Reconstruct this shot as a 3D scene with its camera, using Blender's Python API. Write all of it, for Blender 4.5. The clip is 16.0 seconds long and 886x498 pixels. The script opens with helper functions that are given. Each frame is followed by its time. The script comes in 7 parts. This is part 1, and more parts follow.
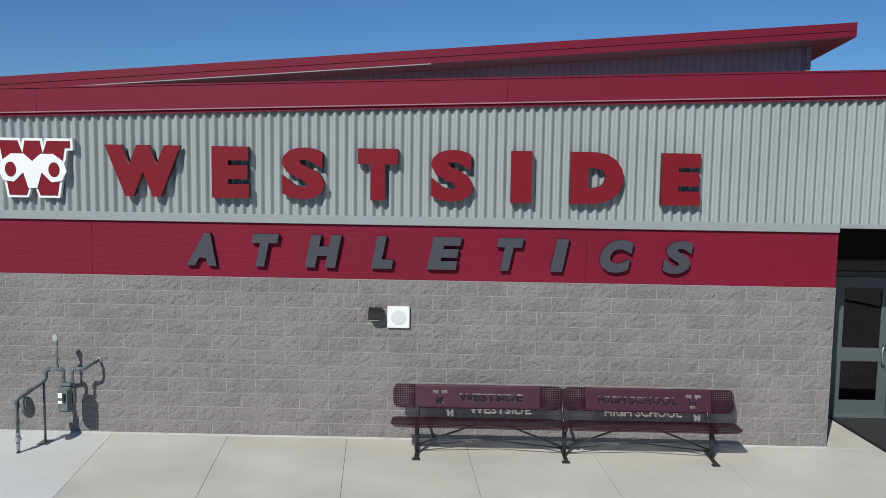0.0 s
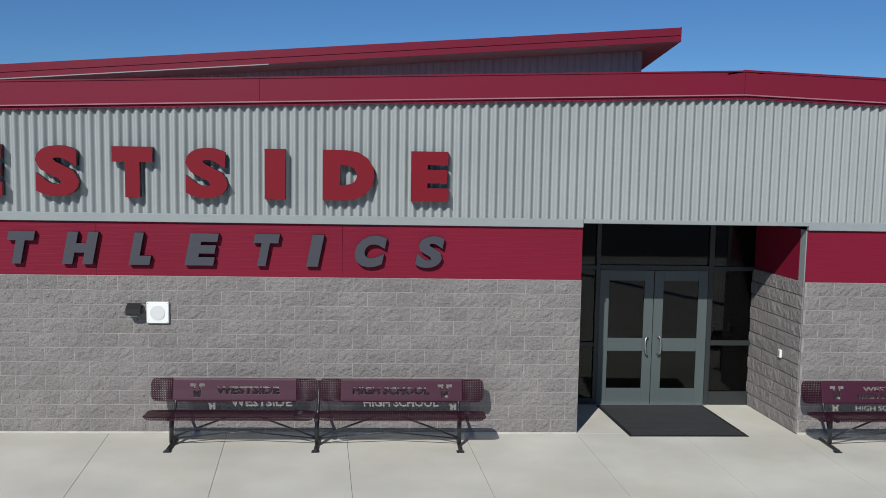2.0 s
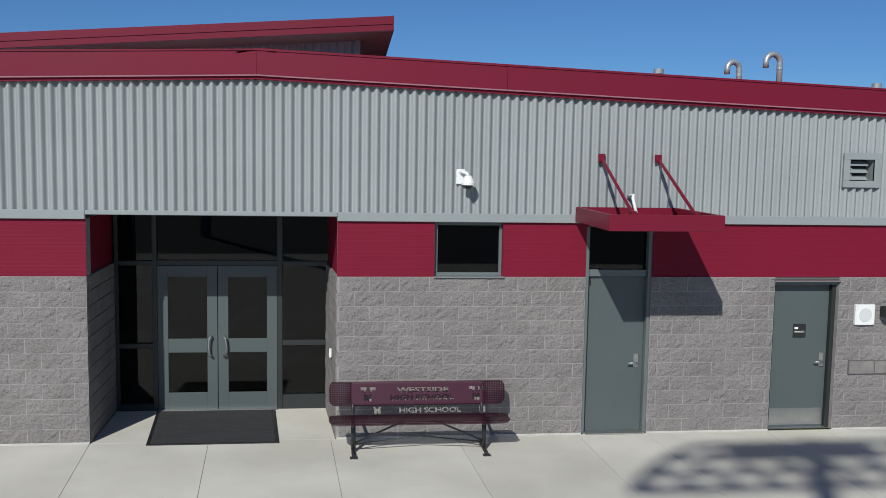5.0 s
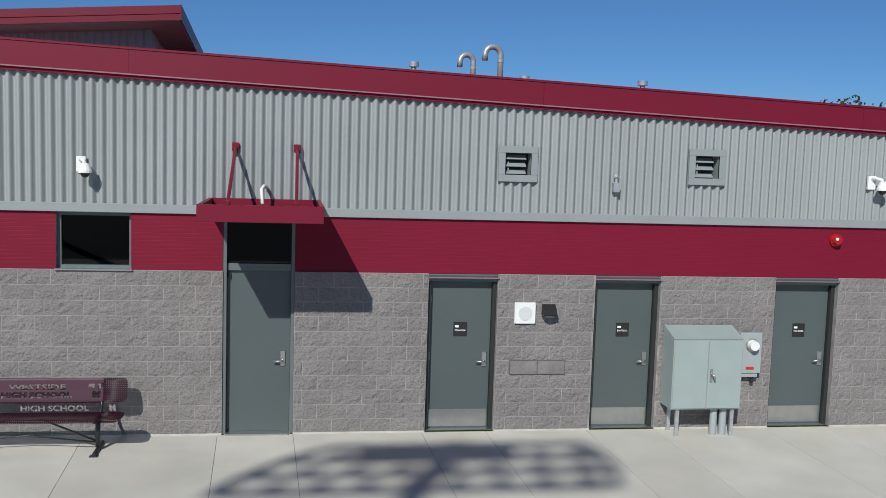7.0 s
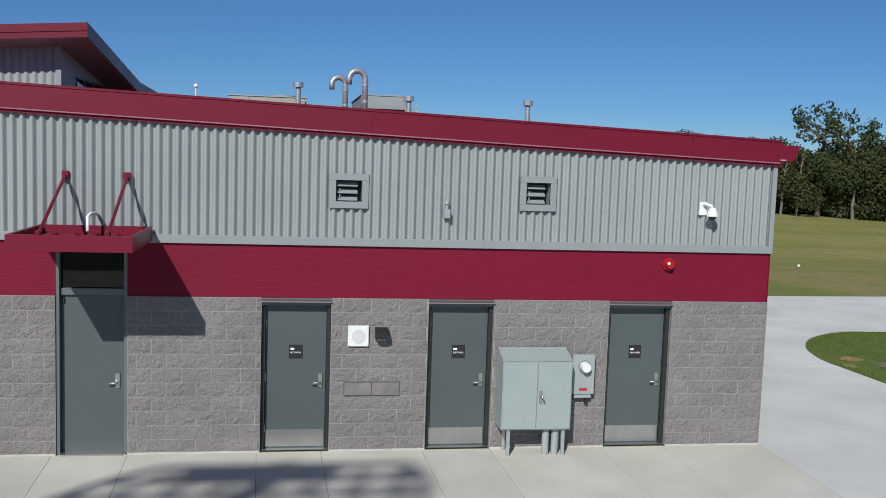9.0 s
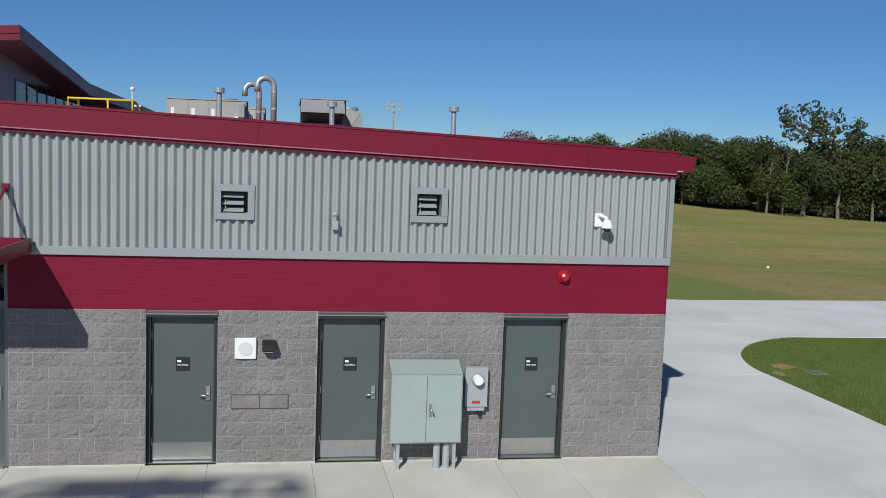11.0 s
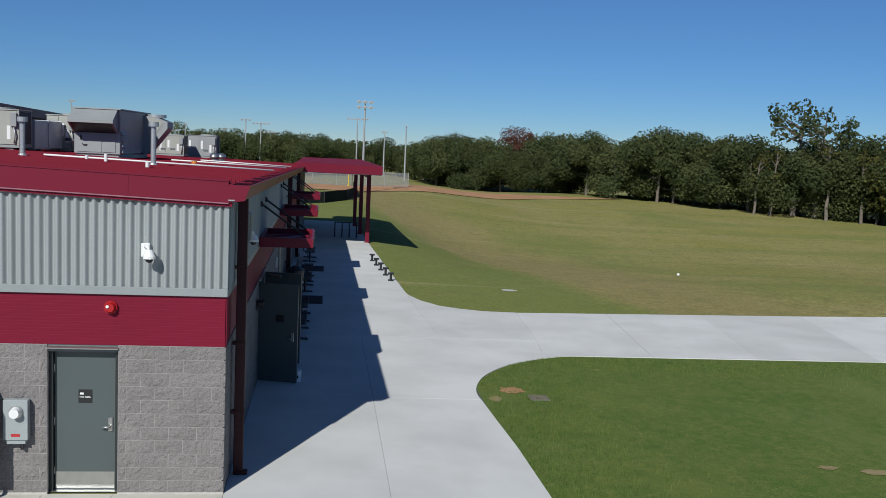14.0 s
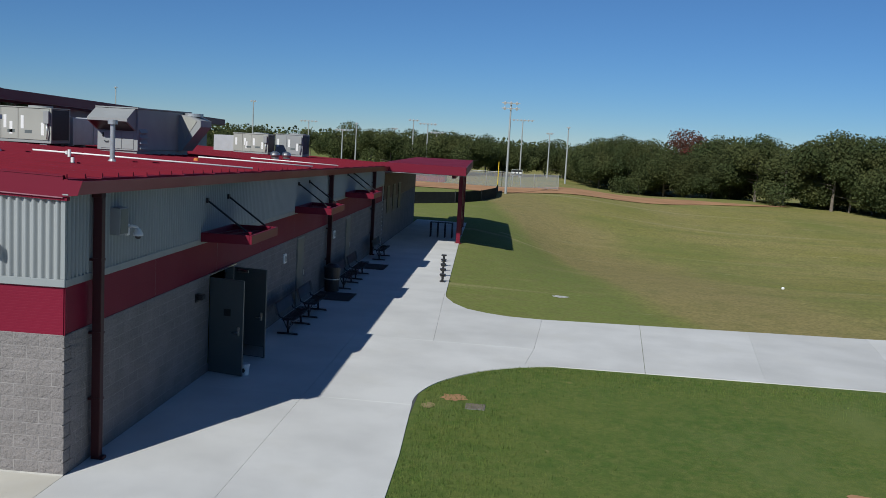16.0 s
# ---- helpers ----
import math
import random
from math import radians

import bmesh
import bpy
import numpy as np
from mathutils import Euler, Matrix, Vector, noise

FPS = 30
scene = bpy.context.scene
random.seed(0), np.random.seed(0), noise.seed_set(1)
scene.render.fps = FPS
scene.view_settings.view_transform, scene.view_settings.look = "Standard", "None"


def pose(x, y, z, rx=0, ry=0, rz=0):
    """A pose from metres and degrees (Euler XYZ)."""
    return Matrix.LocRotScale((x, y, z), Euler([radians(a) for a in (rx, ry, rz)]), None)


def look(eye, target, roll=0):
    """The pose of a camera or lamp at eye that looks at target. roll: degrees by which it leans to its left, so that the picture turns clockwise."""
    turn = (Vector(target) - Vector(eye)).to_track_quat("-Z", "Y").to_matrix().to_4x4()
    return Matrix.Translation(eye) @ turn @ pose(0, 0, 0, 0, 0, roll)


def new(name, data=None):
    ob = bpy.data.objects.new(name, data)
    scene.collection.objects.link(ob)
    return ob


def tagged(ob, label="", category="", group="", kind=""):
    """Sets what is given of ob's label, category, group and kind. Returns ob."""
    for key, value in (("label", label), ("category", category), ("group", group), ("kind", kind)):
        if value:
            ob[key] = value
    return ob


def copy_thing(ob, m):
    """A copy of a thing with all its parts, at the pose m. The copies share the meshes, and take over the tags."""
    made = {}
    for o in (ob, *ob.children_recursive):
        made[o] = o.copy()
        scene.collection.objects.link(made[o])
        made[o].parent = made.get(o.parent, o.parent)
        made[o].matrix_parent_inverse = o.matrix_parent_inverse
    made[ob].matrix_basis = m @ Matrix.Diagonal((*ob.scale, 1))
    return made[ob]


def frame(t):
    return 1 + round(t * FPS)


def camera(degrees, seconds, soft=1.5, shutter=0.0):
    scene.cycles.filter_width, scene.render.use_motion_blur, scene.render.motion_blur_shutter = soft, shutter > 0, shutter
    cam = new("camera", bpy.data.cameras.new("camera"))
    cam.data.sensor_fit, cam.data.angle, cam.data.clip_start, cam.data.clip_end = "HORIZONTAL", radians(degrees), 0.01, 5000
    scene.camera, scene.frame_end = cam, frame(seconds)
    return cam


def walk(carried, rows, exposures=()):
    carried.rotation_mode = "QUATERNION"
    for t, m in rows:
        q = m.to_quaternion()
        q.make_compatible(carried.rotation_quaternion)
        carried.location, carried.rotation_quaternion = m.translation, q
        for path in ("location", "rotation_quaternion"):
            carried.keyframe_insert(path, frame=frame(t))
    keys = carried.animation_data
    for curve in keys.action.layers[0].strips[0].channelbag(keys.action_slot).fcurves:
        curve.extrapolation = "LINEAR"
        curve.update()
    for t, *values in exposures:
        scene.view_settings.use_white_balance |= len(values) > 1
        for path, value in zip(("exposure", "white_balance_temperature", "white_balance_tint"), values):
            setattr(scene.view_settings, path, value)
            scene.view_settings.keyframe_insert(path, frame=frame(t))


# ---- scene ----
cam = camera(50.0, 16.0, soft=0.3)
PATH = [
    (0, (-22.204, -12.841, 4.06), (-22.238, -10.853, 3.845), 0.9),
    (0.5, (-21.808, -12.928, 4.036), (-21.836, -10.94, 3.822), 1.0),
    (1, (-21.234, -12.991, 4.061), (-21.253, -11.002, 3.845), 1.0),
    (1.5, (-20.612, -13.199, 4.071), (-20.531, -11.212, 3.859), 1.1),
    (2, (-19.766, -13.244, 4.051), (-19.661, -11.258, 3.842), 1.0),
    (2.5, (-18.83, -13.239, 4.033), (-18.702, -11.254, 3.824), 1.2),
    (3, (-17.867, -13.191, 4.012), (-17.697, -11.209, 3.806), 1.3),
    (3.5, (-16.895, -13.025, 3.977), (-16.706, -11.044, 3.774), 1.3),
    (3.7, (-16.494, -12.983, 3.939), (-16.302, -11.003, 3.738), 1.3),
    (5.8, (-12.29, -12.538, 3.921), (-12.006, -10.569, 3.718), 1.4),
    (6, (-11.813, -12.502, 3.862), (-11.522, -10.533, 3.664), 1.6),
    (6.5, (-10.621, -12.656, 3.859), (-10.323, -10.688, 3.66), 1.6),
    (7, (-9.466, -12.836, 3.869), (-9.159, -10.87, 3.671), 1.8),
    (7.5, (-8.34, -13.106, 3.913), (-8.025, -11.141, 3.717), 1.8),
    (8, (-7.726, -13.321, 4.026), (-7.405, -11.356, 3.834), 1.8),
    (10.3, (-6.665, -13.513, 4.533), (-6.349, -11.549, 4.333), 2.1),
    (10.5, (-6.451, -13.517, 4.542), (-6.13, -11.553, 4.341), 2.0),
    (11, (-5.728, -13.567, 4.557), (-5.403, -11.603, 4.356), 2.1),
    (11.5, (-4.808, -13.656, 4.593), (-4.482, -11.693, 4.39), 2.1),
    (12, (-3.748, -13.783, 4.679), (-3.418, -11.821, 4.467), 2.2),
    (12.5, (-2.606, -13.905, 4.882), (-2.308, -11.939, 4.668), 2.2),
    (13, (-1.316, -14.008, 5.131), (-1.029, -12.041, 4.914), 2.3),
    (13.5, (-0.003, -14.038, 5.294), (0.265, -12.068, 5.077), 2.45),
    (14, (1.404, -14.028, 5.35), (1.65, -12.055, 5.131), 2.55),
    (14.5, (2.844, -13.975, 5.4), (3.01, -11.995, 5.178), 2.6),
    (15, (4.334, -14.064, 5.459), (4.4, -12.078, 5.232), 2.4),
    (15.5, (5.601, -13.91, 5.528), (5.52, -11.925, 5.295), 3.0),
    (16, (6.848, -13.785, 5.6), (6.69, -11.806, 5.364), 3.2),
]
walk(cam, [(t, look(eye, target, roll)) for t, eye, target, roll in PATH], [(0.0, 0.0, 6300, 6), (16.0, 0.0, 6300, 6)])

# ---- world and sun ----
SUN_WAY = Vector((0.45, 1.0, -0.82)).normalized()
world = bpy.data.worlds.new("sky")
scene.world = world
world.use_nodes = True
wn = world.node_tree
wn.nodes.clear()
sky = wn.nodes.new("ShaderNodeTexSky")
sky.sky_type = "NISHITA"
sky.sun_disc = False
sky.sun_elevation = math.asin(-SUN_WAY.z)
sky.sun_rotation = math.atan2(-SUN_WAY.x, -SUN_WAY.y)
sky.altitude = 9500
sky.air_density = 2.6
sky.dust_density = 0.0
sky.ozone_density = 9.0
bg = wn.nodes.new("ShaderNodeBackground")
bg.inputs["Strength"].default_value = 0.066
wo = wn.nodes.new("ShaderNodeOutputWorld")
wn.links.new(sky.outputs[0], bg.inputs[0])
wn.links.new(bg.outputs[0], wo.inputs[0])
sun = new("sun", bpy.data.lights.new("sun", "SUN"))
sun.data.energy = 4.3
sun.data.angle = radians(0.53)
sun.data.color = (1.0, 0.965, 0.92)
sun.rotation_euler = SUN_WAY.to_track_quat("-Z", "Y").to_euler()
sun.location = (-20, -40, 30)


# ---- materials ----
def mat(name, col, rough=0.6, metal=0.0, var=0.12, scale=3.0, bump=0.0, bscale=60.0, col2=None, fine=0.06, spec=0.5, per_object=0.0, per_island=0.0):
    """Principled paint or stone: broad blotches, fine grain, relief, and a little difference from piece to piece."""
    m = bpy.data.materials.new(name)
    m.use_nodes = True
    t = m.node_tree
    b = t.nodes["Principled BSDF"]
    b.inputs["Roughness"].default_value = rough
    b.inputs["Metallic"].default_value = metal
    b.inputs["Specular IOR Level"].default_value = spec
    tc = t.nodes.new("ShaderNodeTexCoord")
    n1 = t.nodes.new("ShaderNodeTexNoise")
    n1.inputs["Scale"].default_value = scale
    n1.inputs["Detail"].default_value = 6
    n2 = t.nodes.new("ShaderNodeTexNoise")
    n2.inputs["Scale"].default_value = bscale
    n2.inputs["Detail"].default_value = 4
    geo = t.nodes.new("ShaderNodeNewGeometry")
    for n in (n1, n2):
        t.links.new(geo.outputs["Position"], n.inputs["Vector"])
    mix = t.nodes.new("ShaderNodeMix")
    mix.data_type = "RGBA"
    c2 = col2 if col2 else tuple(c * (1 - var) for c in col)
    mix.inputs["A"].default_value = (*col, 1)
    mix.inputs["B"].default_value = (*c2, 1)
    ramp = t.nodes.new("ShaderNodeMapRange")
    ramp.inputs["From Min"].default_value = 0.35
    ramp.inputs["From Max"].default_value = 0.68
    t.links.new(n1.outputs["Fac"], ramp.inputs["Value"])
    t.links.new(ramp.outputs[0], mix.inputs["Factor"])
    hsv = t.nodes.new("ShaderNodeHueSaturation")
    val = t.nodes.new("ShaderNodeMath")
    val.operation = "MULTIPLY_ADD"
    val.inputs[1].default_value = fine * 2
    val.inputs[2].default_value = 1 - fine
    t.links.new(n2.outputs["Fac"], val.inputs[0])
    last = val.outputs[0]
    for amount, node, sock in ((per_object, "ShaderNodeObjectInfo", "Random"), (per_island, "ShaderNodeNewGeometry", "Random Per Island")):
        if amount:
            oi = t.nodes.new(node)
            ma = t.nodes.new("ShaderNodeMath")
            ma.operation = "MULTIPLY_ADD"
            ma.inputs[1].default_value = amount
            t.links.new(oi.outputs[sock], ma.inputs[0])
            t.links.new(last, ma.inputs[2])
            sb = t.nodes.new("ShaderNodeMath")
            sb.operation = "SUBTRACT"
            sb.inputs[1].default_value = amount / 2
            t.links.new(ma.outputs[0], sb.inputs[0])
            last = sb.outputs[0]
    t.links.new(last, hsv.inputs["Value"])
    t.links.new(mix.outputs["Result"], hsv.inputs["Color"])
    t.links.new(hsv.outputs[0], b.inputs["Base Color"])
    rr = t.nodes.new("ShaderNodeMath")
    rr.operation = "MULTIPLY_ADD"
    rr.inputs[1].default_value = 0.15
    rr.inputs[2].default_value = max(0.02, rough - 0.075)
    t.links.new(n1.outputs["Fac"], rr.inputs[0])
    t.links.new(rr.outputs[0], b.inputs["Roughness"])
    if bump:
        bp = t.nodes.new("ShaderNodeBump")
        bp.inputs["Strength"].default_value = bump
        bp.inputs["Distance"].default_value = 0.01
        t.links.new(n2.outputs["Fac"], bp.inputs["Height"])
        t.links.new(bp.outputs[0], b.inputs["Normal"])
    return m


BLOCK = mat("split_face_block", (0.228, 0.210, 0.202), 0.95, var=0.16, scale=1.6, bump=1.0, bscale=42, fine=0.42, spec=0.2, per_object=0.07, per_island=0.07)
def rocky(m, scale, distance):
    """Adds broken-stone relief under a material's fine grain."""
    t = m.node_tree
    fine = [n for n in t.nodes if n.bl_idname == "ShaderNodeBump"][0]
    geo = t.nodes.new("ShaderNodeNewGeometry")
    vo = t.nodes.new("ShaderNodeTexNoise")
    vo.inputs["Scale"].default_value = scale
    vo.inputs["Detail"].default_value = 3
    vo.inputs["Roughness"].default_value = 0.6
    t.links.new(geo.outputs["Position"], vo.inputs["Vector"])
    bp = t.nodes.new("ShaderNodeBump")
    bp.inputs["Strength"].default_value = 1.0
    bp.inputs["Distance"].default_value = distance
    t.links.new(vo.outputs["Fac"], bp.inputs["Height"])
    t.links.new(bp.outputs[0], fine.inputs["Normal"])


rocky(BLOCK, 17.0, 0.034)
MORTAR = mat("mortar", (0.325, 0.304, 0.292), 0.95, var=0.3, scale=6.0, bump=0.5, bscale=120, fine=0.2, spec=0.2)
REDPANEL = mat("crimson_metal_panel", (0.174, 0.006, 0.025), 0.6, spec=0.2, var=0.10, scale=0.6, fine=0.05)
FASCIA = mat("crimson_fascia_metal", (0.160, 0.006, 0.023), 0.42, spec=0.35, var=0.08, scale=0.5, fine=0.03)
ROOFRED = mat("crimson_roof_metal", (0.185, 0.007, 0.022), 0.62, spec=0.22, var=0.15, scale=0.8, fine=0.05)
GREYRIB = mat("grey_ribbed_metal", (0.305, 0.325, 0.325), 0.5, var=0.10, scale=0.7, fine=0.03)
GREYTRIM = mat("grey_trim_metal", (0.265, 0.288, 0.288), 0.5, var=0.08, fine=0.03)
CONCRETE = mat("broom_finished_concrete", (0.65, 0.645, 0.62), 0.9, var=0.16, scale=0.55, bump=0.3, bscale=110, fine=0.09, spec=0.25, per_object=0.10)
OLDCONCRETE = mat("weathered_concrete", (0.60, 0.575, 0.51), 0.9, var=0.18, scale=0.8, bump=0.3, bscale=110, fine=0.10, spec=0.25, per_object=0.08)
JOINT = mat("joint_sealant", (0.10, 0.10, 0.10), 0.9, fine=0.1)
DOORGREY = mat("slate_grey_door_paint", (0.080, 0.098, 0.098), 0.42, var=0.06, scale=1.5, fine=0.03)
FRAMEDARK = mat("dark_frame_and_jamb_shade", (0.025, 0.028, 0.028), 0.4, var=0.1)
FRAMEGREY = mat("grey_painted_frame", (0.12, 0.14, 0.14), 0.4, var=0.08)
STEEL = mat("brushed_steel", (0.52, 0.52, 0.50), 0.32, metal=0.9, var=0.1, scale=8, fine=0.06)
GALV = mat("galvanised_steel", (0.52, 0.54, 0.55), 0.38, metal=0.55, var=0.2, scale=14, fine=0.1)
CABINET = mat("pale_green_grey_enamel", (0.31, 0.36, 0.345), 0.4, var=0.06, fine=0.02)
METERGREY = mat("meter_grey_enamel", (0.33, 0.36, 0.36), 0.45, var=0.06)
GASGREY = mat("gas_pipe_grey_paint", (0.125, 0.15, 0.152), 0.5, var=0.2, scale=12)
PALEGRILLE = mat("pale_grille_cloth", (0.60, 0.61, 0.60), 0.6, var=0.06)
WHITE = mat("white_enamel", (0.78, 0.78, 0.76), 0.4, var=0.05)
BLACK = mat("black_plastic", (0.018, 0.018, 0.018), 0.45, var=0.1)
MAROON = mat("maroon_coated_steel", (0.048, 0.007, 0.021), 0.5, var=0.12, scale=4, fine=0.04, spec=0.35)
SIGNRED = mat("red_letter_face", (0.168, 0.004, 0.012), 0.5, spec=0.25, var=0.05)
SIGNREDEDGE = mat("red_letter_return", (0.05, 0.008, 0.012), 0.5, var=0.1)
SIGNGREY = mat("charcoal_letter_face", (0.046, 0.047, 0.060), 0.5, var=0.06)
SIGNGREYEDGE = mat("charcoal_letter_return", (0.02, 0.021, 0.024), 0.5)
REDLAMP = mat("red_plastic", (0.36, 0.010, 0.014), 0.35, var=0.1)
YELLOW = mat("yellow_safety_paint", (0.70, 0.50, 0.02), 0.45, var=0.1)
UNITBEIGE = mat("grey_beige_unit_metal", (0.36, 0.36, 0.32), 0.5, var=0.1, scale=1.2)
UNITGREY = mat("grey_unit_metal", (0.30, 0.31, 0.31), 0.5, var=0.1, scale=1.2)
# drip edge colour, paled to paint the sun line along the eave
DRIP = mat("drip_edge_sun_line", (0.30, 0.13, 0.16), 0.5, var=0.15, scale=2)
DUCT = mat("sheet_metal_duct", (0.52, 0.53, 0.54), 0.42, metal=0.35, var=0.12, scale=3, fine=0.06)
COIL = mat("dark_condenser_coil", (0.03, 0.03, 0.032), 0.6, var=0.2, scale=20, bump=0.4, bscale=90)
MATBLACK = mat("ribbed_rubber_mat", (0.03, 0.03, 0.032), 0.9, var=0.2, bump=0.6, bscale=120)
GRASS = mat("mown_green_grass", (0.086, 0.138, 0.029), 0.95, var=0.3, scale=5.0, bump=1.0, bscale=40, col2=(0.135, 0.165, 0.045), fine=0.75, spec=0.1)
DIRT = mat("orange_clay", (0.46, 0.26, 0.14), 0.95, var=0.25, scale=0.3, bump=0.3, bscale=8, fine=0.12, spec=0.1)
BARK = mat("grey_bark", (0.20, 0.17, 0.14), 0.95, var=0.35, scale=5, bump=0.7, bscale=25, fine=0.2, spec=0.1)
LEAF = mat("dark_green_leaves", (0.064, 0.086, 0.034), 0.75, var=0.4, scale=0.25, col2=(0.105, 0.115, 0.044), fine=0.2, spec=0.1, per_object=0.3, per_island=0.4)
LEAFY = mat("yellowing_leaves", (0.13, 0.12, 0.03), 0.75, var=0.4, scale=0.5, col2=(0.08, 0.09, 0.025), fine=0.2, spec=0.2, per_island=0.5)
LEAFRED = mat("russet_leaves", (0.16, 0.055, 0.04), 0.75, var=0.3, scale=0.5, col2=(0.11, 0.06, 0.035), fine=0.2, spec=0.2, per_island=0.5)
def leafy(m, share=0.35):
    """Lets part of the light through thin leaves."""
    t = m.node_tree
    b = t.nodes["Principled BSDF"]
    out = [n for n in t.nodes if n.bl_idname == "ShaderNodeOutputMaterial"][0]
    tr = t.nodes.new("ShaderNodeBsdfTranslucent")
    mx = t.nodes.new("ShaderNodeMixShader")
    mx.inputs[0].default_value = share
    t.links.new(b.inputs["Base Color"].links[0].from_socket, tr.inputs["Color"])
    t.links.new(b.outputs[0], mx.inputs[1])
    t.links.new(tr.outputs[0], mx.inputs[2])
    t.links.new(mx.outputs[0], out.inputs["Surface"])


for m in (LEAF, LEAFY, LEAFRED):
    leafy(m)
NETBLACK = mat("dark_windscreen_mesh", (0.03, 0.035, 0.035), 0.9, var=0.2)
LAMPGREY = mat("pale_grey_lamp_housing", (0.50, 0.51, 0.52), 0.45, var=0.08)
POLE = mat("galvanised_pole", (0.42, 0.43, 0.42), 0.5, metal=0.4, var=0.1)
DARKROOM = mat("dim_interior_paint", (0.16, 0.16, 0.15), 0.8, var=0.2)
CHAINLINK = mat("grey_chain_link", (0.34, 0.35, 0.35), 0.6, metal=0.3)
CHAINLINK.node_tree.nodes["Principled BSDF"].inputs["Alpha"].default_value = 0.30
BEAD = mat("pale_sealant", (0.50, 0.48, 0.43), 0.9, var=0.25, scale=3, fine=0.15, spec=0.2)
# fascia crimson taken darker; on the rear wing it paints in shade
DARKCRIMSON = mat("darkened_crimson", (0.040, 0.007, 0.010), 0.5, var=0.15, spec=0.3)
SOFFIT = mat("soffit_metal", (0.30, 0.31, 0.31), 0.5, var=0.1)
LABELRED = mat("red_label", (0.5, 0.03, 0.03), 0.5)
PATCH = mat("block_patch", (0.235, 0.215, 0.205), 0.95, var=0.25, scale=5, bump=0.8, bscale=70, fine=0.2, spec=0.2)


def glass(name, tint=(0.22, 0.25, 0.245)):
    """Tinted glazing: partly see-through, with a clear reflection."""
    m = bpy.data.materials.new(name)
    m.use_nodes = True
    t = m.node_tree
    t.nodes.clear()
    tr = t.nodes.new("ShaderNodeBsdfTransparent")
    tr.inputs[0].default_value = (*tint, 1)
    gl = t.nodes.new("ShaderNodeBsdfGlossy")
    gl.inputs["Roughness"].default_value = 0.02
    fr = t.nodes.new("ShaderNodeFresnel")
    fr.inputs["IOR"].default_value = 1.48
    mx = t.nodes.new("ShaderNodeMixShader")
    out = t.nodes.new("ShaderNodeOutputMaterial")
    t.links.new(fr.outputs[0], mx.inputs[0])
    t.links.new(tr.outputs[0], mx.inputs[1])
    t.links.new(gl.outputs[0], mx.inputs[2])
    t.links.new(mx.outputs[0], out.inputs[0])
    return m


GLASS = glass("tinted_glass")


def layer(m, scale, stretch, turn, lo, hi, amount, colour, detail=6):
    """Lays noise-shaped patches of another colour over a material."""
    t = m.node_tree
    b = t.nodes["Principled BSDF"]
    geo = t.nodes.new("ShaderNodeNewGeometry")
    src = b.inputs["Base Color"].links[0].from_socket
    n = t.nodes.new("ShaderNodeTexNoise")
    n.inputs["Scale"].default_value = scale
    n.inputs["Detail"].default_value = detail
    n.inputs["Roughness"].default_value = 0.65
    mp = t.nodes.new("ShaderNodeMapping")
    mp.inputs["Scale"].default_value = stretch
    mp.inputs["Rotation"].default_value = (0, 0, radians(turn))
    t.links.new(geo.outputs["Position"], mp.inputs["Vector"])
    t.links.new(mp.outputs[0], n.inputs["Vector"])
    r = t.nodes.new("ShaderNodeMapRange")
    r.inputs["From Min"].default_value, r.inputs["From Max"].default_value = lo, hi
    r.inputs["To Max"].default_value = amount
    t.links.new(n.outputs["Fac"], r.inputs["Value"])
    mx = t.nodes.new("ShaderNodeMix")
    mx.data_type = "RGBA"
    mx.inputs["B"].default_value = (*colour, 1)
    t.links.new(r.outputs[0], mx.inputs["Factor"])
    t.links.new(src, mx.inputs["A"])
    t.links.new(mx.outputs["Result"], b.inputs["Base Color"])


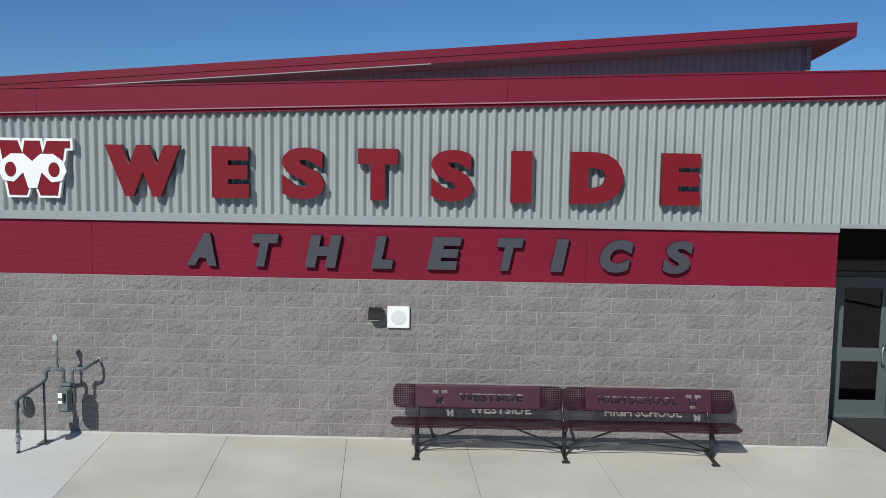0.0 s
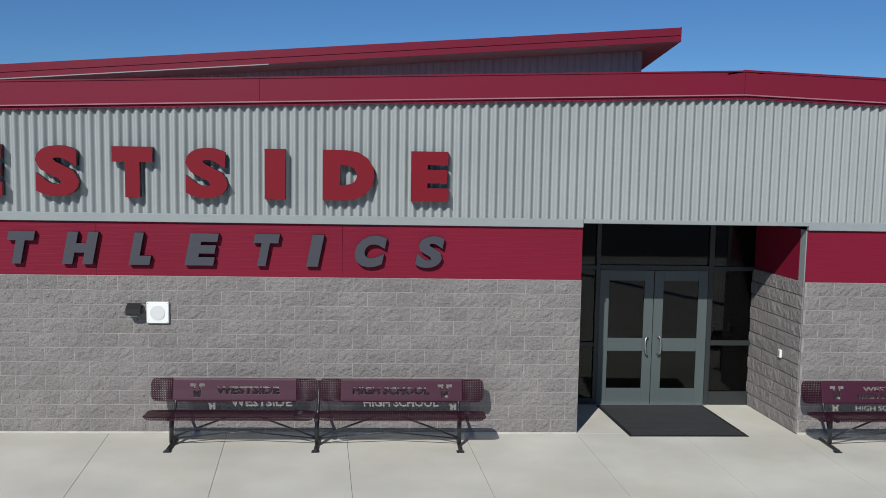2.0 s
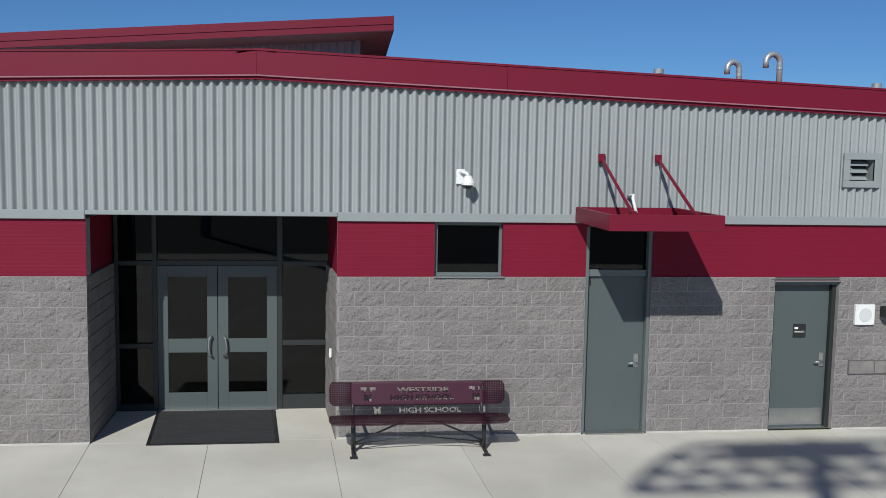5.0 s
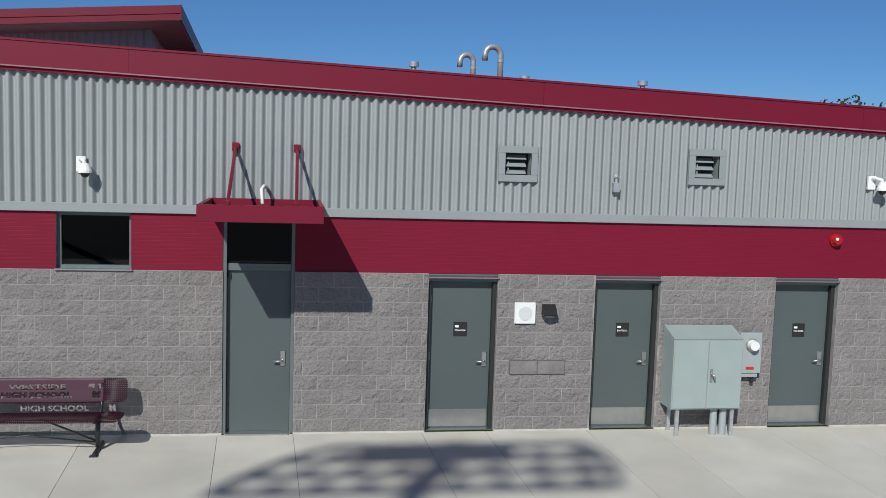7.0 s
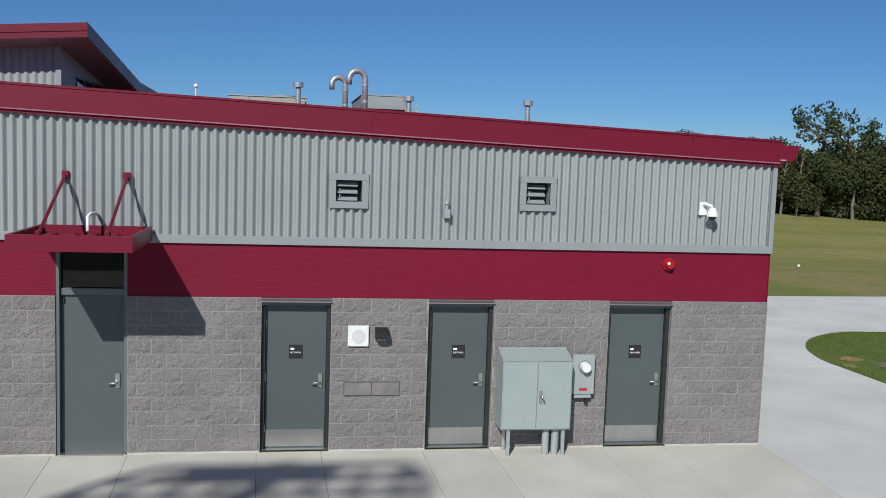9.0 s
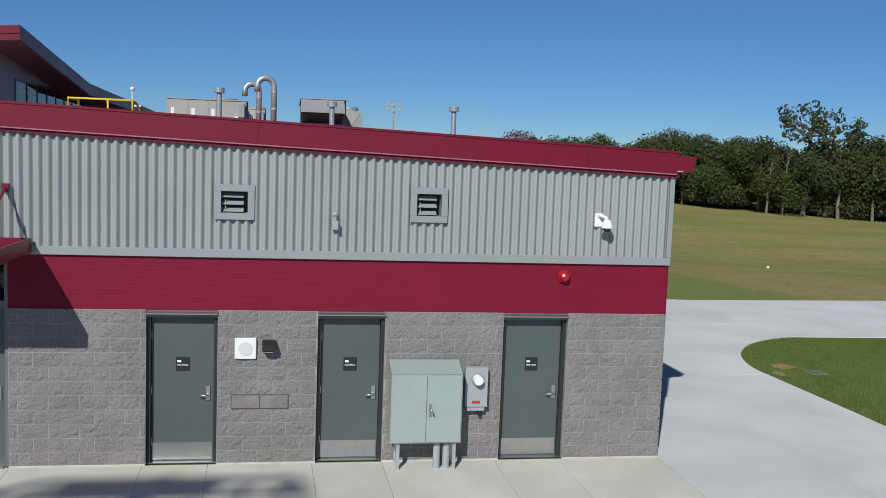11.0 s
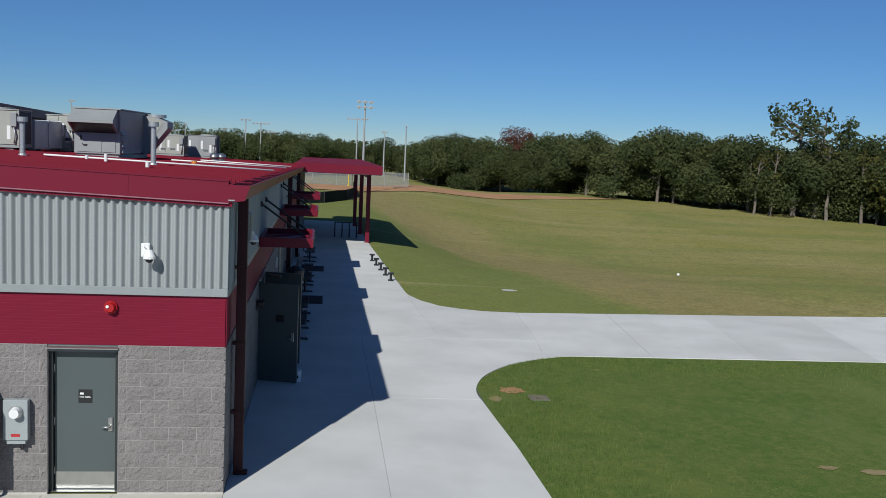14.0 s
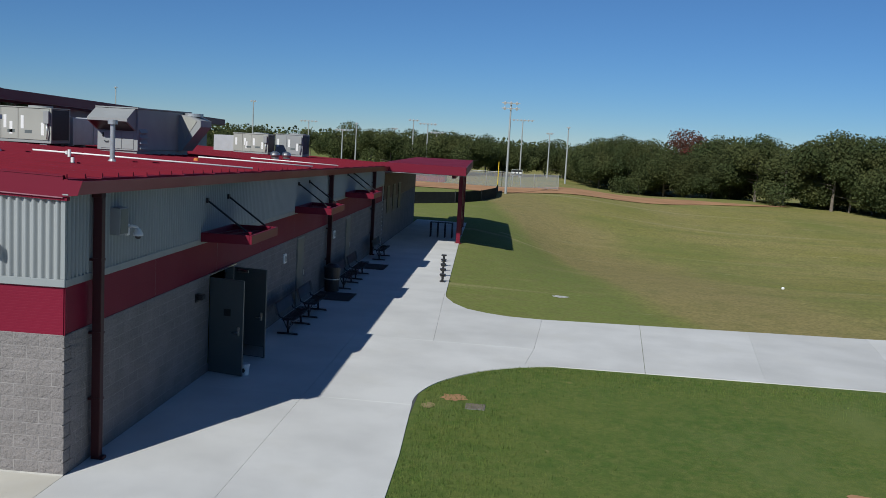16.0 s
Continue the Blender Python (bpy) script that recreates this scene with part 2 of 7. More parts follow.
def strip(m, lo, hi, amount, colour, wander=9.0, lean=0.155, soft=(1.5, 4.0)):
    """A long uneven patch between two slanting lines, with wandering edges."""
    t = m.node_tree
    b = t.nodes["Principled BSDF"]
    geo = t.nodes.new("ShaderNodeNewGeometry")
    src = b.inputs["Base Color"].links[0].from_socket
    sp = t.nodes.new("ShaderNodeSeparateXYZ")
    t.links.new(geo.outputs["Position"], sp.inputs[0])
    sl = t.nodes.new("ShaderNodeMath")
    sl.operation = "MULTIPLY_ADD"
    sl.inputs[1].default_value = lean
    t.links.new(sp.outputs["Y"], sl.inputs[0])
    t.links.new(sp.outputs["X"], sl.inputs[2])
    n = t.nodes.new("ShaderNodeTexNoise")
    n.inputs["Scale"].default_value = 0.11
    n.inputs["Detail"].default_value = 7
    n.inputs["Roughness"].default_value = 0.7
    t.links.new(geo.outputs["Position"], n.inputs["Vector"])
    ma = t.nodes.new("ShaderNodeMath")
    ma.operation = "MULTIPLY_ADD"
    ma.inputs[1].default_value = wander
    t.links.new(n.outputs["Fac"], ma.inputs[0])
    t.links.new(sl.outputs[0], ma.inputs[2])
    sides = []
    for a, c in ((lo - soft[0], lo + soft[0]), (hi + soft[1], hi - soft[1])):
        r = t.nodes.new("ShaderNodeMapRange")
        r.inputs["From Min"].default_value, r.inputs["From Max"].default_value = a + wander / 2, c + wander / 2
        t.links.new(ma.outputs[0], r.inputs["Value"])
        sides.append(r)
    mu = t.nodes.new("ShaderNodeMath")
    mu.operation = "MULTIPLY"
    t.links.new(sides[0].outputs[0], mu.inputs[0])
    t.links.new(sides[1].outputs[0], mu.inputs[1])
    am = t.nodes.new("ShaderNodeMath")
    am.operation = "MULTIPLY"
    am.inputs[1].default_value = amount
    t.links.new(mu.outputs[0], am.inputs[0])
    mx = t.nodes.new("ShaderNodeMix")
    mx.data_type = "RGBA"
    mx.inputs["B"].default_value = (*colour, 1)
    t.links.new(am.outputs[0], mx.inputs["Factor"])
    t.links.new(src, mx.inputs["A"])
    t.links.new(mx.outputs["Result"], b.inputs["Base Color"])


def field_material():
    """Worn autumn turf: a green hollow, straw-coloured wear, dry flecks and pale mowing lines."""
    m = mat("worn_autumn_turf", (0.275, 0.255, 0.072), 0.95, bump=0.9, bscale=5, fine=0.75, spec=0.1, scale=0.09, col2=(0.35, 0.295, 0.118))
    layer(m, 0.028, (1.4, 1.0, 1), 25, 0.48, 0.64, 0.8, (0.18, 0.215, 0.052))
    layer(m, 0.06, (0.22, 2.2, 1), 4, 0.50, 0.62, 0.5, (0.175, 0.215, 0.056), 3)
    strip(m, 15.5, 22.5, 0.7, (0.31, 0.24, 0.108), 3.0, soft=(0.5, 2.2))
    strip(m, -60.0, 15.2, 0.9, (0.172, 0.212, 0.055), 2.2, soft=(1.0, 0.9))
    layer(m, 0.35, (0.6, 1.2, 1), -20, 0.54, 0.70, 0.5, (0.31, 0.255, 0.12))
    layer(m, 0.9, (1.0, 1.0, 1), 0, 0.50, 0.72, 0.5, (0.12, 0.145, 0.044))
    layer(m, 0.10, (0.10, 3.0, 1), 3, 0.62, 0.66, 0.5, (0.40, 0.35, 0.18), 2)
    layer(m, 0.5, (0.35, 1.6, 1), 6, 0.69, 0.73, 0.75, (0.50, 0.45, 0.27), 3)
    layer(m, 2.2, (1.0, 1.0, 1), 15, 0.42, 0.70, 0.45, (0.20, 0.175, 0.075), 4)
    layer(m, 7.0, (1.0, 1.0, 1), 0, 0.42, 0.66, 0.5, (0.115, 0.125, 0.036), 3)
    return m


layer(GRASS, 0.35, (1, 1, 1), 30, 0.45, 0.68, 0.7, (0.150, 0.175, 0.045))
layer(GRASS, 1.3, (1, 1.2, 1), 10, 0.52, 0.70, 0.6, (0.070, 0.120, 0.026))
layer(GRASS, 9.0, (1, 1, 1), 0, 0.44, 0.68, 0.4, (0.060, 0.098, 0.022), 3)
layer(GRASS, 0.22, (1, 0.6, 1), 50, 0.52, 0.66, 0.5, (0.155, 0.185, 0.060), 4)
layer(GRASS, 0.8, (1, 1, 1), 70, 0.66, 0.74, 0.7, (0.33, 0.27, 0.12))
layer(CONCRETE, 0.35, (1, 1, 1), 20, 0.52, 0.66, 0.55, (0.57, 0.56, 0.52))
layer(OLDCONCRETE, 0.5, (1, 1, 1), 40, 0.48, 0.66, 0.6, (0.52, 0.485, 0.40))
layer(OLDCONCRETE, 7.0, (1, 1, 1), 0, 0.66, 0.74, 0.3, (0.38, 0.36, 0.32))
layer(CONCRETE, 6.0, (1, 1, 1), 0, 0.68, 0.74, 0.25, (0.42, 0.41, 0.38))
ASPHALT = mat("worn_asphalt", (0.055, 0.055, 0.057), 0.9, var=0.25, scale=0.4, bump=0.5, bscale=60, fine=0.2, spec=0.2)
FIELD = field_material()


# ---- mesh helpers ----
def part(name, bm, material, parent=None, label=""):
    me = bpy.data.meshes.new(name)
    bm.to_mesh(me)
    bm.free()
    for m in material if isinstance(material, (list, tuple)) else (material,):
        me.materials.append(m)
    ob = new(name, me)
    if parent:
        ob.parent = parent
    if label:
        ob["label"] = label
    return ob


def thing(name, label, category, at=(0, 0, 0), group="", kind="", rz=0):
    ob = new(name)
    ob.empty_display_size = 0.1
    ob.matrix_basis = pose(*at, 0, 0, rz)
    return tagged(ob, label, category, group, kind)


def box(bm, x0, x1, y0, y1, z0, z1, bevel=0.0):
    b = bmesh.new()
    r = bmesh.ops.create_cube(b, size=1)
    for v in r["verts"]:
        v.co = Vector(((x0 + x1) / 2 + v.co.x * (x1 - x0), (y0 + y1) / 2 + v.co.y * (y1 - y0), (z0 + z1) / 2 + v.co.z * (z1 - z0)))
    if bevel:
        bmesh.ops.bevel(b, geom=b.edges[:], offset=bevel, segments=1, affect="EDGES")
    merge(bm, b)
    return bm


def merge(bm, b, m=None):
    if m is not None:
        bmesh.ops.transform(b, matrix=m, verts=b.verts)
    me = bpy.data.meshes.new("tmp")
    b.to_mesh(me)
    b.free()
    bm.from_mesh(me)
    bpy.data.meshes.remove(me)


def bx(x0, x1, y0, y1, z0, z1, bevel=0.0):
    return box(bmesh.new(), x0, x1, y0, y1, z0, z1, bevel)


def rod(bm, a, b, r, seg=10, r2=None):
    """A round bar from a to b."""
    a, b = Vector(a), Vector(b)
    d = b - a
    t = bmesh.new()
    bmesh.ops.create_cone(t, cap_ends=True, segments=seg, radius1=r, radius2=r if r2 is None else r2, depth=d.length)
    q = d.to_track_quat("Z", "Y").to_matrix().to_4x4()
    merge(bm, t, Matrix.Translation((a + b) / 2) @ q)
    return bm


def tube(bm, pts, r, seg=10):
    """A round pipe through points, with closed ends."""
    pts = [Vector(p) for p in pts]
    rings = []
    up = Vector((0.13, 0.21, 1)).normalized()
    for i, p in enumerate(pts):
        d = (pts[min(i + 1, len(pts) - 1)] - pts[max(i - 1, 0)]).normalized()
        s = d.cross(up)
        if s.length < 1e-3:
            s = d.cross(Vector((1, 0, 0)))
        s.normalize()
        u = s.cross(d)
        rings.append([bm.verts.new(p + r * (math.cos(2 * math.pi * k / seg) * s + math.sin(2 * math.pi * k / seg) * u)) for k in range(seg)])
        up = u
    for a, b in zip(rings, rings[1:]):
        for k in range(seg):
            bm.faces.new((a[k], a[(k + 1) % seg], b[(k + 1) % seg], b[k])).smooth = True
    bm.faces.new(rings[0][::-1])
    bm.faces.new(rings[-1])
    return bm


def arc(c, u, v, r, a0, a1, n=8):
    c, u, v = Vector(c), Vector(u), Vector(v)
    return [c + r * (math.cos(radians(a0 + (a1 - a0) * i / n)) * u + math.sin(radians(a0 + (a1 - a0) * i / n)) * v) for i in range(n + 1)]


def prism(bm, outline, y0, y1):
    """An outline in x and z, drawn out from y0 to y1."""
    f = [bm.verts.new((x, y0, z)) for x, z in outline]
    k = [bm.verts.new((x, y1, z)) for x, z in outline]
    n = len(outline)
    bm.faces.new(f)
    bm.faces.new(k[::-1])
    for i in range(n):
        bm.faces.new((f[i], k[i], k[(i + 1) % n], f[(i + 1) % n]))
    bmesh.ops.recalc_face_normals(bm, faces=bm.faces[:])
    return bm


def prism_y(bm, outline, x0, x1):
    """An outline in y and z, drawn out from x0 to x1."""
    f = [bm.verts.new((x0, y, z)) for y, z in outline]
    k = [bm.verts.new((x1, y, z)) for y, z in outline]
    n = len(outline)
    bm.faces.new(f)
    bm.faces.new(k[::-1])
    for i in range(n):
        bm.faces.new((f[i], k[i], k[(i + 1) % n], f[(i + 1) % n]))
    bmesh.ops.recalc_face_normals(bm, faces=bm.faces[:])
    return bm


def raw(name, verts, faces, material, parent=None, smooth=False):
    me = bpy.data.meshes.new(name)
    me.from_pydata(verts, [], faces)
    me.materials.append(material)
    if smooth:
        me.shade_smooth()
    ob = new(name, me)
    if parent:
        ob.parent = parent
    return ob


def S(v):
    v = min(1.0, max(0.0, v))
    return v * v * (3 - 2 * v)


# ---- plan ----
COURSE, UNIT = 0.2032, 0.4064
RED0, RED1, TRIM1 = 2.235, 2.985, 3.105
XL, XR = -34.0, 0.0            # front wall, left and right ends
YB = 33.0                       # far end of the building
RIDGE, RIDGEZ, ZR, ZL_SLOPE = -14.9, 5.185, 4.675, 0.034
REC0, REC1, RECY = -17.09, -13.845, 1.63     # entrance recess
SKEW = 0.085                    # the paving joints and the recess run a little off square
OPENINGS = [(REC0, REC1, 0.0, RED1), (-12.53, -11.58, RED0, RED1), (-10.415, -9.465, 0.0, RED1),
            (-7.645, -6.665, 0.0, RED0), (-5.26, -4.29, 0.0, RED0), (-2.53, -1.54, 0.0, RED0)]
SIDE_OPENINGS = [(6.75, 8.65, 0.0, 2.235)]


ROOF_FALL = 0.02               # the roof also drops towards the rear


def roof_z(x):
    """Top of the front fascia."""
    if x < RIDGE:
        return RIDGEZ - ZL_SLOPE * (RIDGE - x)
    return RIDGEZ + (ZR - RIDGEZ) * (x - RIDGE) / (0.0 - RIDGE)


def fall(x):
    """Cross-fall of the paving and lawn, away from the building's corner."""
    return -0.0105 * min(max(x, 0.0), 20.0)


def ground_z(x, y):
    w = S((y - 45) / 35)
    u = S((y - 19) / 34) * ((1 - w) * S((x - 4.0) / 7) + w * S((x - 2) / 25))
    g = -u * (1.55 + 0.25 * S((x - 3) / 20))
    if x > 4:
        g -= 0.05 * S((x - 4) / 3) * S((y - 17) / 3) * (1 - S((y - 60) / 20))
    g += 0.9 * S((y - 60) / 60) * S((x - 4) / 10) * (1 - S((x - 25) / 45))
    g -= 0.75 * S((y - 101 - 0.7 * max(0.0, x - 4)) / 14)
    return g + fall(x) * (1 - 0.7 * S((y - 40) / 40)) - 0.02 + 0.10 * u * noise.noise(Vector((x * 0.05, y * 0.05, 0)))


def holes(x0, x1, z0, z1, opens):
    """Rectangles that fill x0..x1, z0..z1 round the openings."""
    xs = sorted({x0, x1, *[v for a, b, c, d in opens for v in (a, b) if x0 < v < x1]})
    out = []
    for a, b in zip(xs, xs[1:]):
        cuts = sorted((max(c, z0), min(d, z1)) for p, q, c, d in opens if p < (a + b) / 2 < q and d > z0 and c < z1)
        z = z0
        for c, d in cuts:
            if c > z + 1e-4:
                out.append((a, b, z, c))
            z = max(z, d)
        if z1 > z + 1e-4:
            out.append((a, b, z, z1))
    return out

# ---- ground and paving ----
def ground():
    bm = bmesh.new()
    xs = [-400, -250, -150, -90, -60] + list(np.arange(-48, 60.1, 2.0)) + [70, 80, 95, 110, 130, 160, 200, 260, 400]
    ys = [-300, -150, -80, -50] + list(np.arange(-30, 60.1, 2.0)) + list(range(64, 141, 4)) + [150, 165, 200, 260, 400, 900]
    g = [[bm.verts.new((x, y, ground_z(x, y))) for x in xs] for y in ys]
    for j in range(len(ys) - 1):
        for i in range(len(xs) - 1):
            f = bm.faces.new((g[j][i], g[j][i + 1], g[j + 1][i + 1], g[j + 1][i]))
            f.smooth = True
            f.material_index = 2 if ys[j] < -19 else (1 if (ys[j] < 11 and xs[i] > 3) else 0)
    tagged(part("ground", bm, [FIELD, GRASS, ASPHALT]), "broad mown field of worn autumn turf sloping away", "ground", kind="structure")


ground()
pavement = thing("pavement", "pale broom-finished concrete paving with saw-cut joints", "pavement", kind="structure")


def slab_poly(outline, material=CONCRETE, z=0.0, depth=0.12):
    """A concrete slab with a small arris, from an outline in x and y."""
    bm = bmesh.new()
    n = len(outline)
    c = Vector((sum(p[0] for p in outline) / n, sum(p[1] for p in outline) / n, 0))
    top, mid, low = [], [], []
    for x, y in outline:
        d = (c - Vector((x, y, 0)))
        d = d / max(d.length, 1e-6) * 0.003
        h = z + fall(x)
        top.append(bm.verts.new((x + d.x, y + d.y, h)))
        mid.append(bm.verts.new((x, y, h - 0.003)))
        low.append(bm.verts.new((x, y, h - depth)))
    bm.faces.new(top)
    for a, b in ((top, mid), (mid, low)):
        for i in range(n):
            bm.faces.new((a[i], b[i], b[(i + 1) % n], a[(i + 1) % n]))
    bmesh.ops.recalc_face_normals(bm, faces=bm.faces[:])
    return part("slab", bm, material, pavement)


GAP = 0.0025
JX = [-34.5, -33.6, -31.95, -30.3, -28.65, -27.0, -25.38, -23.72, -22.08, -20.4, -18.72, -17.09, -15.55, -13.92, -12.2, -10.47, -9.46, -7.69, -6.78, -5.31, -4.29, -2.6, -1.6, 0.0]


def jx(x, y):
    """A joint that meets the wall at x, where it passes y."""
    return x - y * SKEW * min(1.0, max(0.0, -x / 22.0))


for a, b in zip(JX, JX[1:]):
    for c, d in ((-7.4, 0.0), (-13.0, -7.4), (-20.0, -13.0)):
        slab_poly([(jx(a, c) + GAP, c + GAP), (jx(b, c) - GAP, c + GAP), (jx(b, d) - GAP, d), (jx(a, d) + GAP, d)], OLDCONCRETE if b > -26.5 else CONCRETE)
slab_poly([(REC0 + 0.01, 0.003), (REC1 - 0.01, 0.003), (REC1 - 0.01 - SKEW * 1.7, 1.70), (REC0 + 0.01, 1.70)], OLDCONCRETE)
EDGE = [(5.16, -20), (5.05, -1), (4.98, 2.4), (4.89, 4.2), (4.80, 5.9), (4.93, 6.85), (5.28, 7.80), (5.98, 8.85), (6.86, 9.62), (7.95, 10.15)]
slab_poly([(0.004, -20), (2.56, -20), (2.50, 5.6), (0.004, 5.6)])
slab_poly([(2.565, -20)] + EDGE[:4] + [(4.825, 5.6), (2.505, 5.6)])
slab_poly([(0.004, 5.605), (2.50, 5.605), (2.46, 12), (0.004, 12)])
def rounded(p, n=5):
    """Points of a smooth curve through p, without its first and last."""
    out = []
    for i in range(1, len(p) - 2):
        a, b, c, d = [Vector((*q, 0)) for q in p[i - 1:i + 3]]
        for k in range(n):
            s = k / n
            v = 0.5 * (2 * b + (c - a) * s + (2 * a - 5 * b + 4 * c - d) * s * s + (3 * b - a - 3 * c + d) * s ** 3)
            out.append((v.x, v.y))
    return out + [p[-2]]


slab_poly([(2.505, 5.605), (4.82, 5.605)] + rounded(EDGE[3:] + [(8.9, 10.2)]) + [(7.2, 10.1), (7.45, 12), (2.465, 12)])
slab_poly([(0.004, 12.005), (4.66, 12.005), (4.30, 20.0), (0.004, 20.0)])
slab_poly([(4.665, 12.005), (7.45, 12.005), (7.75, 16.48), (6.67, 16.55), (5.95, 16.85), (5.27, 17.35), (4.75, 18.25), (4.42, 19.3), (4.34, 20.0), (4.305, 20.0)])
CROSS = [(7.95, 7.75), (10.27, 10.9), (13.3, 14.4), (17.0, 18.3), (20.4, 21.9), (23.8, 25.4), (27.2, 28.8), (30.6, 32.2), (38.0, 39.0)]
slab_poly([(7.205, 10.1), (7.95, 10.15), (10.26, 10.23), (10.89, 16.82), (7.755, 16.48), (7.455, 12)])
for (a, p), (b, q) in zip(CROSS[1:], CROSS[2:]):
    slab_poly([(a + 0.0015, 10.15 + 0.034 * (a - 7.95)), (b - 0.0005, 10.15 + 0.034 * (b - 7.95)), (q - 0.0005, 16.48 + 0.11 * (q - 7.75)), (p + 0.0015, 16.48 + 0.11 * (p - 7.75))])
for i in range(4):
    a, b = 20.005 + 4.4 * i, 20.0 + 4.4 * (i + 1)
    slab_poly([(0.004, a), (4.34 - 0.18 * i, a), (4.16 - 0.18 * i, b), (0.004, b)])
slab_poly([(0.004, 37.7), (3.62, 37.7), (3.3, 49), (0.004, 49)])
bm = bx(0.0, 4.86, -19.9, 16.4, -0.10, -0.005)
for v in bm.verts:
    v.co.z += fall(v.co.x) - 0.006
joint_bed = part("joint_filler", bm, JOINT, pavement, "dark joint filler")
joint_bed = part("joint_filler", bx(-34.4, -0.001, -19.9, 0.0, -0.10, -0.005), JOINT, pavement, "dark joint filler")


# ---- building shell ----
wall_front = thing("wall_front", "grey split-face block wall under a crimson metal band", "wall", kind="structure")
wall_side = thing("wall_side", "shaded grey block side wall under a crimson metal band", "wall", kind="structure")
for a, b, c, d in holes(XL, XR - 0.03, 0.0, RED0, OPENINGS):
    part("mortar_backing", bx(a, b, 0.0042, 0.25, c, d), MORTAR, wall_front, "pale mortar joints")
for a, b, c, d in holes(XL, XR - 0.03, RED0, RED1, OPENINGS):
    part("band_backing", bx(a, b, 0.055, 0.25, c, d), GREYTRIM, wall_front)
# dressed reveals of the block openings
for a, b, c, d in OPENINGS[3:]:
    part("lintel", bx(a - 0.0, b + 0.0, 0.03, 0.25, d, d + 0.05), REDPANEL, wall_front)


def ribbed_band(x0, x1, z0, z1, y, ribs=15):
    """Metal siding with fine level ribs."""
    bm = bmesh.new()
    prof = []
    n = max(1, round(ribs * (z1 - z0) / 0.75))
    for i in range(n):
        za, zb = z0 + (z1 - z0) * i / n, z0 + (z1 - z0) * (i + 1) / n
        h = zb - za
        prof += [(y, za), (y, za + h * 0.80), (y + 0.0007, za + h * 0.86), (y + 0.0007, za + h * 0.96)]
    prof.append((y, z1))
    va = [bm.verts.new((x0, p, q)) for p, q in prof]
    vb = [bm.verts.new((x1, p, q)) for p, q in prof]
    for i in range(len(prof) - 1):
        bm.faces.new((va[i], vb[i], vb[i + 1], va[i + 1]))
    return bm


for a, b, c, d in holes(XL, XR, RED0, RED1, OPENINGS):
    n = max(1, round((b - a) / 3.4))
    for i in range(n):
        p, q = a + (b - a) * i / n, a + (b - a) * (i + 1) / n
        part("band_panel", ribbed_band(p, q - (0.004 if i < n - 1 else 0), c, d, 0.02), REDPANEL, wall_front)


def corrugated(x0, x1, z0, ztop, y, pitch=0.1258, amp=0.030):
    """Upright wavy sheet between x0 and x1; ztop gives its upper edge."""
    n = max(4, int(round((x1 - x0) / pitch * 10)))
    v, f = [], []
    for i in range(n + 1):
        x = x0 + (x1 - x0) * i / n
        w = math.cos(2 * math.pi * x / pitch)
        yy = y - amp * (w - 0.15 * w * w)
        v += [(x, yy, z0), (x, yy, ztop(x))]
        if i:
            k = 2 * i
            f.append((k - 2, k, k + 1, k - 1))
    return v, f


upper_wall = thing("upper_wall", "light grey corrugated metal siding below the roof", "wall", kind="structure")
LOUVRES = [(-6.735, -6.18, 3.525, 4.015), (-3.985, -3.44, 3.55, 4.055)]
x = XL
PANEL = 0.1258 * 7
while x < XR - 0.07:
    e = min(x + PANEL, XR - 0.06)
    cuts = [x] + sorted(c for a, b, _, _ in LOUVRES for c in (a + 0.04, b - 0.04) if x < c < e) + [e]
    v, f = [], []
    for a, b in zip(cuts, cuts[1:]):
        gap = [(c + 0.04, d - 0.04) for p, q, c, d in LOUVRES if p < a + 0.01 and b - 0.01 < q]
        spans = [(TRIM1 - 0.01, lambda q: roof_z(q) - 0.30)]
        if gap:
            spans = [(TRIM1 - 0.01, lambda q: gap[0][0]), (gap[0][1], lambda q: roof_z(q) - 0.30)]
        for low, top in spans:
            v2, f2 = corrugated(a, b, low, top, 0.0)
            f += [tuple(k + len(v) for k in face) for face in f2]
            v += v2
    raw("siding_sheet", v, f, GREYRIB, upper_wall, smooth=True)
    x = e
prism_pts = [(XL, TRIM1), (XR - 0.02, TRIM1), (XR - 0.02, ZR - 0.3), (RIDGE, RIDGEZ - 0.3), (XL, roof_z(XL) - 0.3)]
part("siding_backing", prism(bmesh.new(), prism_pts, 0.26, 0.30), GREYTRIM, upper_wall)
for a, b, c in ((XL, REC0, RED1), (REC0 + 0.002, REC1 - 0.002, 3.045), (REC1, XR + 0.01, RED1)):
    part("base_trim", bx(a, b, -0.025, 0.06, c, TRIM1, 0.006), GREYTRIM, upper_wall, "flat grey metal base trim")
part("corner_trim", bx(XR - 0.062, XR + 0.01, -0.022, 0.05, TRIM1 + 0.002, ZR - 0.28, 0.004), GREYTRIM, upper_wall, "flat grey corner trim")
part("fascia_shadow_trim", prism(bmesh.new(), [(XL, roof_z(XL) - 0.36), (RIDGE, RIDGEZ - 0.36), (0.05, ZR - 0.36), (0.05, ZR - 0.30), (RIDGE, RIDGEZ - 0.30), (XL, roof_z(XL) - 0.30)], -0.06, 0.04), REDPANEL, upper_wall, "crimson trim under the eave")

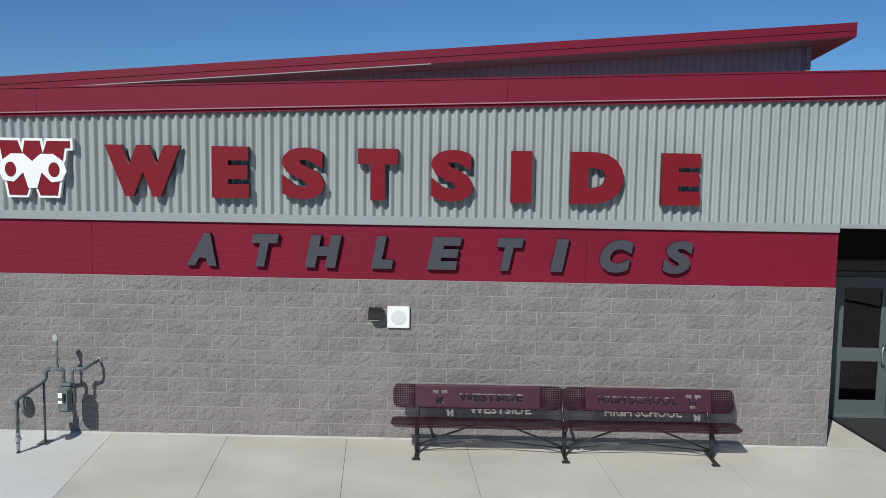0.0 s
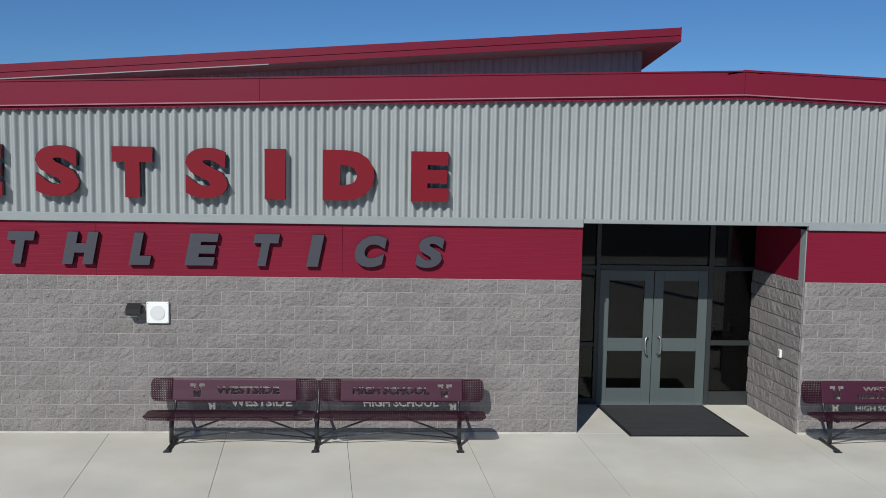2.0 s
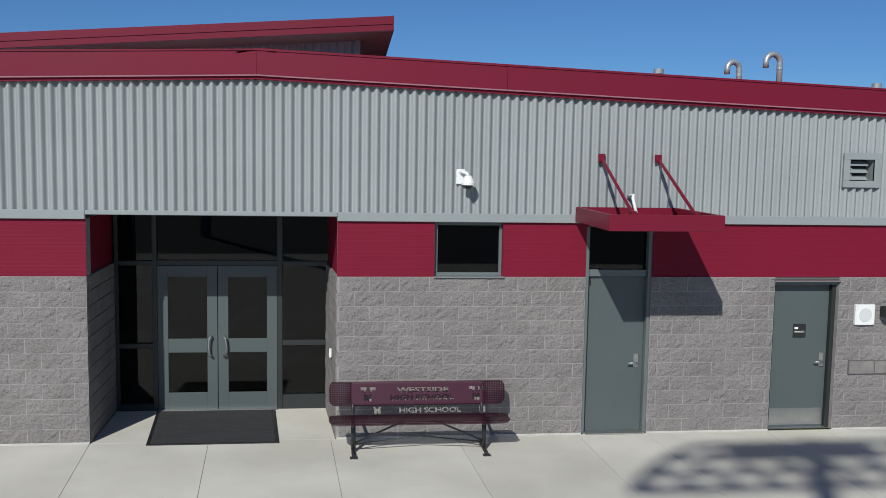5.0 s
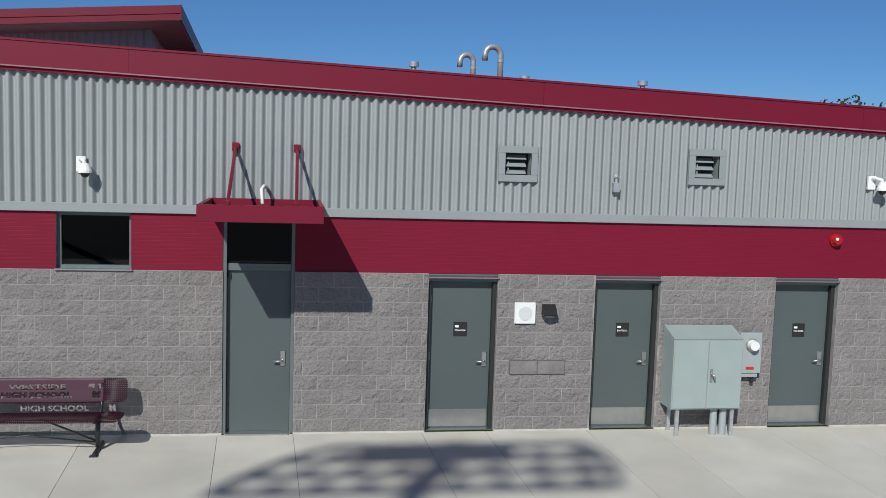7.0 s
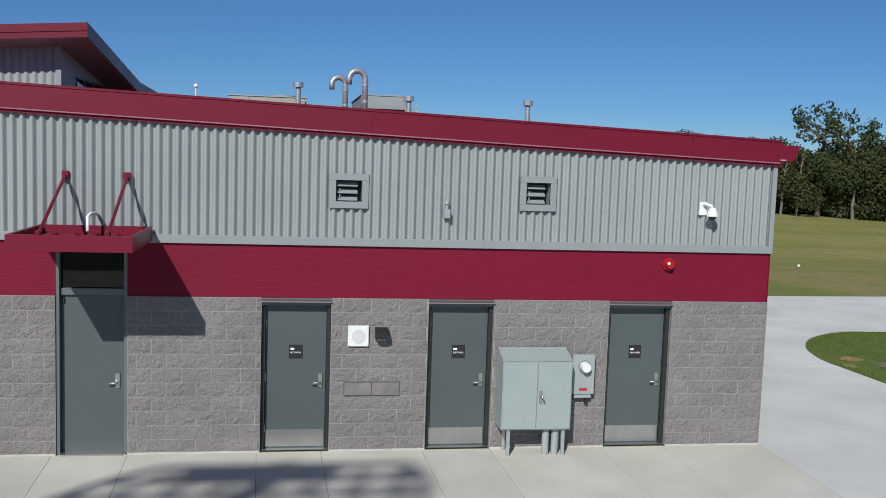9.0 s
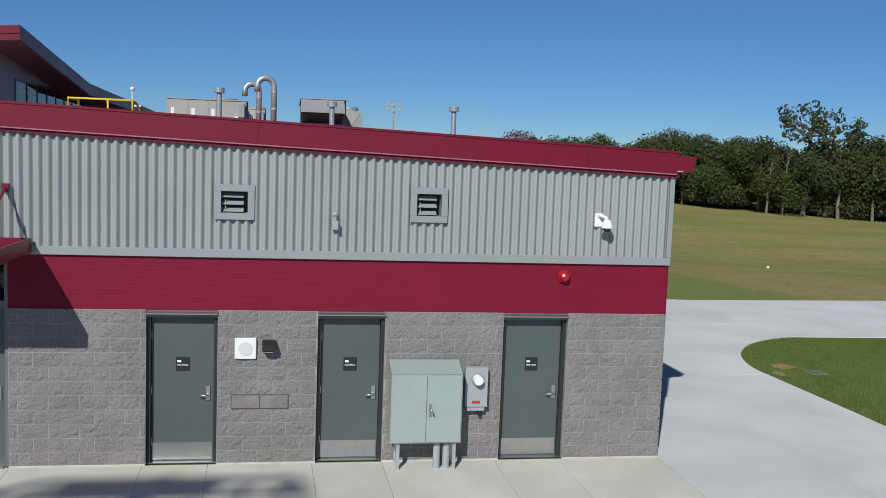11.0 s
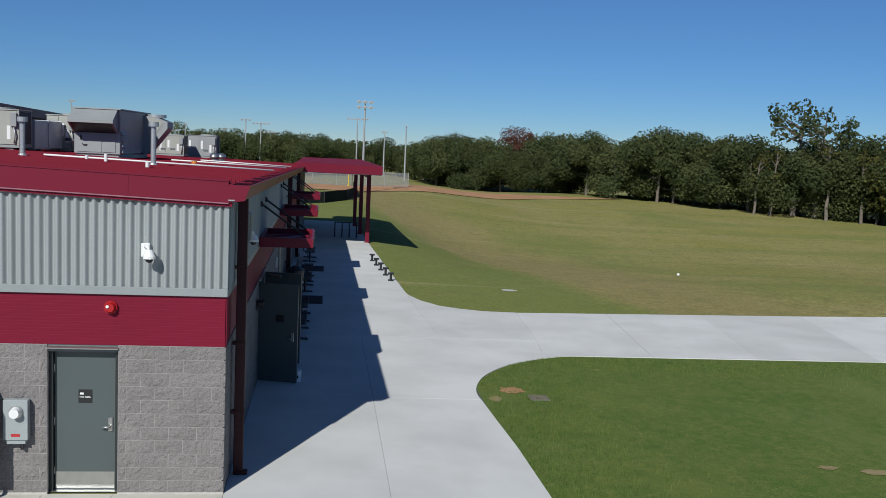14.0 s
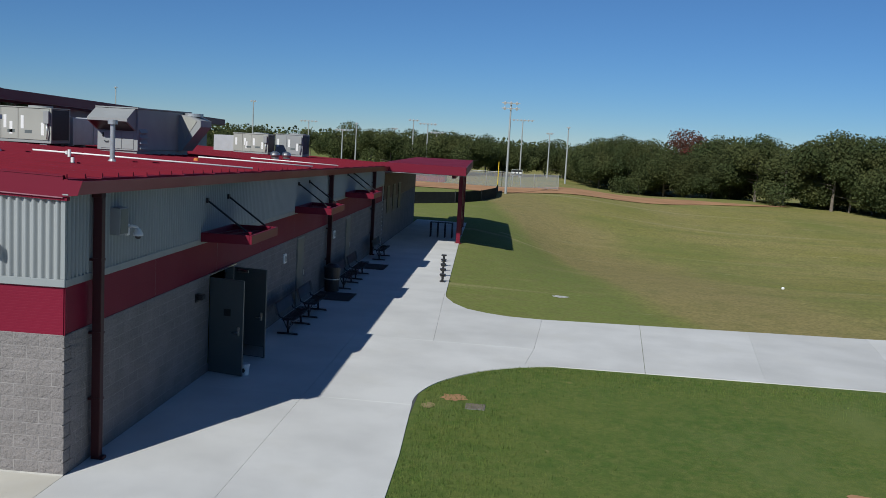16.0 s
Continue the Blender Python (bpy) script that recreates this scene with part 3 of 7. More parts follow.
# side wall: backing, band and siding
for a, b, c, d in holes(0.0, YB, -0.1, RED0, SIDE_OPENINGS):
    part("mortar_backing", bx(-0.25, -0.0042, a + (0.26 if a == 0 else 0), b, c, d), MORTAR, wall_side, "pale mortar joints")
for i in range(9):
    a, b = i * YB / 9, (i + 1) * YB / 9
    bm = ribbed_band(a, b - 0.004, RED0, RED1, 0.02)
    bmesh.ops.transform(bm, matrix=Matrix.Rotation(radians(90), 4, "Z"), verts=bm.verts)
    part("band_panel", bm, REDPANEL, wall_side)
part("band_backing", bx(-0.25, -0.055, 0.26, YB, RED0, RED1), GREYTRIM, wall_side)
side_upper = thing("side_upper_wall", "light grey corrugated siding of the shaded side", "wall", kind="structure")
y = 0.06
while y < YB - 0.1:
    e = min(y + PANEL, YB)
    v, f = corrugated(y, e, TRIM1 - 0.01, lambda q: ZR - 0.22 - ROOF_FALL * q, 0.0)
    v = [(-b, a, c) for a, b, c in v]
    raw("siding_sheet", v, [k[::-1] for k in f][::1], GREYRIB, side_upper, smooth=True)
    y = e
part("siding_backing", prism_y(bmesh.new(), [(0.24, TRIM1), (YB, TRIM1), (YB, ZR - 0.2 - ROOF_FALL * YB), (0.24, ZR - 0.2)], -0.2, -0.03), GREYTRIM, side_upper)
part("base_trim", bx(-0.05, 0.022, 0.0, YB, RED1, TRIM1, 0.006), GREYTRIM, side_upper, "flat grey metal base trim")
part("corner_trim", bx(-0.05, 0.022, 0.052, 0.12, TRIM1 + 0.002, ZR - 0.25, 0.004), GREYTRIM, side_upper, "flat grey corner trim")
tagged(part("wall_back", bx(-34, 0, YB - 0.25, YB - 0.005, -0.1, 3.85), GREYRIB), "plain grey metal rear wall", "wall", kind="structure")
tagged(part("wall_left", bx(-34, -33.75, 0.26, YB - 0.26, -0.1, 3.9), GREYRIB), "plain grey metal end wall", "wall", kind="structure")

# low gable roof with standing seams
roof = thing("roof", "low-pitched crimson standing-seam metal roof", "roof", kind="structure")
OV, OVX = 0.085, 0.06
ZE = roof_z(OVX)
sheet = [(XL - 0.3, roof_z(XL - 0.3) - 0.03), (RIDGE, RIDGEZ - 0.03), (OVX, ZE - 0.03), (OVX, ZE - 0.10), (RIDGE, RIDGEZ - 0.10), (XL - 0.3, roof_z(XL - 0.3) - 0.10)]
part("roof_sheet", prism(bmesh.new(), sheet, -OV + 0.02, YB + 0.3), ROOFRED, roof)
for i in range(62):
    yy = -0.02 + 0.61 * i
    bm = prism(bmesh.new(), [(RIDGE, RIDGEZ - 0.035), (OVX - 0.03, ZE - 0.035), (OVX - 0.03, ZE + 0.04), (RIDGE, RIDGEZ + 0.04)], yy - 0.018, yy + 0.018)
    part("seam", bm, ROOFRED, roof)
part("ridge_cap", prism(bmesh.new(), [(RIDGE - 0.25, RIDGEZ - 0.02), (RIDGE, RIDGEZ + 0.035), (RIDGE + 0.25, RIDGEZ + 0.01), (RIDGE + 0.25, RIDGEZ - 0.02), (RIDGE, RIDGEZ + 0.005), (RIDGE - 0.25, RIDGEZ - 0.04)], -OV, YB), ROOFRED, roof)
# front fascia in lengths, with a drip lip
xs = [XL - 0.3, -27.9, -21.6, RIDGE, -11.6, -6.15, -1.4, OVX - 0.06]
for a, b in zip(xs, xs[1:]):
    za, zb = roof_z(a), roof_z(b)
    part("fascia", prism(bmesh.new(), [(a + 0.002, za - 0.30), (b - 0.002, zb - 0.30), (b - 0.002, zb + 0.005), (a + 0.002, za + 0.005)], -OV, -OV + 0.02), FASCIA, roof)
    part("drip_edge", prism(bmesh.new(), [(a, za - 0.318), (b, zb - 0.318), (b, zb - 0.301), (a, za - 0.301)], -OV - 0.008, -OV + 0.04), DRIP, roof, "drip edge paled for the sun catching the eave trim")
    part("fascia_cap", prism(bmesh.new(), [(a, za + 0.006), (b, zb + 0.006), (b, zb + 0.026), (a, za + 0.026)], -OV - 0.012, -OV + 0.06), FASCIA, roof)
    part("soffit", prism(bmesh.new(), [(a, za - 0.32), (b, zb - 0.32), (b, zb - 0.305), (a, za - 0.305)], -OV + 0.02, 0.0), FASCIA, roof)
# eave gutter along the side
g = [(OVX - 0.02, ZE - 0.27), (OVX + 0.16, ZE - 0.26), (OVX + 0.24, ZE - 0.05), (OVX + 0.21, ZE - 0.05), (OVX + 0.14, ZE - 0.22), (OVX, ZE - 0.23), (OVX - 0.01, ZE - 0.05), (OVX - 0.05, ZE - 0.05)]
part("gutter", prism(bmesh.new(), g, -OV + 0.03, YB), FASCIA, roof, "crimson box gutter along the eave")
part("gutter_end", prism(bmesh.new(), [(OVX - 0.1, ZE - 0.30), (OVX + 0.17, ZE - 0.265), (OVX + 0.25, ZE - 0.04), (OVX - 0.1, ZE - 0.04)], -OV - 0.005, -OV + 0.028), FASCIA, roof)
part("side_soffit", bx(0.0, OVX + 0.03, -0.1, YB, ZE - 0.27, ZE - 0.25), SOFFIT, roof)
for i in range(20):
    part("gutter_strap", bx(OVX - 0.03, OVX + 0.22, 0.6 + 1.83 * i, 0.64 + 1.83 * i, ZE - 0.028, ZE - 0.012), FASCIA, roof)

for piece in roof.children:
    for v in piece.data.vertices:
        v.co.z -= ROOF_FALL * max(0.0, v.co.y)

# taller hall behind
hall = thing("hall", "taller hall with crimson mono-pitch roof and grey siding", "building")
HY, HX, HZ, HS = 11.66, -12.35, 7.31, 0.076


def hall_z(x):
    return HZ - HS * (HX - x)




def hall_prism(outline, y0, y1):
    bm = prism(bmesh.new(), outline, y0, 20.0)
    merge(bm, prism(bmesh.new(), outline, 20.0, y1))
    for v in bm.verts:
        v.co.z -= 0.106 * (min(v.co.y, 20.0) - HY) + 0.022 * max(0.0, v.co.y - 20.0)
    return bm


part("roof", hall_prism([(-46, hall_z(-46) - 0.06), (HX, HZ - 0.06), (HX, HZ - 0.01), (-46, hall_z(-46) - 0.01)], HY, 46), ROOFRED, hall)
part("fascia", prism(bmesh.new(), [(-46, hall_z(-46) - 0.36), (HX, HZ - 0.36), (HX, HZ), (-46, hall_z(-46))], HY - 0.03, HY), FASCIA, hall)
# glint on the crimson lip, painted in as a pale grey strip
part("drip_line", prism(bmesh.new(), [(-46, hall_z(-46) - 0.38), (-23, hall_z(-23) - 0.38), (-23, hall_z(-23) - 0.355), (-46, hall_z(-46) - 0.355)], HY - 0.06, HY - 0.031), GREYTRIM, hall, "pale strip painted as the glint on the fascia lip")
part("fascia_line", prism(bmesh.new(), [(-46, hall_z(-46) - 0.20), (HX, HZ - 0.20), (HX, HZ - 0.17), (-46, hall_z(-46) - 0.17)], HY - 0.05, HY - 0.03), FASCIA, hall)
part("verge", hall_prism([(HX, HZ - 0.36), (HX + 0.03, HZ - 0.36), (HX + 0.03, HZ + 0.01), (HX, HZ + 0.01)], HY - 0.03, 46), FASCIA, hall, "crimson verge in shade")
part("soffit", hall_prism([(-46, hall_z(-46) - 0.38), (HX, HZ - 0.38), (HX, HZ - 0.36), (-46, hall_z(-46) - 0.36)], HY, 46), SOFFIT, hall)
v, f = corrugated(-40, HX - 0.85, 4.0, lambda q: hall_z(q) - 0.36, HY + 0.85, 0.2, 0.025)
raw("front_siding", v, f, GREYRIB, hall, smooth=True)
part("side_wall", hall_prism([(HX - 0.85, 4.2), (HX - 0.8, 4.2), (HX - 0.8, HZ - 0.36), (HX - 0.85, HZ - 0.36)], HY + 0.83, 45), GREYRIB, hall)
part("corner_trim", bx(HX - 0.92, HX - 0.78, HY + 0.80, HY + 0.86, 4.2, HZ - 0.38), GREYTRIM, hall)
for i in range(9):
    a = HY + 2.6 + i * 1.15
    w = part("window", bx(HX - 0.81, HX - 0.78, a, a + 1.05, 5.0, 6.15), FRAMEDARK, hall, "dark-framed clerestory window")
    part("pane", bx(HX - 0.785, HX - 0.775, a + 0.06, a + 0.99, 5.06, 6.09), GLASS, w)

# ---- split-face blocks ----
def block_mesh(w, h, seed):
    """One rough-faced block; its face stands a little proud and uneven."""
    rng = random.Random(seed)
    nx, nz = 5, 3
    v, f = [], []
    for j in range(nz + 1):
        for i in range(nx + 1):
            edge = i in (0, nx) or j in (0, nz)
            d = rng.uniform(0.003, 0.006) if edge else rng.uniform(0.004, 0.015)
            v.append((w * i / nx, -d, h * j / nz))
    for j in range(nz):
        for i in range(nx):
            a = j * (nx + 1) + i
            f.append((a, a + 1, a + nx + 2, a + nx + 1))
    n = len(v)
    v += [(0, 0.035, 0), (w, 0.035, 0), (w, 0.035, h), (0, 0.035, h)]
    low = list(range(nx + 1))
    top = [nz * (nx + 1) + i for i in range(nx + 1)]
    lef = [j * (nx + 1) for j in range(nz + 1)]
    rig = [j * (nx + 1) + nx for j in range(nz + 1)]
    f += [tuple([n, n + 1] + low[::-1]), tuple([n + 3] + top + [n + 2]), tuple([n] + lef + [n + 3]), tuple([n + 1, n + 2] + rig[::-1])]
    return v, f


def block_rows(x0, x1, opens):
    """(x, width, course) for each block of a running bond round the openings."""
    for c in range(11):
        z = c * COURSE
        spans = [(x0, x1)]
        for a, b, p, q in opens:
            if p < z + 0.1 < q:
                spans = [s for u, w in spans for s in ((u, min(w, a)), (max(u, b), w)) if s[1] - s[0] > 0.02]
        for u, w in spans:
            k = math.floor((u - (c % 2) * UNIT / 2) / UNIT)
            while True:
                p, q = max(u, k * UNIT + (c % 2) * UNIT / 2), min(w, (k + 1) * UNIT + (c % 2) * UNIT / 2)
                if p >= w - 1e-6:
                    break
                if q - p > 0.03:
                    yield p, q - p, c
                k += 1


MORT = 0.013
shared = {}
jv, jf = [], []
sv, sf = [], []
for n, (x, w, c) in enumerate(block_rows(XL, XR, OPENINGS)):
    if -9.4 < x + w / 2 < 0:
        key = (round(w, 3), n % 6)
        if key not in shared:
            v, f = block_mesh(w - MORT, COURSE - MORT, n)
            me = bpy.data.meshes.new("block")
            me.from_pydata(v, [], f)
            me.materials.append(BLOCK)
            shared[key] = me
        ob = new("block", shared[key])
        ob.location = (x + MORT / 2, 0.006, c * COURSE + MORT / 2)
        ob.parent = wall_front
    else:
        v, f = block_mesh(w - MORT, COURSE - MORT, n)
        k = len(jv)
        jv += [(a + x + MORT / 2, b + 0.006, d + c * COURSE + MORT / 2) for a, b, d in v]
        jf += [tuple(i + k for i in q) for q in f]
tagged(raw("blockwork", jv, jf, BLOCK, wall_front), kind="stuff")
for n, (x, w, c) in enumerate(block_rows(0.0, YB, SIDE_OPENINGS)):
    v, f = block_mesh(w - MORT, COURSE - MORT, n + 7000)
    k = len(sv)
    sv += [(0.0 - 0.006 - b, a + x + MORT / 2, d + c * COURSE + MORT / 2) for a, b, d in v]
    sf += [tuple(i + k for i in q) for q in f]
tagged(raw("blockwork", sv, sf, BLOCK, wall_side), kind="stuff")
# return walls of the entrance recess, block below and crimson above
for xa, sgn in ((REC0, 1), (REC1, -1)):
    v2, f2 = [], []
    for n, (x, w, c) in enumerate(block_rows(0.03, RECY + 0.09, [])):
        v, f = block_mesh(w - MORT, COURSE - MORT, n + 9000)
        k = len(v2)
        v2 += [(xa - sgn * (0.006 + b) + sgn * 0.012, a + x + MORT / 2, d + c * COURSE + MORT / 2) for a, b, d in v]
        f2 += [tuple(i + k for i in q) for q in f]
    turn = SKEW if sgn < 0 else 0.0
    v2 = [(p - turn * q, q, r) for p, q, r in v2]
    tagged(raw("return_blockwork", v2, f2, BLOCK, wall_front), kind="stuff")
    p, q = sorted((xa - sgn * 0.03, xa - sgn * 0.25))
    bm = bx(p, q, 0.26, 1.9, -0.1, RED1)
    for w in bm.verts:
        w.co.x -= turn * w.co.y
    part("return_backing", bm, MORTAR, wall_front)
    bm = ribbed_band(0.03, RECY + 0.09, RED0, RED1, 0.02)
    bmesh.ops.transform(bm, matrix=Matrix.Rotation(radians(90), 4, "Z"), verts=bm.verts)
    if sgn < 0:
        bmesh.ops.transform(bm, matrix=Matrix.Diagonal((-1, 1, 1, 1)), verts=bm.verts)
    for w in bm.verts:
        w.co.x += xa - turn * w.co.y
    part("return_band", bm, REDPANEL, wall_front)
part("recess_ceiling", bx(REC0 - 0.1, REC1 + 0.1, 0.03, 1.9, 3.05, 3.08), SOFFIT, wall_front)

# pale sealant bead along the foot of the front wall
for n, (a, b, c, d) in enumerate(holes(XL, XR, 0.0, 0.05, OPENINGS)):
    part("foot_bead", prism_y(bmesh.new(), [(-0.03, 0.001), (0.0, 0.001), (0.0, 0.022), (-0.012, 0.014)], a, b), BEAD, wall_front, "pale sealant bead")

# ---- sign letters ----
def glyph(ch, x0, x1, z0, z1, depth, face, edge, lean=0.0, bold=0.05):
    """One raised letter, fitted to its box; the back stands 4 cm off the siding."""
    c = bpy.data.curves.new("glyph", "FONT")
    c.body, c.extrude, c.offset, c.resolution_u = ch, 0.05, bold, 4
    t = bpy.data.objects.new("glyph", c)
    scene.collection.objects.link(t)
    bpy.context.view_layer.update()
    me = bpy.data.meshes.new_from_object(t.evaluated_get(bpy.context.evaluated_depsgraph_get()))
    bpy.data.objects.remove(t)
    bpy.data.curves.remove(c)
    bm = bmesh.new()
    bm.from_mesh(me)
    bpy.data.meshes.remove(me)
    bmesh.ops.remove_doubles(bm, verts=bm.verts, dist=1e-5)
    px, py = [v.co.x for v in bm.verts], [v.co.y for v in bm.verts]
    ax, bx_, ay, by = min(px), max(px), min(py), max(py)
    w = x1 - x0 - abs(lean) * (z1 - z0)
    for v in bm.verts:
        u, q = (v.co.x - ax) / (bx_ - ax), (v.co.y - ay) / (by - ay)
        z = q * (z1 - z0)
        v.co = Vector((u * w + lean * z, -depth if v.co.z > 0 else 0.0, z))
    bmesh.ops.recalc_face_normals(bm, faces=bm.faces[:])
    for f in bm.faces:
        f.material_index = 0 if f.normal.y < -0.9 else 1
    return bm, [face, edge]


def text_mesh(body, width, height, depth=0.002, bold=0.0):
    c = bpy.data.curves.new("words", "FONT")
    c.body, c.extrude, c.offset, c.resolution_u = body, 0.01, bold, 2
    t = bpy.data.objects.new("words", c)
    scene.collection.objects.link(t)
    bpy.context.view_layer.update()
    me = bpy.data.meshes.new_from_object(t.evaluated_get(bpy.context.evaluated_depsgraph_get()))
    bpy.data.objects.remove(t)
    bpy.data.curves.remove(c)
    bm = bmesh.new()
    bm.from_mesh(me)
    bpy.data.meshes.remove(me)
    bmesh.ops.remove_doubles(bm, verts=bm.verts[:], dist=1e-5)
    bmesh.ops.recalc_face_normals(bm, faces=bm.faces[:])
    px, py = [v.co.x for v in bm.verts], [v.co.y for v in bm.verts]
    ax, b_, ay, by = min(px), max(px), min(py), max(py)
    for v in bm.verts:
        v.co = Vector(((v.co.x - ax) / (b_ - ax) * width, -depth if v.co.z > 0 else 0.0, (v.co.y - ay) / (by - ay) * height))
    return bm


WEST = [("W", -26.98, -25.96), ("E", -25.54, -25.04), ("S", -24.60, -24.02), ("T", -23.58, -23.04), ("S", -22.60, -22.03), ("I", -21.53, -21.25), ("D", -20.74, -20.03), ("E", -19.53, -19.01)]
for ch, a, b in WEST:
    bm, mats = glyph(ch, a, b, 3.325, 4.015, 0.10, SIGNRED, SIGNREDEDGE, bold={"S": 0.052, "E": 0.066}.get(ch, 0.085))
    ob = part("wall_letter", bm, mats)
    ob.location = (a, -0.03, 3.325)
    tagged(ob, "raised crimson block letter %s on grey ribbed siding" % ch, "letter", "large sign letters")
ATHL = [("A", -25.92, -25.42), ("T", -25.09, -24.65), ("H", -24.30, -23.80), ("L", -23.40, -23.03), ("E", -22.64, -22.16), ("T", -21.76, -21.33), ("I", -20.97, -20.72), ("C", -20.34, -19.84), ("S", -19.47, -19.02)]
for ch, a, b in ATHL:
    bm, mats = glyph(ch, a, b, 2.395, 2.84, 0.07, SIGNGREY, SIGNGREYEDGE, lean=0.2, bold={"S": 0.05, "E": 0.06}.get(ch, 0.072))
    ob = part("wall_letter", bm, mats)
    ob.location = (a, 0.012, 2.395)
    tagged(ob, "slanted charcoal letter %s on the crimson band" % ch, "letter", "small sign letters")
# emblem: crimson W on a white board, with a plain white shape
emblem = thing("wall_emblem", "white-edged crimson W emblem board on ribbed siding", "sign", (-28.51, -0.03, 3.285))
W_OUT = [(0, 0.80), (0, 0.64), (0.08, 0.64), (0.19, 0), (0.47, 0), (0.545, 0.20), (0.62, 0), (0.90, 0), (1.01, 0.64), (1.09, 0.64), (1.09, 0.80), (0.715, 0.80), (0.70, 0.70), (0.675, 0.80), (0.415, 0.80), (0.39, 0.70), (0.375, 0.80)]
part("board", prism(bmesh.new(), W_OUT, -0.07, 0.0), WHITE, emblem, "white backing board")
stem = [(0.035, 0.765), (0.035, 0.675), (0.11, 0.675), (0.22, 0.035), (0.45, 0.035), (0.525, 0.25), (0.345, 0.765)]
for outline in (stem, [(1.09 - x, z) for x, z in stem[::-1]], [(0.445, 0.765), (0.405, 0.56), (0.545, 0.30), (0.685, 0.56), (0.645, 0.765)]):
    part("face", prism(bmesh.new(), outline, -0.082, -0.071), SIGNRED, emblem, "crimson W face")
half = [(0.545, 0.49), (0.43, 0.59), (0.26, 0.59), (0.12, 0.49), (0.08, 0.36), (0.15, 0.23), (0.29, 0.21), (0.42, 0.34), (0.485, 0.13)]
part("white_shape", prism(bmesh.new(), half + [(1.09 - x, z) for x, z in half[:0:-1]], -0.094, -0.083), WHITE, emblem)
for cx in (0.25, 0.84):
    bm = prism(bmesh.new(), [(cx + 0.075 * math.cos(a), 0.38 + 0.10 * math.sin(a)) for a in np.linspace(0, 2 * math.pi, 19)[:-1]], -0.101, -0.0945)
    part("red_spot", bm, SIGNRED, emblem)


# ---- small wall fittings ----
def wall_speaker(x0, x1, z0, z1):
    o = thing("wall_speaker", "square white loudspeaker with round grille on block wall", "speaker", (x0, -0.012, z0), "wall speakers")
    w, h = x1 - x0, z1 - z0
    part("housing", bx(0, w, -0.035, 0.02, 0, h, 0.008), WHITE, o)
    part("grille", rod(bmesh.new(), (w / 2, -0.033, h / 2), (w / 2, -0.043, h / 2), w * 0.33, 28), PALEGRILLE, o, "pale round grille")
    for k in (0.06, 0.94):
        for j in (0.06, 0.94):
            part("screw", rod(bmesh.new(), (w * k, -0.034, h * j), (w * k, -0.038, h * j), 0.006, 6), GALV, o)


def wall_lamp(x0, x1, z0, z1):
    o = thing("wall_lamp", "small black hooded wall lamp on block wall", "lamp", (x0, -0.012, z0), "wall lamps")
    w, h = x1 - x0, z1 - z0
    part("back_plate", bx(0.02, w - 0.02, -0.02, 0.02, 0.02, h - 0.02, 0.004), BLACK, o)
    part("hood", prism_y(bmesh.new(), [(-0.018, h * 0.98), (-0.06, h), (-0.17, h * 0.62), (-0.17, h * 0.2), (-0.15, h * 0.1), (-0.018, h * 0.05)], 0, w), BLACK, o)
    part("lens", bx(0.03, w - 0.03, -0.15, -0.04, h * 0.02, h * 0.05), METERGREY, o)


def dome_camera(x, y, z, rz=0):
    o = thing("security_camera", "white dome security camera on wall bracket", "camera", (x, y, z), "dome cameras", rz=rz)
    part("wall_plate", bx(-0.10, 0.02, -0.03, 0.02, -0.05, 0.15, 0.006), WHITE, o)
    part("arm", tube(bmesh.new(), [(-0.04, -0.02, 0.10), (-0.03, -0.09, 0.12), (0.02, -0.16, 0.10), (0.04, -0.17, 0.06)], 0.024, 8), WHITE, o)
    bm = bmesh.new()
    rod(bm, (0.04, -0.17, 0.07), (0.04, -0.17, -0.02), 0.045, 16, 0.085)
    rod(bm, (0.04, -0.17, -0.02), (0.04, -0.17, -0.055), 0.088, 16)
    part("shroud", bm, WHITE, o)
    bm = bmesh.new()
    bmesh.ops.create_uvsphere(bm, u_segments=14, v_segments=8, radius=0.058)
    bmesh.ops.translate(bm, vec=(0.04, -0.17, -0.058), verts=bm.verts)
    part("dome", bm, BLACK, o, "smoked dome")


wall_speaker(-23.17, -22.865, 1.575, 1.875)
wall_lamp(-23.42, -23.24, 1.69, 1.86)
wall_speaker(-6.425, -6.125, 1.545, 1.845)
wall_lamp(-6.04, -5.86, 1.66, 1.83)
dome_camera(-12.16, -0.02, 3.55)
dome_camera(-1.12, -0.02, 3.60)


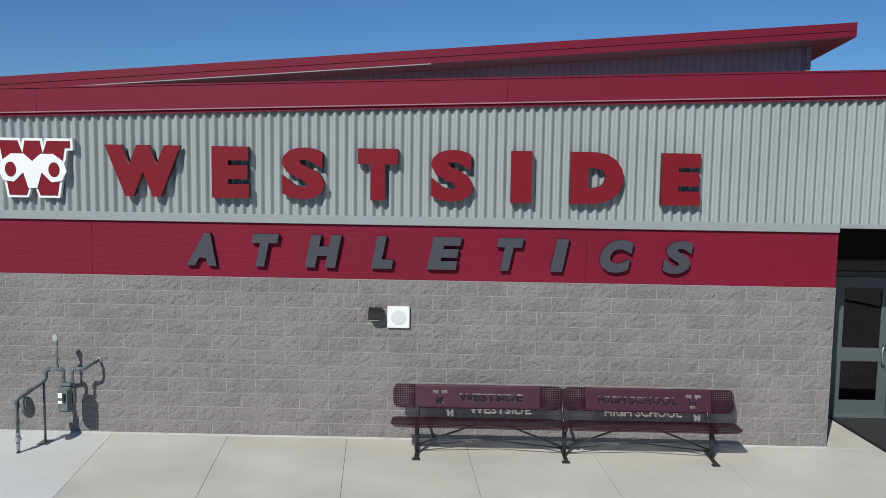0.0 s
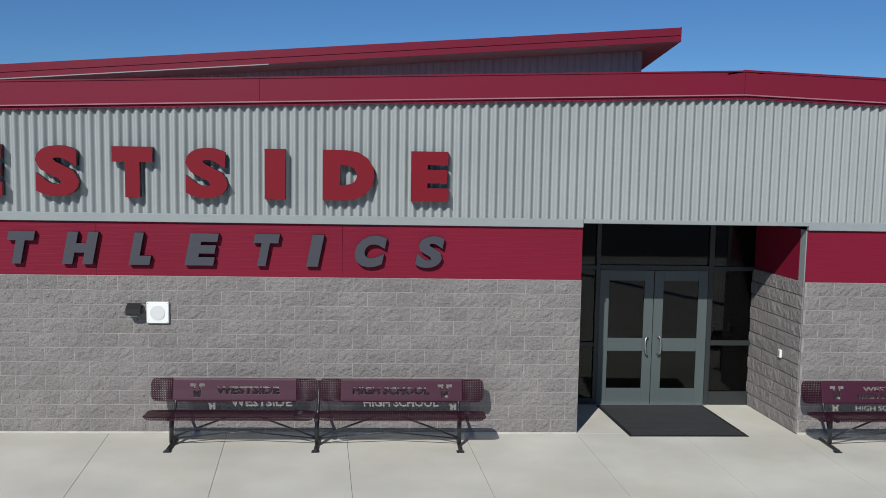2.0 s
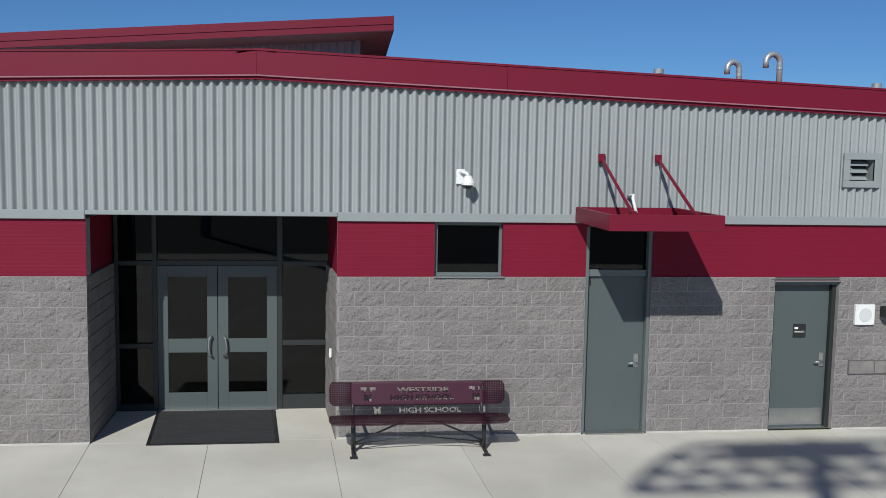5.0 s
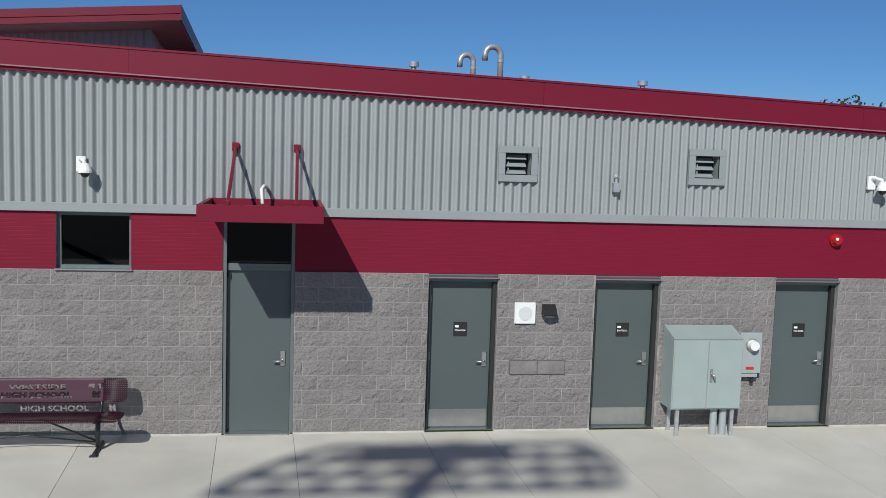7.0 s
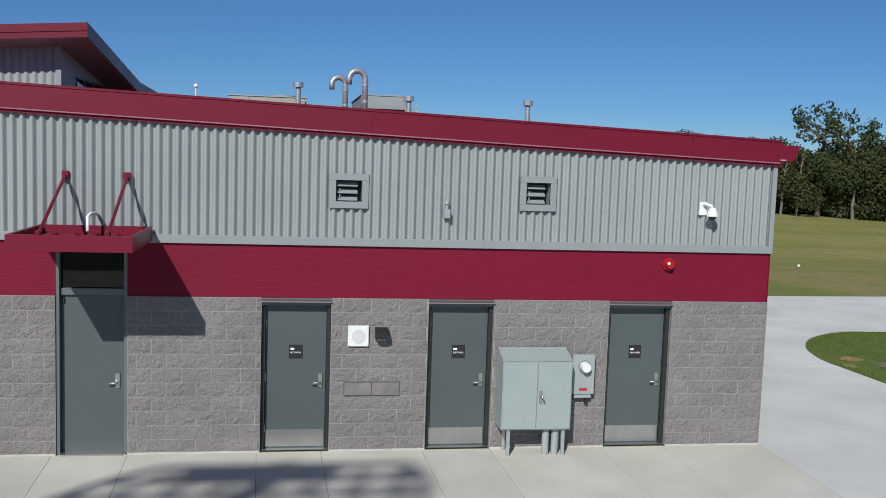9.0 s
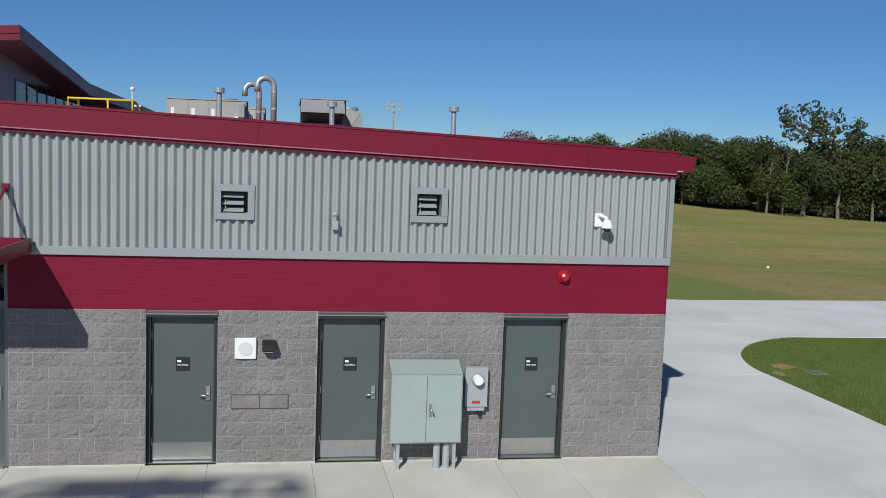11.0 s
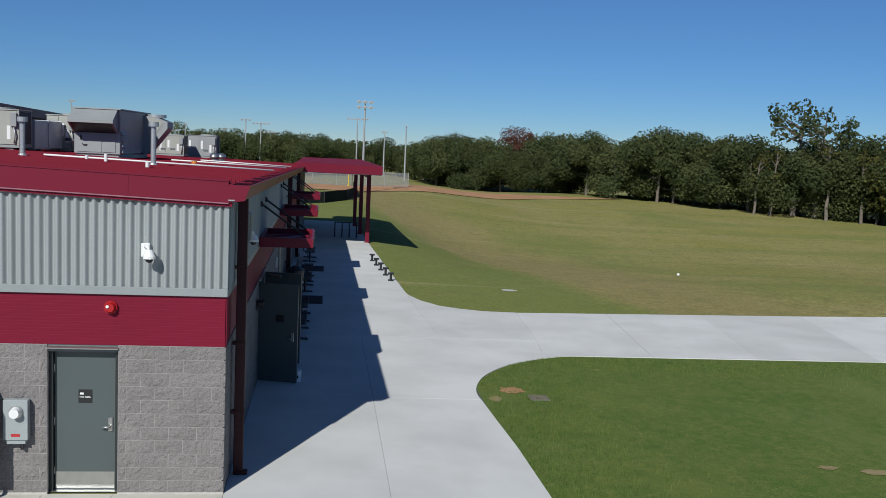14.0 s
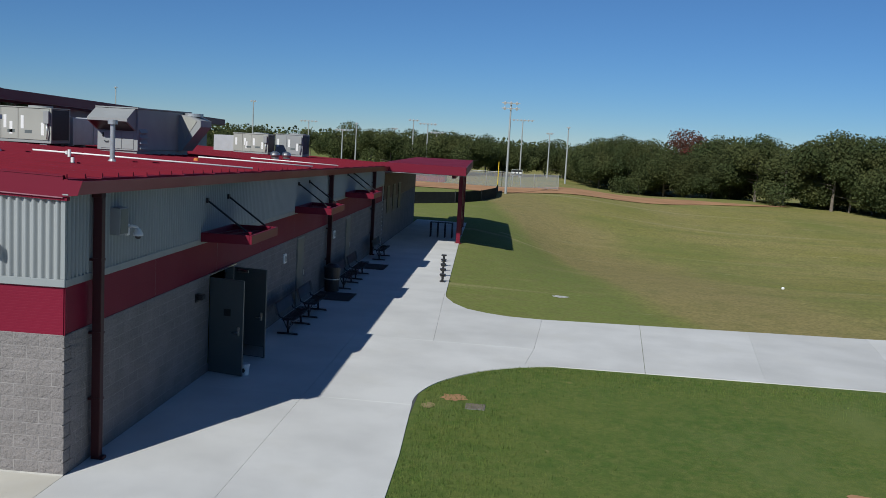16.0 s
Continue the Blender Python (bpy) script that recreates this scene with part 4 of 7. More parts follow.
def louvre(x0, x1, z0, z1):
    """A framed opening in the siding: deep reveals, three blades and a damper arm."""
    o = thing("wall_louvre", "grey framed louvre vent in ribbed siding", "vent", (x0, -0.03, z0), "louvre vents")
    w, h, f, deep = x1 - x0, z1 - z0, 0.095, 0.20
    for a, b, c, d in ((0, w, 0, f), (0, w, h - f, h), (0, f, f, h - f), (w - f, w, f, h - f)):
        part("frame_rail", bx(a, b, -0.02, 0.02, c, d, 0.004), GREYTRIM, o)
    for a, b, c, d in ((f - 0.006, f, f, h - f), (w - f, w - f + 0.006, f, h - f), (f, w - f, f - 0.006, f), (f, w - f, h - f, h - f + 0.006)):
        part("reveal", bx(a, b, -0.015, deep, c, d), GREYTRIM, o)
    # black sheet paints in the shade deep inside the vent
    part("duct_back", bx(f, w - f, deep, deep + 0.02, f, h - f), BLACK, o, "black sheet for the dark depth of the vent")
    n = 3
    for k in range(n):
        z = f + 0.015 + (h - 2 * f) * k / n
        part("slat", prism_y(bmesh.new(), [(0.035, z), (0.04, z - 0.004), (0.125, z + 0.055), (0.12, z + 0.060)], f, w - f - 0.06), GREYTRIM, o)
    part("damper_arm", bx(f + 0.05, f + 0.065, 0.06, 0.075, f + 0.02, h - f - 0.12), UNITGREY, o)


for sides in LOUVRES:
    louvre(*sides)
o = thing("conduit_box", "small galvanised conduit box on ribbed siding", "box", (-5.10, -0.02, 3.42))
part("box", bx(0, 0.09, -0.09, 0.0, 0, 0.13, 0.006), GALV, o)
part("nipple", rod(bmesh.new(), (0.045, -0.045, 0.13), (0.045, -0.045, 0.19), 0.02), GALV, o)
part("cap", rod(bmesh.new(), (0.045, -0.05, 0.19), (0.045, -0.02, 0.23), 0.033), GALV, o)
o = thing("alarm_beacon", "red round fire alarm beacon on the crimson band", "alarm", (-1.645, 0.02, 2.80))
part("base", rod(bmesh.new(), (0, 0, 0), (0, -0.05, 0), 0.095, 20), REDLAMP, o)
part("horn", rod(bmesh.new(), (0, -0.05, 0), (0, -0.11, 0), 0.085, 20, 0.06), REDLAMP, o)
part("lens", rod(bmesh.new(), (-0.03, -0.10, 0.02), (-0.03, -0.125, 0.02), 0.022, 12), WHITE, o, "clear strobe lens")
o = thing("patched_blocks", "two replaced blocks with dark mortar lines", "patch", (-6.47, -0.022, 0.815))
for a, b in ((0.012, 0.398), (0.41, 0.80)):
    v, f = block_mesh(b - a, 0.185, int(a * 100) + 3)
    q = raw("patch_block", [(p[0] + a, p[1] * 0.6 + 0.004, p[2] + 0.012) for p in v], f, PATCH, o)
part("dark_mortar", bx(0, 0.812, 0.010, 0.020, 0, 0.21), JOINT, o, "dark mortar")


# ---- doors and windows of the front ----
def door_sign(parent, x, z, y, word):
    s = part("door_sign", bx(x, x + 0.195, y - 0.008, y - 0.001, z, z + 0.20, 0.002), BLACK, parent, "black room sign with white lettering")
    bm = text_mesh(word, 0.155, 0.024, 0.002, 0.01)
    bmesh.ops.translate(bm, vec=(x + 0.02, y - 0.009, z + 0.075), verts=bm.verts)
    part("lettering", bm, WHITE, s)
    part("number_bar", bx(x + 0.02, x + 0.075, y - 0.0105, y - 0.009, z + 0.125, z + 0.155), WHITE, s)


def lever(parent, x, z, y, sgn):
    h = part("door_handle", bx(x - 0.035, x + 0.035, y - 0.018, y, z - 0.10, z + 0.11, 0.006), STEEL, parent, "steel lever handle on plate")
    part("lever", tube(bmesh.new(), [(x, y - 0.015, z - 0.02), (x, y - 0.06, z - 0.02), (x + sgn * 0.03, y - 0.07, z - 0.02), (x + sgn * 0.13, y - 0.065, z - 0.025)], 0.012, 8), STEEL, h)


def steel_door(n, x0, x1, word):
    o = thing("door_%d" % n, "closed slate-grey steel door with kick plate", "door", (x0, 0, 0), "service doors", "structure")
    w = x1 - x0
    Y = 0.17
    # jambs and stops take the dark frame colour as the reveal's shade
    for a, b in ((0.0, 0.055), (w - 0.055, w)):
        part("jamb", bx(a, b, 0.09, 0.25, 0, 2.17, 0.004), FRAMEDARK, o, "steel jamb darkened for shade in the reveal")
        part("stop", bx(a + (0.056 if a == 0 else -0.018), a + (0.073 if a == 0 else -0.001), Y + 0.05, 0.25, 0, 2.12), FRAMEDARK, o)
    part("head", bx(0, w, 0.03, 0.25, 2.125, 2.235, 0.004), FRAMEGREY, o)
    part("drip_cap", prism_y(bmesh.new(), [(0.03, 2.215), (-0.03, 2.19), (-0.03, 2.175), (0.03, 2.175)], -0.005, w + 0.005), STEEL, o, "bright drip cap")
    leaf = part("leaf", bx(0.058, w - 0.058, Y, Y + 0.045, 0.012, 2.12, 0.003), DOORGREY, o)
    part("kick_plate", bx(0.075, w - 0.075, Y - 0.004, Y - 0.001, 0.03, 0.28), STEEL, leaf, "brushed steel kick plate")
    for k in (0.30, 1.05, 1.85):
        part("hinge", rod(bmesh.new(), (0.06, Y - 0.008, k - 0.055), (0.06, Y - 0.008, k + 0.055), 0.009, 8), STEEL, leaf)
    door_sign(leaf, w * 0.40, 1.33, Y, word)
    lever(leaf, w - 0.135, 1.0, Y, -1)
    part("threshold", bx(0.0, w, 0.06, 0.25, 0.0, 0.012), STEEL, o)


steel_door(3, -7.645, -6.665, "MECHANICAL")
steel_door(4, -5.26, -4.29, "ELECTRICAL")
steel_door(5, -2.53, -1.54, "FIRE RISER")
# added sheet, black so that the gaps round the doors look unlit
tagged(part("door_backing", bx(-8.0, -1.0, 0.30, 0.34, 0, 2.4), BLACK), "added black sheet behind the doors for the unlit inside", "wall", kind="structure")

# tall door with a transom under the canopy
o = thing("door_2", "tall grey steel door with dark transom panel", "door", (-10.415, 0, 0), kind="structure")
part("threshold", bx(0.05, 0.89, -0.06, 0.06, 0.0, 0.025, 0.004), STEEL, o, "bright metal threshold")
w, Y = 0.95, 0.13
for a, b in ((0.0, 0.05), (w - 0.05, w)):
    part("jamb", bx(a, b, 0.03, 0.25, 0, RED1 - 0.002, 0.004), FRAMEGREY, o)
part("transom_bar", bx(0.052, w - 0.052, 0.08, 0.22, 2.235, 2.33, 0.004), FRAMEGREY, o)
part("head", bx(0, w, 0.03, 0.25, 2.93, RED1 - 0.001, 0.004), FRAMEGREY, o)
part("transom_glass", bx(0.05, w - 0.05, 0.14, 0.15, 2.33, 2.93), GLASS, o, "dark transom glass")
leaf = part("leaf", bx(0.052, w - 0.052, Y, Y + 0.045, 0.015, 2.23, 0.003), DOORGREY, o)
lever(leaf, w - 0.15, 1.02, Y, -1)
part("closer", bx(0.07, 0.10, Y - 0.03, Y, 2.12, 2.20, 0.004), BLACK, leaf)
part("threshold", bx(0.03, w - 0.03, 0.0, 0.28, 0.0, 0.016), STEEL, o)
# added sheet, black for the dark room behind the transom glass
tagged(part("lobby_backing", bx(-10.8, -9.2, 0.40, 0.44, 0, 3.0), BLACK), "added black sheet behind the transom for the unlit inside", "wall", kind="structure")

# strip window
o = thing("window_1", "small dark-framed window in the crimson band", "window", (-12.53, 0, RED0), kind="structure")
w, h = 0.95, RED1 - RED0
for a, b, c, d in ((0, w, 0, 0.05), (0, w, h - 0.05, h - 0.002), (0, 0.05, 0.05, h - 0.05), (w - 0.05, w, 0.05, h - 0.05)):
    part("window_frame", bx(a, b, 0.10, 0.20, c, d, 0.003), FRAMEGREY, o)
part("window_sill", bx(-0.01, w + 0.01, -0.03, 0.12, -0.012, 0.012, 0.003), STEEL, o, "metal sill")
part("pane", bx(0.05, w - 0.05, 0.145, 0.15, 0.05, h - 0.05), GLASS, o)
part("reveal", bx(w - 0.012, w - 0.002, 0.02, 0.10, 0.012, h), REDPANEL, o)
tagged(part("office_backing", bx(-13.0, -11.2, 1.2, 1.24, 2.0, 3.05), DARKROOM), "plain dim office wall", "wall", kind="structure")

# entrance storefront
o = thing("door_1", "grey double entrance doors with glass and sidelights", "door", (0.11, 0, 0), kind="structure")
Y = RECY
for a, b, c, d in ((-17.19, -17.14, 0, 2.97), (-16.65, -16.58, 0, 2.97), (-14.83, -14.75, 0, 2.97), (-14.0, -13.95, 0, 2.97),
                   (-16.58, -14.83, 2.19, 2.27), (-17.14, -13.99, 2.93, 2.975), (-17.14, -16.65, 0.0, 0.10), (-14.75, -14.0, 0.0, 0.22), (-17.14, -16.65, 0.95, 1.02), (-14.75, -14.0, 0.98, 1.06),
                   (-17.14, -16.65, 2.19, 2.26), (-14.75, -14.0, 2.19, 2.26)):
    part("mullion", bx(a, b, Y - 0.05, Y + 0.06, c, d, 0.004), FRAMEDARK, o, "dark mullion")
for a, b, c, d in ((-17.14, -16.65, 0.10, 0.95), (-17.14, -16.65, 1.02, 2.19), (-14.75, -14.0, 0.22, 0.98), (-14.75, -14.0, 1.06, 2.19), (-16.58, -14.83, 2.27, 2.93), (-17.14, -16.65, 2.26, 2.93), (-14.75, -14.0, 2.26, 2.93)):
    part("pane", bx(a, b, Y, Y + 0.01, c, d), GLASS, o)
for s, a in ((1, -16.578), (-1, -14.832)):
    b = a + s * 0.868
    p, q = min(a, b), max(a, b)
    lf = new("door_leaf")
    lf.parent = o
    lf["label"] = "grey door leaf with two panes"
    for x0, x1, z0, z1 in ((p, p + 0.15, 0.012, 2.185), (q - 0.15, q, 0.012, 2.185), (p + 0.15, q - 0.15, 0.012, 0.27), (p + 0.15, q - 0.15, 0.88, 1.09), (p + 0.15, q - 0.15, 2.02, 2.185)):
        part("stile", bx(x0, x1, Y - 0.045, Y + 0.0, z0, z1, 0.003), DOORGREY, lf)
    for z0, z1 in ((0.27, 0.88), (1.09, 2.02)):
        part("pane", bx(p + 0.15, q - 0.15, Y - 0.026, Y - 0.018, z0, z1), GLASS, lf)
    hx = b - s * 0.085
    bm = tube(bmesh.new(), [(hx, Y - 0.045, 1.12), (hx, Y - 0.10, 1.13), (hx - s * 0.03, Y - 0.11, 1.10), (hx - s * 0.04, Y - 0.11, 0.98), (hx - s * 0.03, Y - 0.11, 0.86), (hx, Y - 0.10, 0.83), (hx, Y - 0.045, 0.84)], 0.015, 8)
    part("door_handle", bm, STEEL, lf, "steel pull handle")
part("threshold", bx(-16.59, -14.82, Y - 0.12, Y + 0.06, 0.0, 0.02, 0.004), STEEL, o, "bright metal threshold")
# lobby behind the glass
lobby = thing("lobby", "dim lobby with plain walls behind the glass", "room", kind="structure")
part("floor", bx(-19.5, -12.0, 1.75, 8.0, -0.05, 0.0), DARKROOM, lobby)
part("rear_wall", bx(-19.5, -12.0, 8.0, 8.1, 0, 3.0), DARKROOM, lobby)
part("side_partition", bx(-19.6, -19.5, 1.75, 8.1, 0, 3.0), DARKROOM, lobby)
part("side_partition", bx(-12.0, -11.9, 1.95, 8.1, 0, 3.0), DARKROOM, lobby)
part("lobby_ceiling", bx(-19.6, -11.9, 1.92, 8.1, 3.0, 3.05), DARKROOM, lobby)
# flat green sheet on the floor behind the right-hand panes
LOBBYGREEN = mat("green_floor_sheet", (0.12, 0.22, 0.05), 0.9, var=0.2)
part("carpet", bx(-15.6, -13.2, 2.0, 4.5, 0.0, 0.012), LOBBYGREEN, lobby, "green sheet on the lobby floor")
o = thing("entrance_mat", "black ribbed rubber mat before the entrance doors", "mat", (-16.345, -0.14, 0))


def skewed(bm):
    """Leans a plan the way the recess leans."""
    for v in bm.verts:
        v.co.x -= SKEW * v.co.y
    return bm


part("border", skewed(bx(0, 1.74, 0, 1.66, 0, 0.012, 0.004)), BLACK, o)
for i in range(24):
    part("rib", skewed(bx(0.05, 1.69, 0.05 + 0.065 * i, 0.10 + 0.065 * i, 0.012, 0.017)), MATBLACK, o)
o = thing("door_button", "small white push-button box on block return wall", "switch", (-13.91, 0.55, 1.02))
part("box", bx(-0.035, 0.0, -0.04, 0.04, 0, 0.12, 0.004), WHITE, o)
part("button", bx(-0.042, -0.034, -0.02, 0.02, 0.03, 0.09, 0.003), STEEL, o)


# ---- canopies ----
def canopy(at, width, reach, rz=0, rod_mat=FASCIA, label="crimson flat steel door canopy hung on two rods"):
    """Its back edge runs along local x, against the wall; it reaches towards local -y."""
    o = thing("door_canopy", label, "canopy", at, "door canopies", rz=rz)
    h = 0.20
    for n, a, b, c, d in (("front", 0, width, -reach, -reach + 0.05), ("back", 0, width, -0.06, -0.01), ("end", 0, 0.05, -reach + 0.05, -0.06), ("end", width - 0.05, width, -reach + 0.05, -0.06)):
        part(n + "_beam", bx(a, b, c, d, 0, h, 0.004), FASCIA, o)
    part("deck", bx(0.05, width - 0.05, -reach + 0.05, -0.06, 0.03, 0.05), FASCIA, o)
    k = max(4, round(width / 0.3))
    for i in range(k):
        x = 0.05 + (width - 0.1) * (i + 0.5) / k
        part("deck_rib", bx(x - 0.07, x + 0.07, -reach + 0.06, -0.07, 0.05, 0.10, 0.02), FASCIA, o)
    for x in (0.34, width - 0.32):
        part("rod", rod(bmesh.new(), (x, -0.03, 0.87), (x, -reach + 0.16, 0.20), 0.022, 10), rod_mat, o)
        part("wall_bracket", bx(x - 0.045, x + 0.045, -0.05, 0.0, 0.82, 0.93, 0.006), rod_mat, o)
        part("clevis", bx(x - 0.03, x + 0.03, -reach + 0.10, -reach + 0.22, 0.18, 0.24, 0.006), FASCIA, o)
    return o


canopy((-10.60, -0.02, 3.01), 1.46, 1.60)
o = thing("drain_pipe", "white bent plastic drain pipe over the canopy", "pipe", (-9.86, -0.02, 3.22))
part("pipe", tube(bmesh.new(), [(0, 0.0, 0.14), (0, -0.12, 0.16), (-0.02, -0.3, 0.17), (-0.05, -0.36, 0.13), (-0.03, -0.46, -0.06)], 0.022, 10), WHITE, o)
canopy((0.02, 6.04, 3.05), 2.15, 1.13, 90, BLACK)
canopy((0.02, 14.5, 3.03), 2.1, 1.13, 90, BLACK)
canopy((0.02, 22.6, 3.03), 2.0, 1.13, 90, BLACK)


# ---- electrical cabinet and meter ----
o = thing("electrical_cabinet", "pale grey-green two-door electrical cabinet on stub legs", "cabinet", (-4.22, 0, 0))
body = part("body", prism_y(bmesh.new(), [(-0.03, 0.40), (-0.42, 0.40), (-0.42, 1.40), (-0.43, 1.41), (-0.03, 1.54)], 0, 1.03), CABINET, o)
for a, b in ((0.012, 0.510), (0.520, 1.018)):
    part("door", bx(a, b, -0.438, -0.422, 0.415, 1.385, 0.004), CABINET, o)
h = part("handle", bx(0.545, 0.585, -0.456, -0.438, 0.80, 0.98, 0.005), STEEL, o, "chrome latch handle")
part("grip", tube(bmesh.new(), [(0.565, -0.455, 0.92), (0.575, -0.50, 0.91), (0.60, -0.505, 0.85)], 0.014, 8), STEEL, h)
for a in (0.10, 0.92):
    part("leg", bx(a, a + 0.05, -0.38, -0.33, 0.0, 0.40, 0.004), GALV, o)
    part("rear_leg", bx(a, a + 0.05, -0.08, -0.03, 0.0, 0.40, 0.004), GALV, o)
for a in (0.70, 0.84):
    part("conduit", rod(bmesh.new(), (a, -0.30, 0.0), (a, -0.30, 0.41), 0.052, 16), METERGREY, o, "grey plastic conduit")
o = thing("electric_meter", "grey meter box with round glass electric meter", "meter", (-3.10, 0, 0.85))
part("box", bx(0, 0.34, -0.14, -0.02, 0, 0.59, 0.006), METERGREY, o)
part("rim", rod(bmesh.new(), (0.18, -0.14, 0.42), (0.18, -0.165, 0.42), 0.095, 24), STEEL, o)
part("dial_cover", rod(bmesh.new(), (0.18, -0.165, 0.42), (0.18, -0.25, 0.42), 0.078, 24, 0.068), WHITE, o, "pale glass dial cover")
part("label", bx(0.11, 0.23, -0.145, -0.141, 0.055, 0.095), LABELRED, o, "red warning label")
part("lower_box", bx(0.04, 0.30, -0.12, -0.02, -0.06, 0.0), METERGREY, o)
part("lock", bx(0.22, 0.27, -0.09, -0.05, -0.16, -0.06, 0.01), BLACK, o)


# ---- benches ----
def perforated(name, col):
    """Coated sheet steel with rows of round holes."""
    m = mat(name, col, 0.5, var=0.12, scale=4, fine=0.04, spec=0.35)
    t = m.node_tree
    b = t.nodes["Principled BSDF"]
    tc = t.nodes.new("ShaderNodeTexCoord")
    sc = t.nodes.new("ShaderNodeVectorMath")
    sc.operation = "SCALE"
    sc.inputs["Scale"].default_value = 1 / 0.024
    fr = t.nodes.new("ShaderNodeVectorMath")
    fr.operation = "FRACTION"
    sb = t.nodes.new("ShaderNodeVectorMath")
    sb.operation = "SUBTRACT"
    sb.inputs[1].default_value = (0.5, 0.5, 0.5)
    mu = t.nodes.new("ShaderNodeVectorMath")
    mu.operation = "MULTIPLY"
    mu.inputs[1].default_value = (1, 1, 0)
    ln = t.nodes.new("ShaderNodeVectorMath")
    ln.operation = "LENGTH"
    gt = t.nodes.new("ShaderNodeMath")
    gt.operation = "GREATER_THAN"
    gt.inputs[1].default_value = 0.19
    t.links.new(tc.outputs["UV"], sc.inputs[0])
    t.links.new(sc.outputs[0], fr.inputs[0])
    t.links.new(fr.outputs[0], sb.inputs[0])
    t.links.new(sb.outputs[0], mu.inputs[0])
    t.links.new(mu.outputs[0], ln.inputs[0])
    t.links.new(ln.outputs["Value"], gt.inputs[0])
    t.links.new(gt.outputs[0], b.inputs["Alpha"])
    return m


PERF = perforated("perforated_maroon_steel", (0.048, 0.007, 0.021))
BLACKSTEEL = mat("black_coated_steel", (0.022, 0.022, 0.024), 0.35, var=0.1)
PERFBLACK = perforated("perforated_black_steel", (0.022, 0.022, 0.024))


def inside(tris, x, z):
    """Whether a point lies in one of the triangles."""
    for (ax, az), (bx_, bz), (cx, cz) in tris:
        d1 = (x - bx_) * (az - bz) - (ax - bx_) * (z - bz)
        d2 = (x - cx) * (bz - cz) - (bx_ - cx) * (z - cz)
        d3 = (x - ax) * (cz - az) - (cx - ax) * (z - az)
        if not ((d1 < 0 or d2 < 0 or d3 < 0) and (d1 > 0 or d2 > 0 or d3 > 0)):
            return True
    return False


def stencil_plate(x0, x1, profile, cutters, material, parent, name):
    """A bent sheet of small cells, left open where the cut-out shapes lie."""
    bmesh.ops.triangulate(cutters, faces=cutters.faces[:])
    tris = [[(v.co.x, v.co.z) for v in f.verts] for f in cutters.faces if abs(f.normal.y) > 0.5]
    cutters.free()
    cell = 0.008
    nx = round((x1 - x0) / cell)
    pts = []
    for p, q in zip(profile, profile[1:]):
        n = max(1, round(math.dist(p, q) / cell))
        pts += [(p[0] + (q[0] - p[0]) * k / n, p[1] + (q[1] - p[1]) * k / n) for k in range(n)]
    pts.append(profile[-1])
    xs = [x0 + (x1 - x0) * i / nx for i in range(nx + 1)]
    cols = [[t for t in tris if min(c[0] for c in t) <= (a + b) / 2 <= max(c[0] for c in t)] for a, b in zip(xs, xs[1:])]
    bm = bmesh.new()
    g = [[bm.verts.new((x, y, z)) for y, z in pts] for x in xs]
    for i in range(nx):
        for k in range(len(pts) - 1):
            if cols[i] and inside(cols[i], (xs[i] + xs[i + 1]) / 2, (pts[k][1] + pts[k + 1][1]) / 2):
                continue
            bm.faces.new((g[i][k], g[i + 1][k], g[i + 1][k + 1], g[i][k + 1])).smooth = True
    bmesh.ops.delete(bm, geom=[v for v in bm.verts if not v.link_faces], context="VERTS")
    bmesh.ops.solidify(bm, geom=bm.faces[:], thickness=0.004)
    return part(name, bm, material, parent)


def plank(length, profile, sheet, perf_ends, parent, name, cutters=None, full=False):
    """A bent sheet along x with well-rounded ends; its ends, or all of it, are perforated."""
    run = [0.0]
    for p, q in zip(profile, profile[1:]):
        run.append(run[-1] + math.dist(p, q))
    total = run[-1]

    def at(d):
        for k in range(len(run) - 1):
            if d <= run[k + 1] + 1e-9:
                u = (d - run[k]) / (run[k + 1] - run[k])
                return (profile[k][0] + (profile[k + 1][0] - profile[k][0]) * u, profile[k][1] + (profile[k + 1][1] - profile[k][1]) * u)
        return profile[-1]

    rad = min(0.11, total * 0.42)
    for a, b, m in ((0.0, perf_ends, 1), (perf_ends, length - perf_ends, 0), (length - perf_ends, length, 1)):
        if cutters and not m:
            stencil_plate(a, b, profile, cutters, sheet[0], parent, name)
            continue
        bm = bmesh.new()
        uv = bm.loops.layers.uv.new("UVMap")
        xs = [a, b]
        if a == 0 and m:
            xs = [rad * (1 - math.cos(math.pi / 2 * i / 5)) for i in range(6)] + [b]
        elif b == length and m:
            xs = [a] + [length - rad * (1 - math.cos(math.pi / 2 * i / 5)) for i in range(5, -1, -1)]
        rows, n = [], 2 * len(profile)
        for x in xs:
            d = min(x, length - x)
            cut = rad - math.sqrt(max(0.0, rad * rad - (rad - d) ** 2)) if d < rad else 0.0
            cut = min(cut, total / 2 - 0.01)
            row = []
            for k in range(n + 1):
                r = cut + (total - 2 * cut) * k / n
                y, z = at(r)
                row.append((bm.verts.new((x, y, z)), x, r))
            rows.append(row)
        for r0, r1 in zip(rows, rows[1:]):
            for k in range(n):
                f = bm.faces.new((r0[k][0], r1[k][0], r1[k + 1][0], r0[k + 1][0]))
                f.smooth = True
                for lp, src in zip(f.loops, (r0[k], r1[k], r1[k + 1], r0[k + 1])):
                    lp[uv].uv = (src[1], src[2])
        bmesh.ops.solidify(bm, geom=bm.faces[:], thickness=0.004)
        bmesh.ops.recalc_face_normals(bm, faces=bm.faces[:])
        part(name, bm, sheet[1] if full else sheet[m], parent, "perforated end" if m else "")


